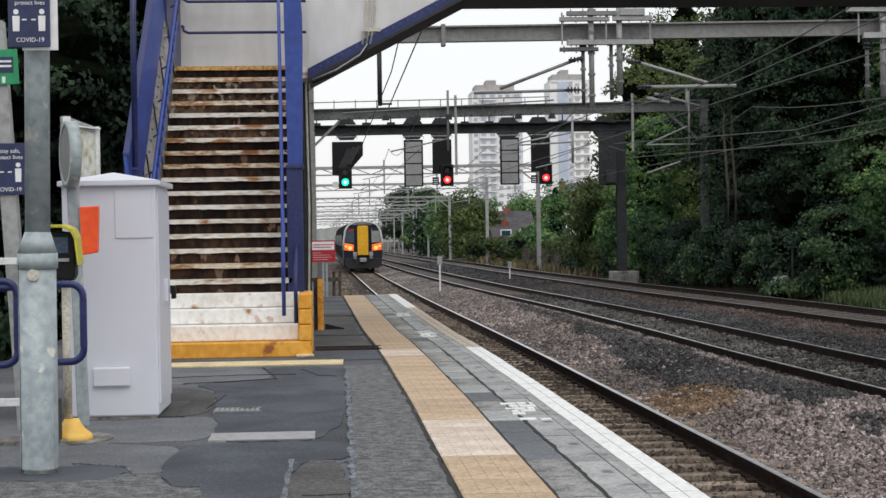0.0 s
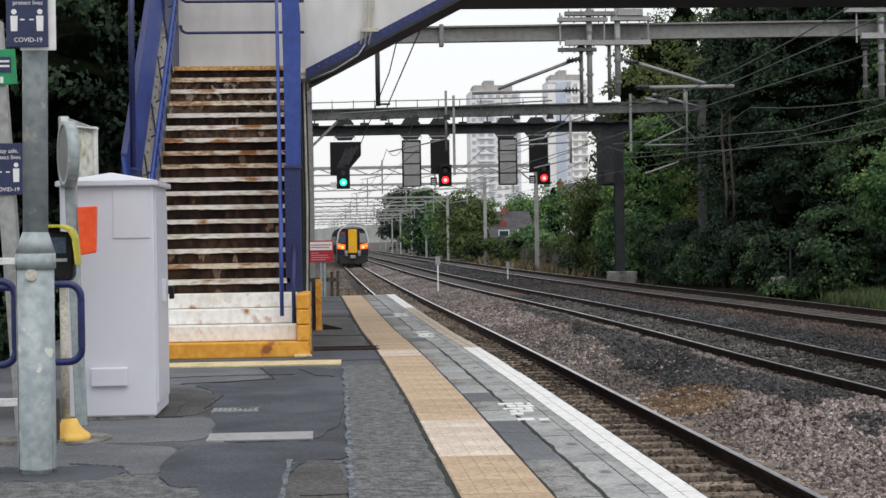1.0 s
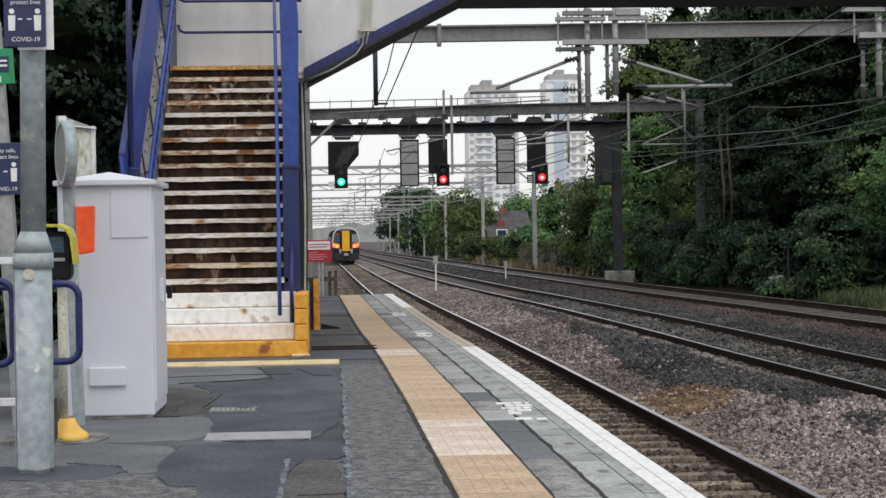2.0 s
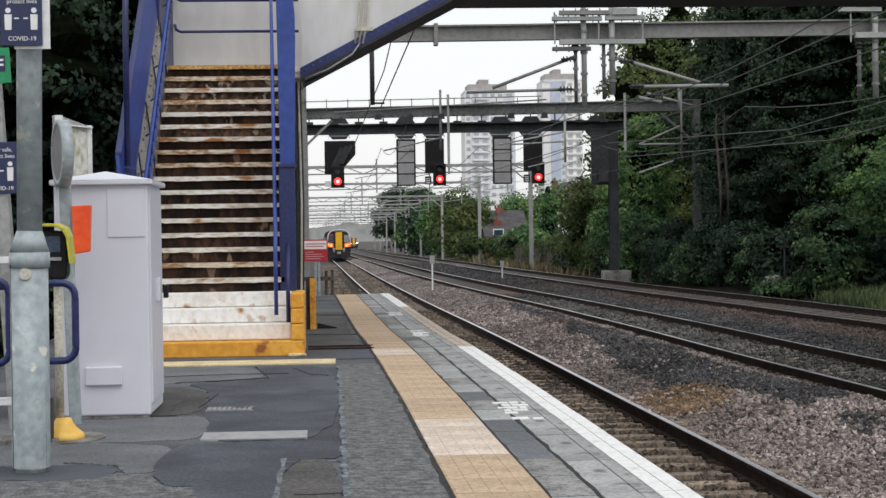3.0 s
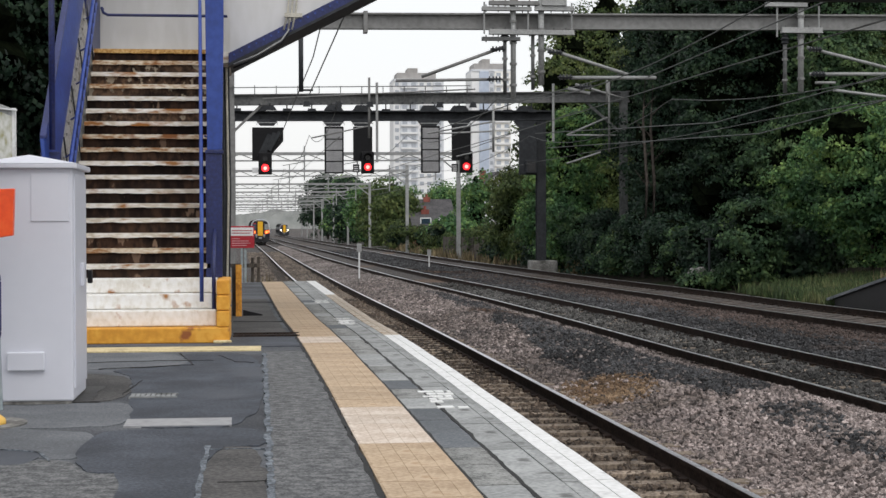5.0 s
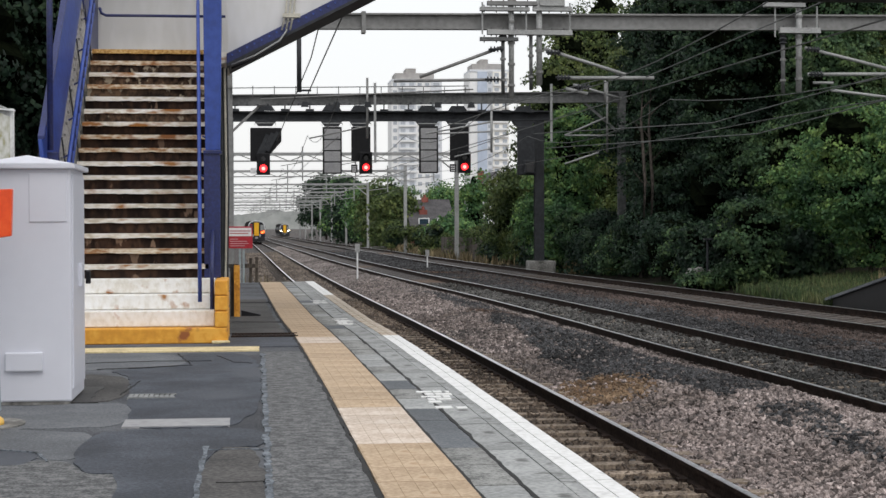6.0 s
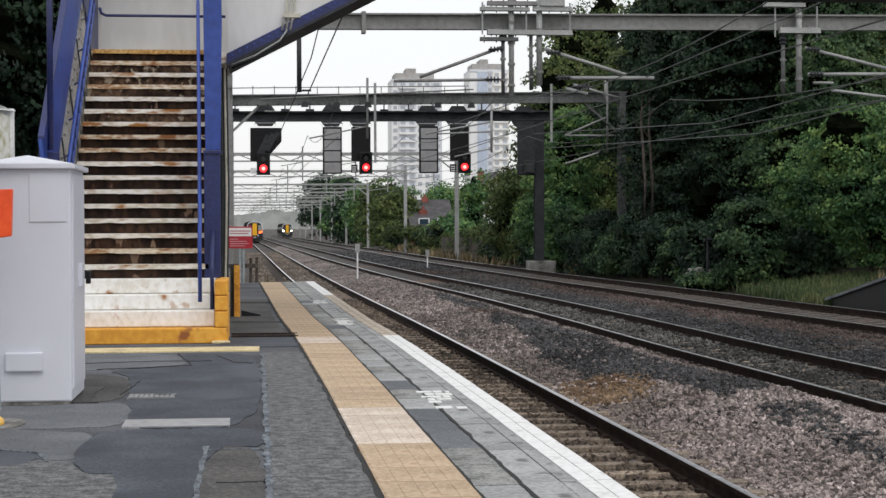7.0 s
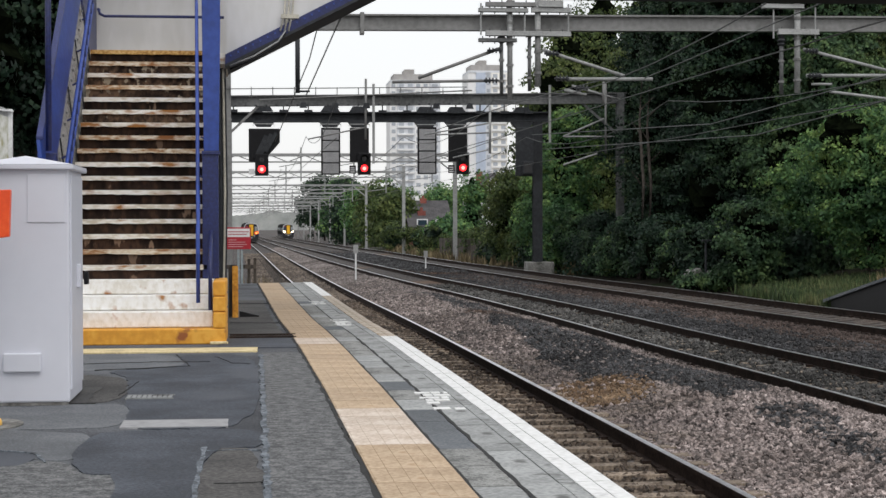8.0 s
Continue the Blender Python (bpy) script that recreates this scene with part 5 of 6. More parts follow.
    part("valance", Mesh().slab([(-1.22, 0.95), (-1.2, 0.5), (-1.05, 0.24), (1.05, 0.24), (1.2, 0.5), (1.22, 0.95)], "y", -0.1, 0.9), TRAIN_UNDER, t, bevel=0.03)
    for y in (3.2, 17.5):
        bogie = part("bogie", Mesh().box(-1.1, 1.1, y - 1.2, y + 1.2, 0.3, 0.7), TRAIN_UNDER, t)
        for dy in (-1.1, 1.1):
            for s in (-0.75, 0.75):
                part("wheel", Mesh().slab([(y + dy + 0.42 * math.cos(a), 0.42 + 0.42 * math.sin(a)) for a in (math.pi * i / 8 for i in range(16))], "x", s - 0.07, s + 0.07), TRAIN_UNDER, bogie)
    return t


# ---- things on the platform ----
def lettering(text, size, x, y, z, material, parent, name="lettering", align="CENTER"):
    """Words in the built-in font on a sign that faces -y."""
    c = bpy.data.curves.new(name, "FONT")
    c.body, c.size, c.extrude, c.align_x = text, size, 0.0015, align
    ob = new(name, c)
    data = bpy.data.meshes.new_from_object(ob.evaluated_get(bpy.context.evaluated_depsgraph_get()))
    bpy.data.objects.remove(ob)
    data.materials.append(material)
    data.transform(pose(0, 0, 0, 90))
    out = new(name, data)
    o = ORIGIN[parent.name]
    out.parent = parent
    out.location = (x - o[0], y - o[1], z - o[2])
    ORIGIN[out.name] = o
    return out


def figures(s, x0, x1, y, z, h, material):
    """Plain upright marks with a dashed bar between them."""
    for x in (x0, x1):
        m = Mesh().slab([(x - h * 0.14, z), (x + h * 0.14, z), (x + h * 0.16, z + h * 0.68), (x - h * 0.16, z + h * 0.68)], "y", y - 0.003, y)
        part("mark", m, material, s)
        part("mark", Mesh().disc((x, z + h * 0.86), h * 0.12, y - 0.003, y, 12), material, s)
    for k in (-1, 1):
        xm = (x0 + x1) / 2 + k * h * 0.2
        part("dash", Mesh().box(xm - h * 0.1, xm + h * 0.1, y - 0.003, y, z + h * 0.48, z + h * 0.54), material, s)


def build_post():
    p = thing("lamp_post", (-1.565, 8.6, 0), "galvanised steel lamp post with a wide lower section", "post")
    low = Mesh().tube([(-1.567, 8.6, 0), (-1.567, 8.6, 0.03), (-1.563, 8.6, 1.10)], 0.097, 28)
    part("lower_tube", low, GALV, p, smooth=True)
    part("shoulder", Mesh().tube([(-1.56, 8.6, 1.06), (-1.56, 8.6, 1.14)], 0.103, 28), GALV, p, smooth=True)
    part("taper", Mesh().tube([(-1.56, 8.6, 1.14), (-1.557, 8.6, 1.25)], 0.103, 28, 0.066), GALV, p, smooth=True)
    part("upper_tube", Mesh().tube([(-1.557, 8.6, 1.24), (-1.53, 8.6, 3.2)], 0.064, 28), GALV, p, smooth=True)
    badge = Mesh().disc((-1.565, 1.03), 0.03, 8.497, 8.505, 20)
    part("badge", badge, CABLE, p, "pale oval badge")
    part("door_seam", Mesh().tube([(-1.65, 8.545, 0.02), (-1.648, 8.545, 1.08)], 0.0018, 6), STEEL_DARK, p)
    part("door_seam", Mesh().tube([(-1.483, 8.555, 0.02), (-1.48, 8.555, 1.08)], 0.0018, 6), STEEL_DARK, p)
    s = thing("safety_sign", (-1.54, 8.5, 2.2), "navy COVID-19 distancing sign with white marks on a post", "sign", "distancing signs")
    part("panel", Mesh().box(-1.665, -1.455, 8.48, 8.49, 2.195, 2.56), SIGN_NAVY, s, bevel=0.002)
    part("backing", Mesh().box(-1.6, -1.42, 8.5, 8.512, 2.18, 2.56), SIGN_WHITE, s, "white rear panel")
    lettering("protect lives", 0.03, -1.555, 8.478, 2.41, SIGN_WHITE, s)
    lettering("COVID-19", 0.032, -1.555, 8.478, 2.22, SIGN_WHITE, s)
    figures(s, -1.625, -1.495, 8.48, 2.275, 0.115, SIGN_WHITE)


def build_left_signs():
    p = thing("sign_post", (-2.0, 10.6, 0), "leaning weathered grey timber sign post", "post")
    part("shaft", Mesh().beam((-2.0, 10.565, 0), (-2.15, 10.565, 2.6), 0.1, 0.1), PALE_STEEL, p, bevel=0.006)
    s = thing("safety_sign", (-2.05, 10.5, 1.66), "navy COVID-19 distancing sign with white marks on a post", "sign", "distancing signs")
    part("panel", Mesh().box(-2.24, -1.975, 10.5, 10.517, 1.5, 1.825), SIGN_NAVY, s, bevel=0.002)
    lettering("stay safe,", 0.036, -2.0, 10.498, 1.765, SIGN_WHITE, s, align="RIGHT")
    lettering("protect lives", 0.036, -1.985, 10.498, 1.725, SIGN_WHITE, s, align="RIGHT")
    lettering("COVID-19", 0.036, -1.995, 10.498, 1.522, SIGN_WHITE, s, align="RIGHT")
    figures(s, -2.17, -2.015, 10.5, 1.58, 0.125, SIGN_WHITE)
    g = thing("green_sign", (-2.1, 10.45, 2.2), "bright green station sign with a dark inset and unreadable text", "sign")
    part("panel", Mesh().slab([(-2.3, 2.18), (-2.0, 2.2), (-2.012, 2.42), (-2.3, 2.41)], "y", 10.5, 10.517), SIGN_GREEN, g, bevel=0.002)
    part("inset", Mesh().box(-2.25, -2.035, 10.497, 10.5, 2.27, 2.37), SIGN_NAVY, g)
    for k, w in enumerate((0.1, 0.075)):
        part("text_bar", Mesh().box(-2.045 - w, -2.045, 10.494, 10.497, 2.335 - 0.03 * k, 2.348 - 0.03 * k), SIGN_WHITE, g)
    part("text_bar", Mesh().box(-2.105, -2.085, 10.496, 10.5, 2.205, 2.245), SIGN_WHITE, g)


def build_barrier():
    f = thing("platform_fence", (-2.3, 9.7, 0), "white railing with navy hoop handrails at the platform entrance", "fence")
    part("top_rail", Mesh().box(-3.2, -1.78, 9.66, 9.7, 1.07, 1.11), WHITE, f, bevel=0.004)
    part("bottom_rail", Mesh().box(-3.2, -1.68, 9.66, 9.7, 0.245, 0.29), WHITE, f, bevel=0.004)
    for x in (-2.95, -2.65, -2.35, -2.05, -1.83):
        part("bar", Mesh().box(x - 0.009, x + 0.009, 9.67, 9.69, 0.25, 1.1), WHITE, f)
    part("end_post", Mesh().box(-1.83, -1.66, 9.72, 9.85, 0.0, 0.27), WOOD, f, "dark timber stump")
    for x0, x1, y in ((-2.6, -1.815, 9.35), (-1.72, -1.47, 9.5)):
        a, b = 0.98 if x0 < -2 else 0.955, 0.51
        c = 0.075
        turn = [(c * math.sin(q), c * (1 - math.cos(q))) for q in (math.pi / 12 * k for k in range(7))]
        pts = [(x0, y, a), (x1 - c - 0.01, y, a)] + [(x1 - c + u, y, a - v) for u, v in turn] + [(x1, y, a - c - 0.01), (x1, y, b + c + 0.01)] + [(x1 - c + u, y, b + v) for u, v in reversed(turn)] + [(x1 - c - 0.01, y, b), (x0, y, b)]
        part("hoop", Mesh().tube(pts, 0.021, 12), BLUE_DARK, f, "navy tubular hoop", smooth=True)
    part("hoop", Mesh().tube([(-2.6, 9.45, 0.94), (-1.86, 9.45, 0.94)], 0.018, 10), BLUE_DARK, f, smooth=True)
    part("kerb", Mesh().box(-3.2, -1.63, 9.75, 10.0, 0.0, 0.03), CONCRETE, f, "pale worn concrete kerb")


def build_validator():
    v = thing("ticket_validator", (-1.63, 9.9, 0), "smartcard reader with lime hood on a cream post", "ticket reader")
    foot = Mesh().lathe(-1.62, 9.95, [(0.125, 0.0), (0.125, 0.03), (0.118, 0.045), (0.085, 0.07), (0.06, 0.1), (0.045, 0.135)])
    part("foot_cover", foot, YELLOW, v, "yellow flared foot cover", smooth=True)
    part("collar", Mesh().hull([(-1.62 + 0.24 * math.cos(a), 10.0 + 0.3 * math.sin(a)) for a in (2 * math.pi * i / 24 for i in range(24))], 0.0, 0.013), CONCRETE, v, "round concrete pad")
    part("post", Mesh().tube([(-1.64, 9.95, 0.1), (-1.64, 9.95, 1.0)], 0.026, 16), CABLE, v, "cream steel post", smooth=True)
    part("case", Mesh().slab([(-1.72, 0.98), (-1.585, 0.965), (-1.567, 1.0), (-1.565, 1.25), (-1.72, 1.27)], "y", 9.85, 9.97), BLACK, v, "black reader case", bevel=0.012)
    part("screen", Mesh().box(-1.7, -1.605, 9.843, 9.85, 1.13, 1.225), SCREEN, v, "dark screen")
    part("bezel", Mesh().box(-1.7, -1.6, 9.84, 9.85, 1.08, 1.1), PALE_STEEL, v)
    hood = [(-1.74, 1.3), (-1.62, 1.3), (-1.57, 1.275), (-1.548, 1.22), (-1.535, 1.06), (-1.545, 1.06), (-1.562, 1.215), (-1.585, 1.262), (-1.63, 1.282), (-1.74, 1.282)]
    part("hood", Mesh().slab(hood, "y", 9.78, 9.98), LIME, v, "lime yellow hood", bevel=0.004)


def build_round_sign():
    r = thing("round_mirror", (-1.69, 10.73, 0), "round-framed grey sign seen edge-on, with orange box", "sign")
    part("post", Mesh().beam((-1.672, 10.75, 0), (-1.722, 10.75, 1.72), 0.075, 0.05, (0, 1, 0)), GALV, r, bevel=0.008)
    ring = Mesh()
    n = 28
    prof = [(-0.035, 0.215), (0.035, 0.215), (0.035, 0.18), (-0.035, 0.18)]
    pts, faces = [], []
    axis_c = Vector((-1.718, 10.68, 1.76))
    side = Vector((0.35, -1.0, 0)).normalized()
    nrm = Vector((1.0, 0.35, 0)).normalized()
    for i in range(n):
        a = 2 * math.pi * i / n
        d = side * math.cos(a) + Vector((0, 0, 1)) * math.sin(a)
        pts += [axis_c + d * q + nrm * u for u, q in prof]
    for i in range(n):
        for j in range(4):
            faces.append((4 * i + j, 4 * i + (j + 1) % 4, 4 * ((i + 1) % n) + (j + 1) % 4, 4 * ((i + 1) % n) + j))
    part("rim", ring.add(pts, faces), GALV, r, "grey circular rim", smooth=True)
    disc = Mesh()
    pts = [axis_c + (side * math.cos(2 * math.pi * i / n) + Vector((0, 0, 1)) * math.sin(2 * math.pi * i / n)) * 0.185 + nrm * u for u in (-0.03, 0.0) for i in range(n)]
    disc.add(pts, [tuple(range(n)), tuple(range(n, 2 * n))] + [(i, (i + 1) % n, n + (i + 1) % n, n + i) for i in range(n)])
    part("face", disc, STEEL, r, "dull grey face")
    part("orange_box", Mesh().slab([(-1.664, 1.42), (-1.542, 1.425), (-1.552, 1.125), (-1.65, 1.11)], "y", 10.66, 10.73), ORANGE, r, "bright orange leaflet box", bevel=0.006)
    b = thing("notice_board", (-1.87, 12.2, 0), "grey-framed notice board with faded posters", "notice board")
    part("frame", Mesh().add([(-2.0, 12.0, 2.105), (-1.83, 12.4, 2.045), (-1.83, 12.4, 1.2), (-2.0, 12.0, 1.2), (-1.95, 11.97, 2.105), (-1.78, 12.37, 2.045), (-1.78, 12.37, 1.2), (-1.95, 11.97, 1.2)],
                        [(0, 1, 2, 3), (7, 6, 5, 4), (0, 4, 5, 1), (1, 5, 6, 2), (2, 6, 7, 3), (3, 7, 4, 0)]), PALE_STEEL, b, bevel=0.008)
    for (xa, ya), (xb, yb), za, zb in (((-1.95, 11.96), (-1.78, 12.35), 2.03, 2.04), ((-1.95, 11.96), (-1.78, 12.35), 1.2, 1.27)):
        part("rail", Mesh().beam((xa, ya, (za + zb) / 2), (xb, yb, (za + zb) / 2), 0.05, zb - za), WHITE, b)
    part("stile", Mesh().box(-1.97, -1.92, 11.94, 11.99, 1.2, 2.1), WHITE, b)
    part("stile", Mesh().box(-1.81, -1.77, 12.33, 12.38, 1.2, 2.05), WHITE, b)
    part("poster", Mesh().add([(-1.935, 11.995, 2.04), (-1.8, 12.33, 1.99), (-1.8, 12.33, 1.3), (-1.935, 11.995, 1.3), (-1.93, 11.99, 2.04), (-1.795, 12.325, 1.99), (-1.795, 12.325, 1.3), (-1.93, 11.99, 1.3)],
                         [(0, 1, 2, 3), (7, 6, 5, 4), (0, 4, 5, 1), (1, 5, 6, 2), (2, 6, 7, 3), (3, 7, 4, 0)]), BOARD, b, "faded cream posters")
    for x, y in ((-1.97, 12.05), (-1.81, 12.37)):
        part("leg", Mesh().tube([(x, y, 0), (x, y, 1.25)], 0.03), GALV, b)


def build_cabinet():
    c = thing("equipment_cabinet", (-1.5, 11.5, 0), "tall light-grey steel equipment cabinet on the platform", "cabinet")
    part("body", Mesh().box(-1.845, -1.225, 11.09, 11.88, 0.02, 1.585), CABINET, c, bevel=0.012)
    part("plinth", Mesh().box(-1.83, -1.24, 11.1, 11.87, 0.0, 0.03), CONCRETE, c)
    part("roof_cap", Mesh().box(-1.87, -1.19, 11.05, 11.92, 1.565, 1.6), CABINET, c, bevel=0.008)
    a, b = (-1.87, 11.05, 1.6), (-1.19, 11.92, 1.6)
    m = Mesh().add([(a[0], a[1], 1.6), (b[0], a[1], 1.6), (b[0], b[1], 1.6), (a[0], b[1], 1.6), (-1.53, 11.3, 1.665), (-1.53, 11.7, 1.665)],
                   [(3, 2, 1, 0), (0, 1, 4), (1, 2, 5, 4), (2, 3, 5), (3, 0, 4, 5)])
    part("roof", m, CABINET, c, "shallow hipped roof")
    part("access_panel", Mesh().box(-1.495, -1.25, 11.082, 11.092, 1.215, 1.535), CABINET, c, "flat access panel", bevel=0.003)
    part("vent_cover", Mesh().box(-1.655, -1.41, 11.06, 11.092, 0.225, 0.35), CABINET, c, "raised vent cover", bevel=0.008)
    part("front_seam", Mesh().box(-1.757, -1.753, 11.086, 11.092, 0.06, 1.56), LOUVRE, c)
    part("side_door", Mesh().box(-1.227, -1.214, 11.14, 11.84, 0.1, 1.53), CABINET, c, "side door", bevel=0.003)
    h = part("handle", Mesh().box(-1.216, -1.19, 11.46, 11.56, 0.77, 0.93), CABINET, c, "lock cover", bevel=0.004)
    part("latch", Mesh().box(-1.196, -1.165, 11.72, 11.8, 0.78, 0.87), BLACK, h, bevel=0.006)


def build_platform_end():
    p = thing("orange_post", (-0.25, 21.2, 0), "short orange painted timber post beside the steps", "post")
    part("shaft", Mesh().box(-0.29, -0.215, 21.15, 21.25, 0.0, 0.665), ORANGE_WOOD, p, bevel=0.006)
    part("rear_board", Mesh().box(-0.34, -0.292, 21.3, 21.36, 0.0, 0.65), WOOD, p)
    part("foot", Mesh().slab([(-0.2, 0.0), (0.05, 0.0), (0.05, 0.02), (-0.2, 0.08)], "y", 21.3, 21.4), BLACK, p)
    s = thing("warning_sign", (-0.32, 33.2, 0), "red and white warning sign at the platform end", "sign")
    part("panel", Mesh().box(-0.57, -0.08, 33.2, 33.22, 0.7, 1.14), SIGN_RED, s, bevel=0.003)
    part("white_field", Mesh().box(-0.548, -0.102, 33.194, 33.2, 0.945, 1.112), SIGN_WHITE, s)
    for k, w in enumerate((0.41, 0.37)):
        part("text_bar", Mesh().box(-0.53, -0.53 + w, 33.19, 33.194, 1.042 - 0.05 * k, 1.058 - 0.05 * k), SIGN_RED, s)
    for k, w in enumerate((0.16, 0.34, 0.37, 0.3)):
        part("text_bar", Mesh().box(-0.53, -0.53 + w, 33.194, 33.2, 0.88 - 0.045 * k, 0.893 - 0.045 * k), SIGN_PINK, s)
    for x in (-0.33, -0.26):
        part("leg", Mesh().box(x - 0.022, x + 0.022, 33.22, 33.26, 0, 1.1), GALV, s)
    f = thing("end_fence", (-0.4, 33.5, 0), "weathered timber fence at the platform end", "fence")
    for x, h in ((-0.85, 0.55), (-0.6, 0.5), (-0.12, 0.5), (0.0, 0.52)):
        part("picket", Mesh().box(x - 0.03, x + 0.03, 33.45, 33.5, 0, h), WOOD, f)
    part("rail", Mesh().box(-0.9, 0.03, 33.42, 33.45, 0.3, 0.38), WOOD, f)
    r = Mesh().slab([(PLATFORM_END, -1.1), (PLATFORM_END + 7, -1.1), (PLATFORM_END, 0.0)], "x", -0.8, 1.15)
    tagged(part("platform_ramp", r, CONCRETE), "worn concrete ramp down from the platform end", "ramp", kind="structure")


def build_far_platform():
    p = thing("far_platform", (16, 34, -0.9), "dark end ramp of the opposite platform", "platform", kind="structure")
    ring = [(41.9, -1.1), (41.9, -0.9), (36.5, 0.02), (20, 0.02), (20, -1.1)]
    part("ramp", Mesh().slab(ring, "x", 15.0, 18.5), BLACK, p, "dark ramp wall")
    part("coping", Mesh().slab([(41.9, -0.895), (36.5, 0.025), (20, 0.025), (20, 0.09), (36.5, 0.09), (41.9, -0.82)], "x", 14.93, 15.35), SLAB_DARK, p, "grey coping")


# ---- vegetation ----
def leaves(rng, lobes, count, size, droop=0.25):
    """Leaf blades over the shells of ellipsoid lobes (x, y, z, rx, ry, rz); arrays of vertices and faces."""
    lobes = np.array(lobes, float)
    area = (lobes[:, 3] * lobes[:, 5] + lobes[:, 3] * lobes[:, 4])
    # boughs: flattened domes of leaves that stand off the shell, with dark gaps between and beneath them
    k = max(6, count // 130)
    pick = rng.choice(len(lobes), k, p=area / area.sum())
    d = rng.randn(k, 3)
    d /= np.linalg.norm(d, axis=1)[:, None]
    heart = lobes[pick, :3] + d * (0.98 - 0.3 * rng.rand(k, 1) ** 2 + 0.14 * rng.rand(k, 1) ** 3) * lobes[pick, 3:]
    reach = size * (3.0 + 3.6 * rng.rand(k))
    own = rng.randint(0, k, count)
    e = rng.randn(count, 3)
    e[:, 2] = np.abs(e[:, 2]) - 0.35
    e += 0.5 * d[own]
    e /= np.linalg.norm(e, axis=1)[:, None]
    c = heart[own] + e * (reach[own] * (0.55 + 0.5 * rng.rand(count)))[:, None] * np.array([1.15, 1.15, 0.6])
    c[:, 2] -= 0.22 * np.sum((c[:, :2] - heart[own, :2]) ** 2, axis=1) / np.maximum(reach[own], 0.05)
    n = e + 0.45 * rng.randn(count, 3)
    n /= np.linalg.norm(n, axis=1)[:, None]
    a = np.cross(n, rng.randn(count, 3))
    a[:, 2] -= droop
    a /= np.linalg.norm(a, axis=1)[:, None]
    b = np.cross(n, a)
    b /= np.linalg.norm(b, axis=1)[:, None]
    s = size * (0.6 + 0.8 * rng.rand(count))[:, None]
    v = np.empty((count, 4, 3))
    v[:, 0], v[:, 1], v[:, 2], v[:, 3] = c - a * s * 0.5, c + b * s * 0.38 - n * s * 0.1, c + a * s * 0.5 - n * s * 0.12, c - b * s * 0.38 - n * s * 0.1
    f = np.arange(count * 4).reshape(count, 4)
    return v.reshape(-1, 3), f


def crown_mesh(name, rng, lobes, count, size, material):
    v, f = leaves(rng, lobes, count, size)
    data = bpy.data.meshes.new(name)
    data.from_pydata(v.tolist(), [], f.tolist())
    data.materials.append(material)
    return data


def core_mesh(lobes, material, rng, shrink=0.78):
    """Uneven dark cores that close the crown's depth: shade between boughs, put into colour."""
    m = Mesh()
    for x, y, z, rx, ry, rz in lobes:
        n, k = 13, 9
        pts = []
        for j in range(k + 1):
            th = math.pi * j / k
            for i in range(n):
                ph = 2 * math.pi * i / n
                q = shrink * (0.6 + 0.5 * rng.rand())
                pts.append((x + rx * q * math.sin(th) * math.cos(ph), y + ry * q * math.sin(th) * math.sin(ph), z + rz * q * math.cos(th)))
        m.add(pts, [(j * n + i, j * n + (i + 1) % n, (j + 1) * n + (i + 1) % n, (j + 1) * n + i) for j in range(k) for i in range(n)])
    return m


def make_lobes(rng, w, h, base, kind):
    lobes = []
    if kind == "tall":
        for i in range(12):
            z = base + (h - base) * (i + 0.5) / 12
            r = w * (0.55 + 0.45 * math.sin(math.pi * min(1, 0.2 + 0.8 * (i + 0.5) / 12)))
            a = rng.rand() * 6.28
            lobes.append((0.45 * r * math.cos(a), 0.45 * r * math.sin(a), z, r * 0.75, r * 0.75, (h - base) / 8))
    elif kind == "round":
        for i in range(11):
            a, q = rng.rand() * 6.28, rng.rand() ** 0.5
            z = base + (h - base) * (0.25 + 0.6 * rng.rand())
            r = w * (0.35 + 0.2 * rng.rand())
            lobes.append((w * 0.6 * q * math.cos(a), w * 0.6 * q * math.sin(a), z, r, r, r * 0.8))
        lobes.append((0, 0, base + (h - base) * 0.5, w * 0.6, w * 0.6, (h - base) * 0.45))
    elif kind == "cone":
        for i in range(9):
            u = (i + 0.5) / 9
            r = w * (1 - 0.75 * u)
            lobes.append((0, 0, base + (h - base) * u, r, r, (h - base) / 8))
    return lobes


def tree(x, y, w, h, base, kind, material, core, count, size, seed, label, category="tree", z0=None, group="trees"):
    rng = np.random.RandomState(seed)
    z0 = ground_height(x, y) if z0 is None else z0
    name = "tree" if category == "tree" else "shrub"
    t = thing(name, (x, y, z0), label, category, group)
    lobes = make_lobes(rng, w, h, base, kind)
    crown = new("crown", crown_mesh("crown", rng, lobes, count, size, material))
    crown.parent = t
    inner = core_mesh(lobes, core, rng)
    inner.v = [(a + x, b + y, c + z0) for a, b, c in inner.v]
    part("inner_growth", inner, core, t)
    trunk = Mesh()
    r = max(0.05, h * 0.018)
    lean = 0.04 * h * (rng.rand() - 0.5)
    trunk.tube([(x, y, z0 - 0.1), (x + lean * 0.3, y, z0 + h * 0.3), (x + lean, y, z0 + h * 0.75)], r, 8, r * 0.35)
    part("trunk", trunk, BARK, t, smooth=True)
    if category == "tree":
        for i in range(6):
            l = lobes[int(rng.randint(len(lobes)))]
            zz = z0 + base + (h - base) * 0.1 * (i + 1) * 0.7
            part("limb", Mesh().tube([(x + lean * 0.3, y, zz), (x + l[0] * 0.6, y + l[1] * 0.6, (zz + z0 + l[2]) / 2 + 0.2), (x + l[0], y + l[1], z0 + l[2])], r * 0.4, 6, r * 0.15), BARK, t)
    return t


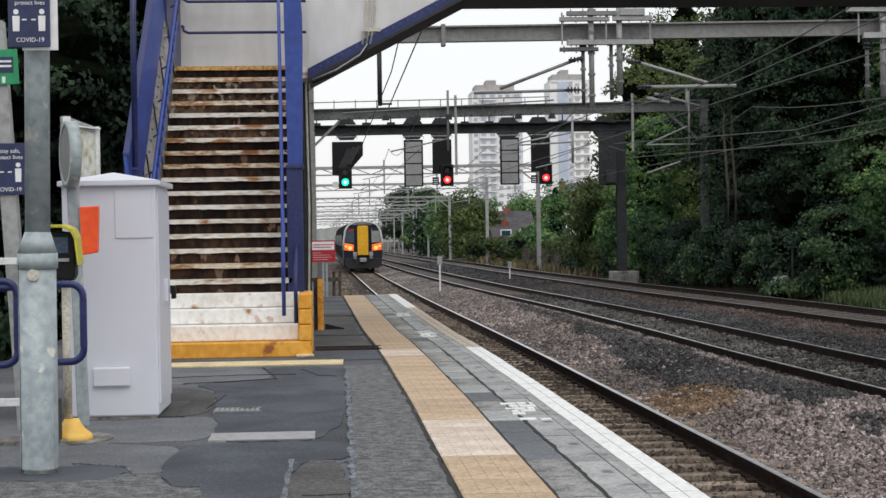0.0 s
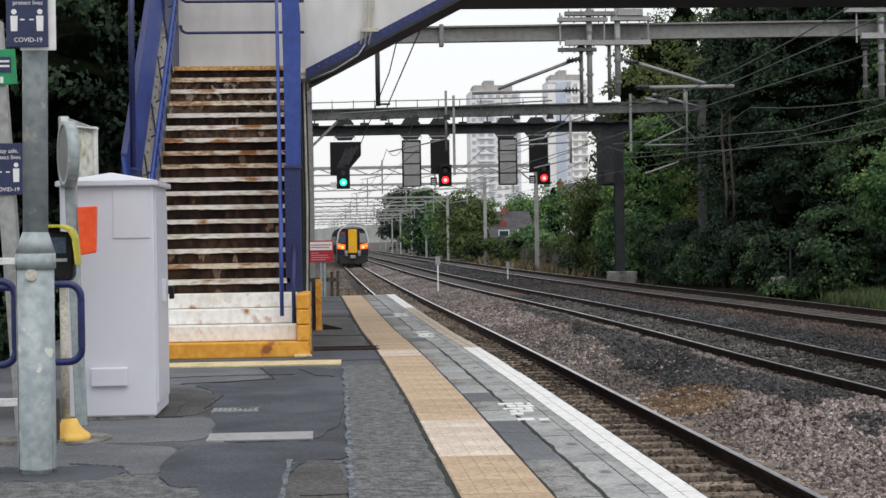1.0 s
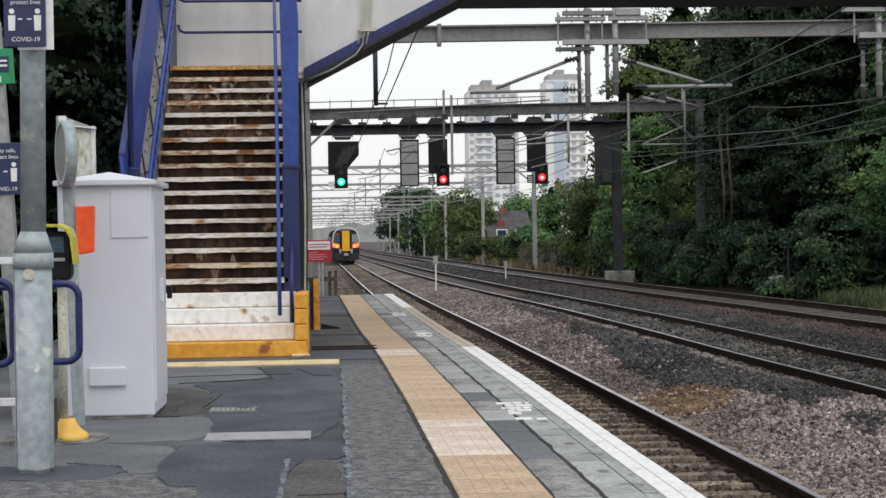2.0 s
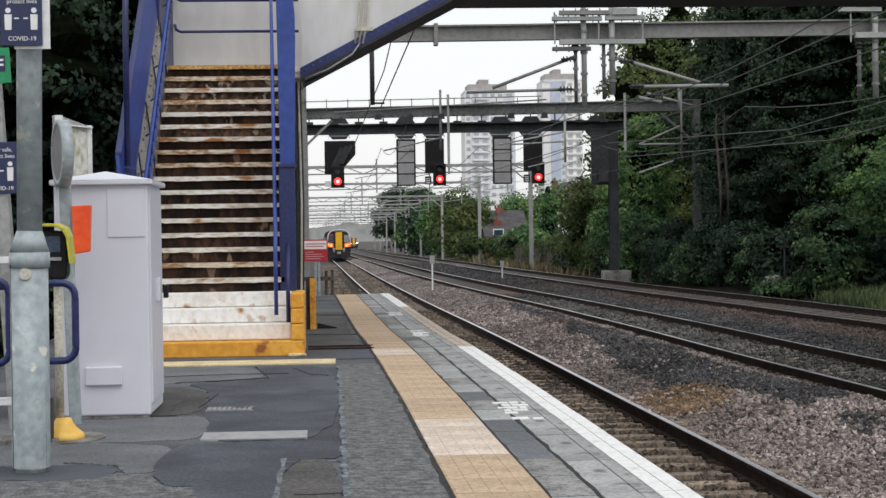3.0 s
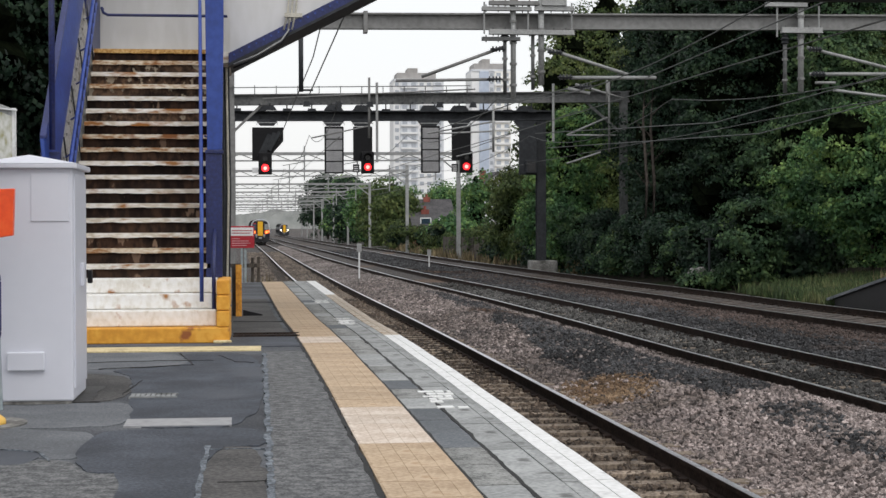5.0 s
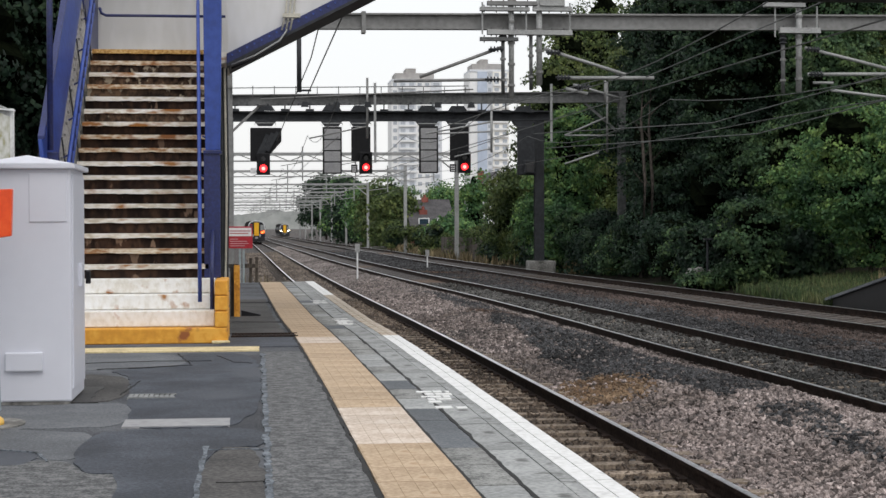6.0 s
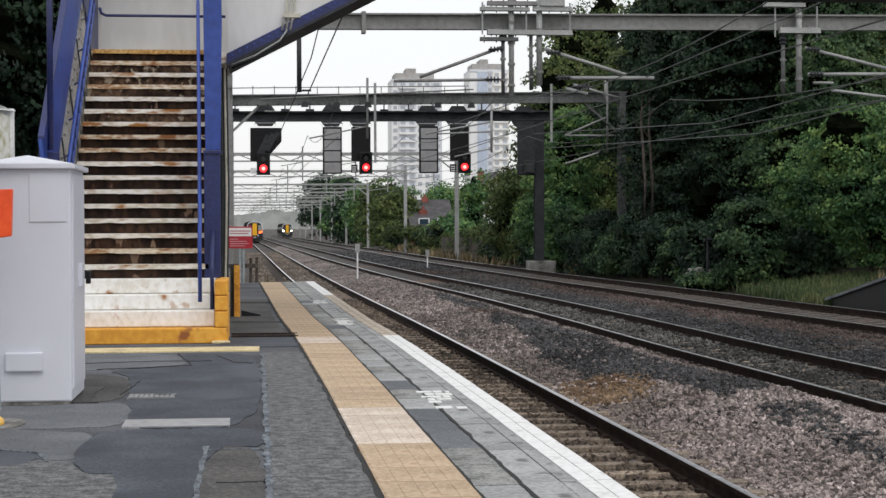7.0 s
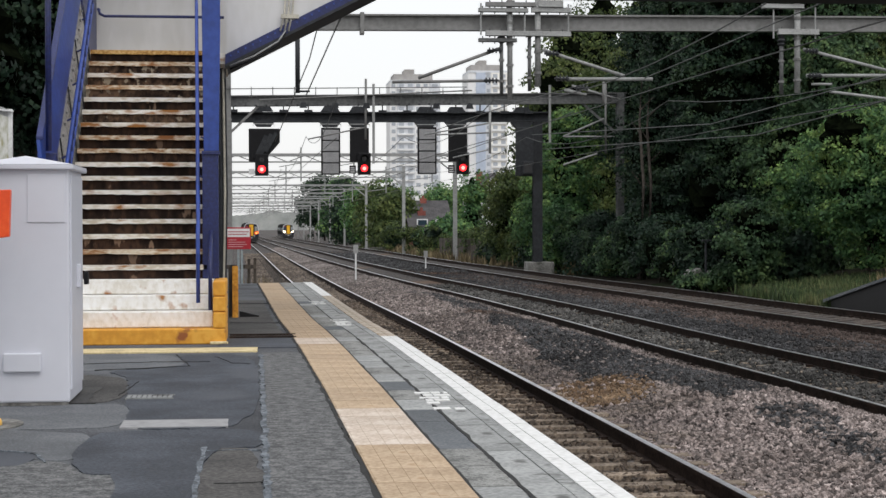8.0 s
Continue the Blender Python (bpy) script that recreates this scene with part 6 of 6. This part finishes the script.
def blades(name, label, material, spots, height, seed):
    """Tufts of grass: (x0, x1, y0, y1, count) patches."""
    rng = np.random.RandomState(seed)
    v, f = [], []
    for x0, x1, y0, y1, count in spots:
        for i in range(count):
            x, y = x0 + (x1 - x0) * rng.rand(), y0 + (y1 - y0) * rng.rand()
            z = ground_height(x, y) if y < 300 else -1.1
            a, h, w = rng.rand() * 6.28, height * (0.5 + rng.rand()), 0.012 + 0.0006 * y
            dx, dy = math.cos(a), math.sin(a)
            k = len(v)
            lean = 0.35 * h * rng.randn()
            v += [(x - dx * w, y - dy * w, z - 0.02), (x + dx * w, y + dy * w, z - 0.02), (x + dy * lean, y - dx * lean, z + h)]
            f.append((k, k + 1, k + 2))
    data = bpy.data.meshes.new(name)
    data.from_pydata(v, [], f)
    data.materials.append(material)
    tagged(new(name, data), label, "grass", kind="stuff")


def build_vegetation():
    dark, green, bright = "very dark green ivy-clad tree beside the railway", "leafy green lineside tree", "yellow-green leafy tree beside the line"
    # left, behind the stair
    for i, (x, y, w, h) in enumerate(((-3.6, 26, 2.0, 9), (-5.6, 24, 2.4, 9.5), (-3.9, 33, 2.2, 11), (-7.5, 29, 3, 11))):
        tree(x, y, w, h, 0.4, "tall", LEAF_DARK, CROWN_SHADE, 30000, 0.1, 50 + i, "dark leafy maple tree behind the station fence", z0=-0.9)
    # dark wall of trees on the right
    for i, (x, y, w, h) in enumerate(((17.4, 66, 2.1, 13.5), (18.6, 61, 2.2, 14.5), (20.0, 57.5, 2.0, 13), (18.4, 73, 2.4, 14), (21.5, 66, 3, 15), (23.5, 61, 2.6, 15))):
        tree(x, y, w, h, 0.2, "tall", LEAF_YELLOW if i == 5 else LEAF_MID if i in (2, 4) else LEAF_DARK, CROWN_SHADE, 56000, 0.135, 10 + i, dark)
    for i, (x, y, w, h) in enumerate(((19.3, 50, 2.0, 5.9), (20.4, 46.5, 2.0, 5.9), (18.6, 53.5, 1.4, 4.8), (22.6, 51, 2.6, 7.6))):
        tree(x, y, w, h, 0.1, "round", LEAF, CROWN_SHADE, 26000, 0.12, 20 + i, "dense bright green lineside sycamore", group="sycamores")
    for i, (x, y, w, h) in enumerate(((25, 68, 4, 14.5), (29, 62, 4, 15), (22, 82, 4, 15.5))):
        tree(x, y, w, h, 1.0, "tall", LEAF_BRIGHT, CROWN_SHADE, 18000, 0.2, 30 + i, green)
    # lighter trees behind the portals
    for i, (x, y, w, h) in enumerate(((16.9, 90, 2.3, 10.2), (19.2, 98, 2.8, 13.2), (21.5, 92, 2.8, 12.5), (22.8, 108, 3.4, 16), (26, 104, 3.2, 16))):
        tree(x, y, w, h, 0.4, "tall", LEAF_YELLOW, CROWN_SHADE, 22000, 0.2, 40 + i, bright)
    for i, (x, y, w, h) in enumerate(((14.6, 92, 1.5, 5.6), (14.9, 84, 1.4, 6.0), (15.0, 78, 1.5, 8.6), (14.1, 74.5, 1.0, 3.2))):
        tree(x, y, w, h, 0.1, "round", LEAF if i else LEAF_YELLOW, CROWN_SHADE, 16000, 0.15, 60 + i, green)
    tree(19.0, 143, 1.4, 6.0, 0.1, "cone", LEAF, CROWN_SHADE, 6000, 0.28, 70, "bright green conical conifer behind the fence")
    # Several far crowns take lighter leaf colours in place of distance haze.
    for i, (x, y, w, h, m) in enumerate(((14.6, 170, 1.9, 6.2, LEAF_YELLOW), (14.3, 190, 1.6, 7.4, LEAF_YELLOW), (13.6, 232, 2.2, 9.0, LEAF_DARK), (13.6, 206, 1.8, 8.4, LEAF), (14.0, 262, 2.6, 10.5, LEAF), (14.6, 345, 4.6, 13.8, LEAF_DARK), (15.6, 300, 3.4, 11.5, LEAF_DARK), (27.5, 235, 3, 8.2, LEAF), (27.5, 240, 3, 6.6, LEAF), (35.5, 260, 4, 8.5, LEAF),
                                         (24, 300, 5, 10.5, LEAF), (19, 400, 6, 10, LEAF_DARK), (16.0, 134, 0.9, 2.2, LEAF), (-16, 420, 5, 9, LEAF_DARK))):
        tree(x, y, w, h, 0.1, "round", m, CROWN_SHADE, 7000, 0.17 + y * 0.0011, 80 + i, "distant lineside tree along the railway", group="distant trees")
    for i, (x, y, w, h) in enumerate(((14.6, 99, 1.0, 1.9), (14.9, 106, 1.1, 2.0), (14.4, 113, 1.1, 1.8), (13.8, 124, 1.2, 2.2), (13.6, 137, 1.2, 2.3), (13.0, 152, 1.4, 2.6), (15.6, 66, 0.9, 2.0), (15.0, 70.5, 0.8, 1.8), (16.2, 74, 0.9, 1.6), (15.6, 77.5, 0.8, 1.5), (15.2, 81, 0.9, 1.7), (14.9, 85.5, 0.8, 1.4), (14.7, 89, 0.9, 1.6), (14.4, 94, 0.9, 1.5), (17.9, 52.5, 0.9, 1.7), (16.9, 55.3, 0.8, 1.5))):
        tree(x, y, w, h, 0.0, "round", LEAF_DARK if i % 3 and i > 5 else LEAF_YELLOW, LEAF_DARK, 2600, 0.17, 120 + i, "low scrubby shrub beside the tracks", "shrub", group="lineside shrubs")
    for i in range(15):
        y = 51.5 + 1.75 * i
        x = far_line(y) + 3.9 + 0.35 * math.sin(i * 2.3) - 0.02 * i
        tree(x, y, 1.0 + 0.25 * math.sin(i * 1.7), 2.3 + 0.7 * math.sin(i * 1.1 + 1), 0.0, "round", LEAF_DARK if i % 4 else LEAF_MID, CROWN_SHADE, 5200, 0.12, 160 + i, "dark ivy-covered scrub along the lineside", "shrub", group="lineside scrub")
    for i, (x, y) in enumerate(((14.2, 52.4), (14.95, 52.6), (15.5, 52.3))):
        tree(x, y, 0.42, 0.62 + 0.12 * i, 0.0, "round", LEAF_MID, CROWN_SHADE, 900, 0.1, 190 + i, "small ivy clump before the broken wall", "shrub", group="lineside scrub")
    for i, (x, y, h) in enumerate(((15.05, 63.0, 6.9), (15.45, 63.4, 6.6))):
        t = thing("bare_trunk", (x, y, -0.9), "thin pale bare tree trunk before dark foliage", "tree", "bare trunks")
        part("trunk", Mesh().tube([(x, y, -1.0), (x + 0.1, y, h * 0.4), (x - 0.05, y, h * 0.75), (x + 0.05, y, h)], 0.09, 7, 0.03), BARK, t, smooth=True)
        for k in range(4):
            z = h * (0.4 + 0.14 * k)
            part("limb", Mesh().tube([(x, y, z), (x + (0.5 if k % 2 else -0.4), y - 0.1, z + 0.5)], 0.03, 5, 0.01), BARK, t)
    blades("grass", "rough green grass bank", GRASS, ((14.9, 17.2, 41.5, 46, 4200), (15.0, 19.5, 45, 50.5, 6000), (-2.6, -1.0, 34, 60, 900)), 0.28, 5)
    blades("dry_grass", "tufts of dry straw-coloured grass", DRY, ((17.6, 21, 41, 45.5, 2600), (14.0, 15.0, 72, 76, 900), (12.6, 15.5, 88, 160, 1500), (-0.8, 0.6, 36, 60, 300)), 0.5, 6)


# ---- background ----
def tower(x, y, d, floors, columns, label):
    """A slab block of upright bays: (width, material, panes a floor), read along the facade."""
    w = sum(c[0] for c in columns)
    t = thing("tower_block", (x, y, -1), label, "building", "tower blocks")
    h = floors * 2.8
    part("roof", Mesh().box(x + w * 0.08, x + w * 0.86, y + 2, y + d - 2, h, h + 3.2), TOWER_ROOF, t, "plant room on the roof")
    part("roof", Mesh().box(x + w * 0.3, x + w * 0.5, y + 3, y + d - 4, h + 3.2, h + 5), TOWER_ROOF, t)
    part("roof", Mesh().box(x, x + w, y - 0.3, y + d, h, h + 0.8), TOWER_DARK, t)
    shared = {}
    at = x
    for i, (cw, m, panes) in enumerate(columns):
        out = 0.5 if i % 2 else 0.0
        part("wall", Mesh().box(at, at + cw, y - out, y + d, -1, h), m, t, "grey stair tower" if m is TOWER_DARK else "")
        for f in range(4, floors):
            for b in range(panes):
                pw = cw / panes * 0.55
                key = round(pw, 2)
                if key not in shared:
                    ob = shared[key] = part("window", Mesh().box(0, pw, -0.12, 0.2, 0, 1.35), TOWER_GLASS_HAZED)
                else:
                    ob = new("window", shared[key].data)
                ob.parent = t
                ob.location = (at + cw * (b + 0.22) / panes - x, -out, f * 2.8 + 1.9)
            if panes > 1 and i % 2:
                part("balcony", Mesh().box(at + 0.2, at + cw - 0.2, y - out - 0.7, y - out, f * 2.8 + 0.1, f * 2.8 + 0.75), TOWER, t)
        at += cw
    return t


def house(x, y, w, d, wall, ridge, m_wall, label, turn=0):
    h = thing("house", (x, y, -1), label, "house", "houses")
    part("wall", Mesh().box(x - w / 2, x + w / 2, y, y + d, -2.5, wall), m_wall, h)
    if turn:
        part("gable", Mesh().slab([(y, wall), (y + d, wall), (y + d / 2, ridge)], "x", x - w / 2 + 0.1, x + w / 2 - 0.1), m_wall, h)
    else:
        part("gable", Mesh().slab([(x - w / 2, wall), (x + w / 2, wall), (x, ridge)], "y", y + 0.1, y + d - 0.1), m_wall, h)
    roof = Mesh()
    for s in (-1, 1) if turn else ():
        yc = y + d / 2
        roof.slab([(yc + s * (d / 2 + 0.4), wall - 0.25), (yc + s * (d / 2 + 0.4), wall - 0.05), (yc, ridge + 0.2), (yc, ridge)], "x", x - w / 2 - 0.4, x + w / 2 + 0.4)
    for s in () if turn else (-1, 1):
        roof.slab([(x + s * (w / 2 + 0.4), wall - 0.25), (x + s * (w / 2 + 0.4), wall - 0.05), (x, ridge + 0.2), (x, ridge)], "y", y - 0.4, y + d + 0.4)
    part("roof", roof, ROOF, h, "dark tiled roof")
    c = part("chimney", Mesh().box(x - w * 0.3, x - w * 0.3 + 0.8, y + d * 0.4, y + d * 0.4 + 0.9, wall, ridge + 0.45), BRICK_RED, h, "brick chimney")
    part("pot", Mesh().tube([(x - w * 0.3 + 0.4, y + d * 0.4 + 0.4, ridge + 0.45), (x - w * 0.3 + 0.4, y + d * 0.4 + 0.4, ridge + 0.8)], 0.15), BRICK_RED, c)
    for k in (-0.25, 0.2):
        wdw = part("window", Mesh().box(x + w * k - 0.55, x + w * k + 0.55, y - 0.05, y + 0.1, 0.4, 1.7), WHITE, h)
        part("pane", Mesh().box(x + w * k - 0.45, x + w * k + 0.45, y - 0.08, y - 0.05, 0.5, 1.6), GLASS_DARK, wdw)


def build_background():
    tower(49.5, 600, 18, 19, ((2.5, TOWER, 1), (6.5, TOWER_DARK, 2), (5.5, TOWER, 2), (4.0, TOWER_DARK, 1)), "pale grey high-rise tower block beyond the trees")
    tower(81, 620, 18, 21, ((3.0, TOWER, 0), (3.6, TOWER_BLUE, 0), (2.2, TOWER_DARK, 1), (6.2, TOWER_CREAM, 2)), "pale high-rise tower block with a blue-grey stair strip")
    house(84, 590, 5, 8, 9.5, 11, BRICK_RED, "red brick block at the foot of the towers")
    house(17.9, 165, 4.2, 6, 1.0, 2.1, BRICK_RED, "low red brick building with a grey pitched roof beside the line", 1)
    house(22.2, 205, 4.0, 8, 2.2, 4.0, RENDER_CREAM, "cream rendered house with a dark tiled roof", 1)
    house(31.5, 215, 6, 9, 4.6, 7.8, WHITE, "white house with a dark pitched roof behind hedges")
    hill = Mesh()
    xs = list(np.arange(-420, 260, 2.5))
    for x in xs:
        top = 17 + 5 * noise.noise((x * 0.012, 0, 0)) + 3 * noise.noise((x * 0.07, 4, 0)) + 1.5 * noise.noise((x * 0.3, 8, 0)) + (4.5 + 4 * noise.noise((x * 0.21, 3, 0))) * math.exp(-((x - 15) / 11) ** 2)
        top *= 0.56
        hill.v += [(x, 1400, -5), (x, 1400, top), (x, 1450, top * 0.6), (x, 1450, -5)]
    hill.f = [q for i in range(len(xs) - 1) for q in ((4 * i, 4 * i + 4, 4 * i + 5, 4 * i + 1), (4 * i + 1, 4 * i + 5, 4 * i + 6, 4 * i + 2), (4 * i + 2, 4 * i + 6, 4 * i + 7, 4 * i + 3))]
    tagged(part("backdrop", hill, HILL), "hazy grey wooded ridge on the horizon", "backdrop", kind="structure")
    # timber lineside fence
    f = thing("lineside_fence", (15, 80, -1), "weathered dark timber fence along the railway", "fence")
    board = None
    y = 73.0
    k = 0
    while y < 118:
        x = far_line(y) + 4.1 - 0.8 * min(1, max(0, (y - 80) / 40))
        z = ground_height(x, y)
        if board is None:
            ob = board = part("board", Mesh().box(-0.012, 0.012, 0.0, 0.22, 0.0, 1.45), WOOD)
        else:
            ob = new("board", board.data)
        ob.parent = f
        ob.location = (x - 15, y - 80, z + 1 - 0.05 + 0.06 * noise.noise((k * 0.7, 0, 0)))
        ob.rotation_euler = (0.03 * noise.noise((k * 1.3, 3, 0)), 0.05 * noise.noise((k * 0.9, 1, 0)), 0.1)
        y += 0.25 if y < 125 else 0.5
        k += 1
    verge = Mesh()
    ys = list(np.arange(18, 180, 1.5))
    cols = (1.9, 2.6, 3.4, 4.6, 6.5, 9, 14, 22)
    for yy in ys:
        for k, c in enumerate(cols):
            x = far_line(yy) + c + 0.25 * noise.noise((yy * 0.4, c, 0))
            verge.v.append((x, yy, ground_height(x, yy) + 0.03 + 0.03 * k / 8 + 0.05 * noise.noise((x, yy, 3))))
    n = len(cols)
    verge.f = [(j * n + i, j * n + i + 1, (j + 1) * n + i + 1, (j + 1) * n + i) for j in range(len(ys) - 1) for i in range(n - 1)]
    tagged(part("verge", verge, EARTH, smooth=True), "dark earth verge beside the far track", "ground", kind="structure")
    b = thing("concrete_block", (14.9, 53.5, -1.1), "pale weathered concrete block with a post beside the track", "block")
    z = ground_height(14.9, 53.5)
    part("block", Mesh().slab([(14.25, z - 0.2), (14.85, z - 0.2), (14.9, -0.5), (14.76, -0.3), (14.6, -0.38), (14.44, -0.34), (14.3, -0.56)], "y", 53.3, 53.8), CONCRETE, b, bevel=0.015)
    part("block", Mesh().slab([(14.86, z - 0.2), (15.5, z - 0.2), (15.42, -0.66), (15.3, -0.45), (15.16, -0.4), (14.95, -0.5)], "y", 53.4, 53.9), CONCRETE, b, bevel=0.015)
    part("post", Mesh().tube([(14.92, 53.2, z), (14.92, 53.2, 0.65)], 0.04), STEEL_DARK, b)
    part("cap", Mesh().box(14.8, 15.1, 53.1, 53.3, 0.6, 0.66), STEEL_DARK, b)


def build_cantilevers():
    """Tubes that hold the wires under the near portals."""
    rows = (
        (47.7, ((8.44, 6.32), (10.9, 5.57)), 0.05, PALE_STEEL), (47.7, ((8.85, 5.46), (11.75, 5.48)), 0.055, PALE_STEEL), (47.7, ((9.1, 5.15), (9.75, 5.0)), 0.05, PALE_STEEL),
        (47.7, ((7.26, 6.38), (4.76, 5.46)), 0.05, STEEL), (47.7, ((6.9, 5.4), (4.0, 5.34)), 0.045, STEEL), (47.7, ((10.27, 5.4), (10.27, 4.75)), 0.035, STEEL),
        (47.7, ((16.38, 6.42), (19.2, 5.75)), 0.05, PALE_STEEL), (47.7, ((16.47, 5.62), (19.4, 5.65)), 0.055, PALE_STEEL), (47.7, ((17.2, 5.15), (19.1, 4.93)), 0.045, PALE_STEEL), (47.7, ((16.64, 5.37), (17.26, 5.37)), 0.04, PALE_STEEL),
        (67.7, ((12.86, 4.85), (15.04, 4.85)), 0.035, PALE_STEEL), (67.7, ((12.86, 4.85), (14.6, 5.6)), 0.04, PALE_STEEL), (67.7, ((12.86, 3.66), (14.31, 4.14)), 0.04, PALE_STEEL),
        (67.7, ((13.23, 6.98), (15.28, 6.4)), 0.05, PALE_STEEL), (67.7, ((14.67, 7.1), (14.67, 4.14)), 0.045, STEEL), (67.7, ((4.58, 7.2), (4.57, 4.7)), 0.05, STEEL), (67.7, ((9.76, 6.1), (9.75, 4.13)), 0.05, PALE_STEEL),
        (67.7, ((9.75, 5.4), (7.0, 4.9)), 0.035, PALE_STEEL), (67.7, ((9.75, 5.0), (7.5, 4.9)), 0.035, PALE_STEEL), (67.7, ((9.75, 4.3), (8.2, 3.95)), 0.03, PALE_STEEL), (67.7, ((4.57, 5.2), (2.2, 4.7)), 0.03, STEEL),
        (67.7, ((0.2, 6.3), (9.0, 6.75)), 0.03, STEEL),
    )
    for y, (a, b), r, m in rows:
        c = part("cantilever_tube", Mesh().tube([(a[0], y, a[1]), (b[0], y, b[1])], r, 8), m, smooth=True)
        tagged(c, "steel cantilever tube carrying the overhead wires", "overhead line", "cantilever tubes")
    for x, y, z in ((8.7, 47.7, 6.2), (9.0, 47.7, 5.47), (7.0, 47.7, 6.28), (6.9, 47.7, 5.4), (16.6, 47.7, 6.36), (16.7, 47.7, 5.62), (9.6, 47.7, 5.2)):
        ins = thing("insulator", (x, y, z), "small ribbed overhead line insulator", "insulator", "insulators")
        part("rod", Mesh().tube([(x - 0.22, y - 0.08, z), (x + 0.22, y - 0.08, z)], 0.03), STEEL_DARK, ins)
        for i in range(4):
            part("rib", Mesh().tube([(x - 0.16 + 0.1 * i, y - 0.08, z), (x - 0.13 + 0.1 * i, y - 0.08, z)], 0.085, 12), STEEL_DARK, ins)
    for pts in (((11.5, 47.7, 5.5), (14, 36, 6.7), (16.5, 26, 8.2)), ((11.5, 67.5, 4.9), (14.2, 50, 4.3), (17.5, 38, 5.4)), ((12, 67.5, 4.3), (15, 48, 3.85), (18, 38, 4.9)), ((7.5, 68, 5.1), (8.8, 55, 5.3), (10.8, 47.7, 5.6)),
                ((1.5, 47.7, 4.95), (2.1, 36, 6.2), (2.6, 24, 9.2)), ((0.85, 68, 4.6), (1.6, 47.7, 6.0), (2.2, 28, 9.0)), ((13.4, 68, 5.9), (9.4, 110, 4.5), (8, 124, 4.4))):
        w = part("overhead_wire", Mesh().tube([Vector(pts[0]).lerp(Vector(pts[1]), i / 6) if i < 6 else Vector(pts[1]).lerp(Vector(pts[2]), (i - 6) / 6) for i in range(13)], 0.018, 5), WIRE)
        tagged(w, "thin dark overhead line wire above the track", "wire", "overhead wires")


def along(line, y, fall=grade):
    a = math.degrees(math.atan2(-(line(y + 2) - line(y - 2)), 4))
    return pose(line(y), y, RAIL + fall(y), 0, 0, a)


def motions(leaving, coming, drum):
    walk(leaving, [(t, along(near_line, y, near_fall)) for t, y in ((0.0, 111.7), (1.0, 139.1), (1.5, 150.6), (3.0, 184.7), (3.5, 197.1), (4.5, 221.8), (6.0, 255.3), (8.0, 293.5))])
    walk(coming, [(t, along(far_line, y)) for t, y in ((0.0, 590), (4.0, 488), (8.0, 386))])
    walk(drum, [(0.0, pose(0.01, -0.3, 0.28)), (2.15, pose(0.01, -0.3, 0.28)), (2.25, pose(0.01, -0.3, 0.28, 0, 0, 89)), (2.35, pose(0.01, -0.3, 0.28, 0, 0, 178)), (2.4, pose(0.01, -0.3, 0.28, 0, 0, 180)), (8.0, pose(0.01, -0.3, 0.28, 0, 0, 180))])


build_platform()
track(near_line, -14, 600, 60, "running track of rusty rails on concrete sleepers beside the platform", 0.0, near_fall)
track(mid_line, -6, 600, 60, "middle running track with rusty rails in stone ballast", 0.06)
track(far_line, 0, 600, 70, "far running track with rusty rails in dark ballast", 0.11)
build_stair()
build_near_portal()
build_ole_portal()
drum = build_signal_gantry()
build_far_portals()
build_wires()
build_lineside()
leaving = build_train("train", TAIL, "lit orange-red tail lamp", "navy and grey electric train with a yellow gangway door, leaving")
coming = build_train("train", HEAD, "lit white headlamp", "distant electric train approaching with bright headlamps")
build_cabinet()
build_post()
build_left_signs()
build_barrier()
build_validator()
build_round_sign()
build_platform_end()
build_far_platform()
build_cantilevers()
build_background()
build_vegetation()
heap(10.5, 64, 72000, 1, 0.0275)
ballast("ballast_stones_dark", "darker grey crushed stone between the far tracks", STONES_DARK, mid_line, far_line, 18, 75, 17000, 2, 0.8, -2.0)
ballast("ballast_stones_reddish", "reddish-brown crushed stone beside the far track", STONES_RED, far_line, far_line, 22, 75, 9000, 12, -2.6, -0.85)
ballast("track_stones", "dark brown stones between the rails", STONES_BROWN, near_line, near_line, 6, 50, 15000, 3, -1.3, 0.66)
ballast("track_stones", "grey stones between the rails of the middle track", STONES_GREY, mid_line, mid_line, 14, 60, 7000, 5, -0.66, 0.66)
ballast("ballast_stones_far", "pale grey crushed stone further along the line", STONES_FAR, near_line, mid_line, 50, 190, 22000, 6, 0.8, -0.9, 0.036)
ballast("ballast_stones_far", "dark crushed stone further along the line", STONES_DARK, mid_line, far_line, 60, 150, 12000, 7, 0.8, -0.8, 0.045)
ballast("track_stones", "brown stones beside and between the far rails", STONES_FAR_BROWN, near_line, near_line, 48, 150, 9000, 8, -2.2, 0.66, 0.036)
motions(leaving, coming, drum)
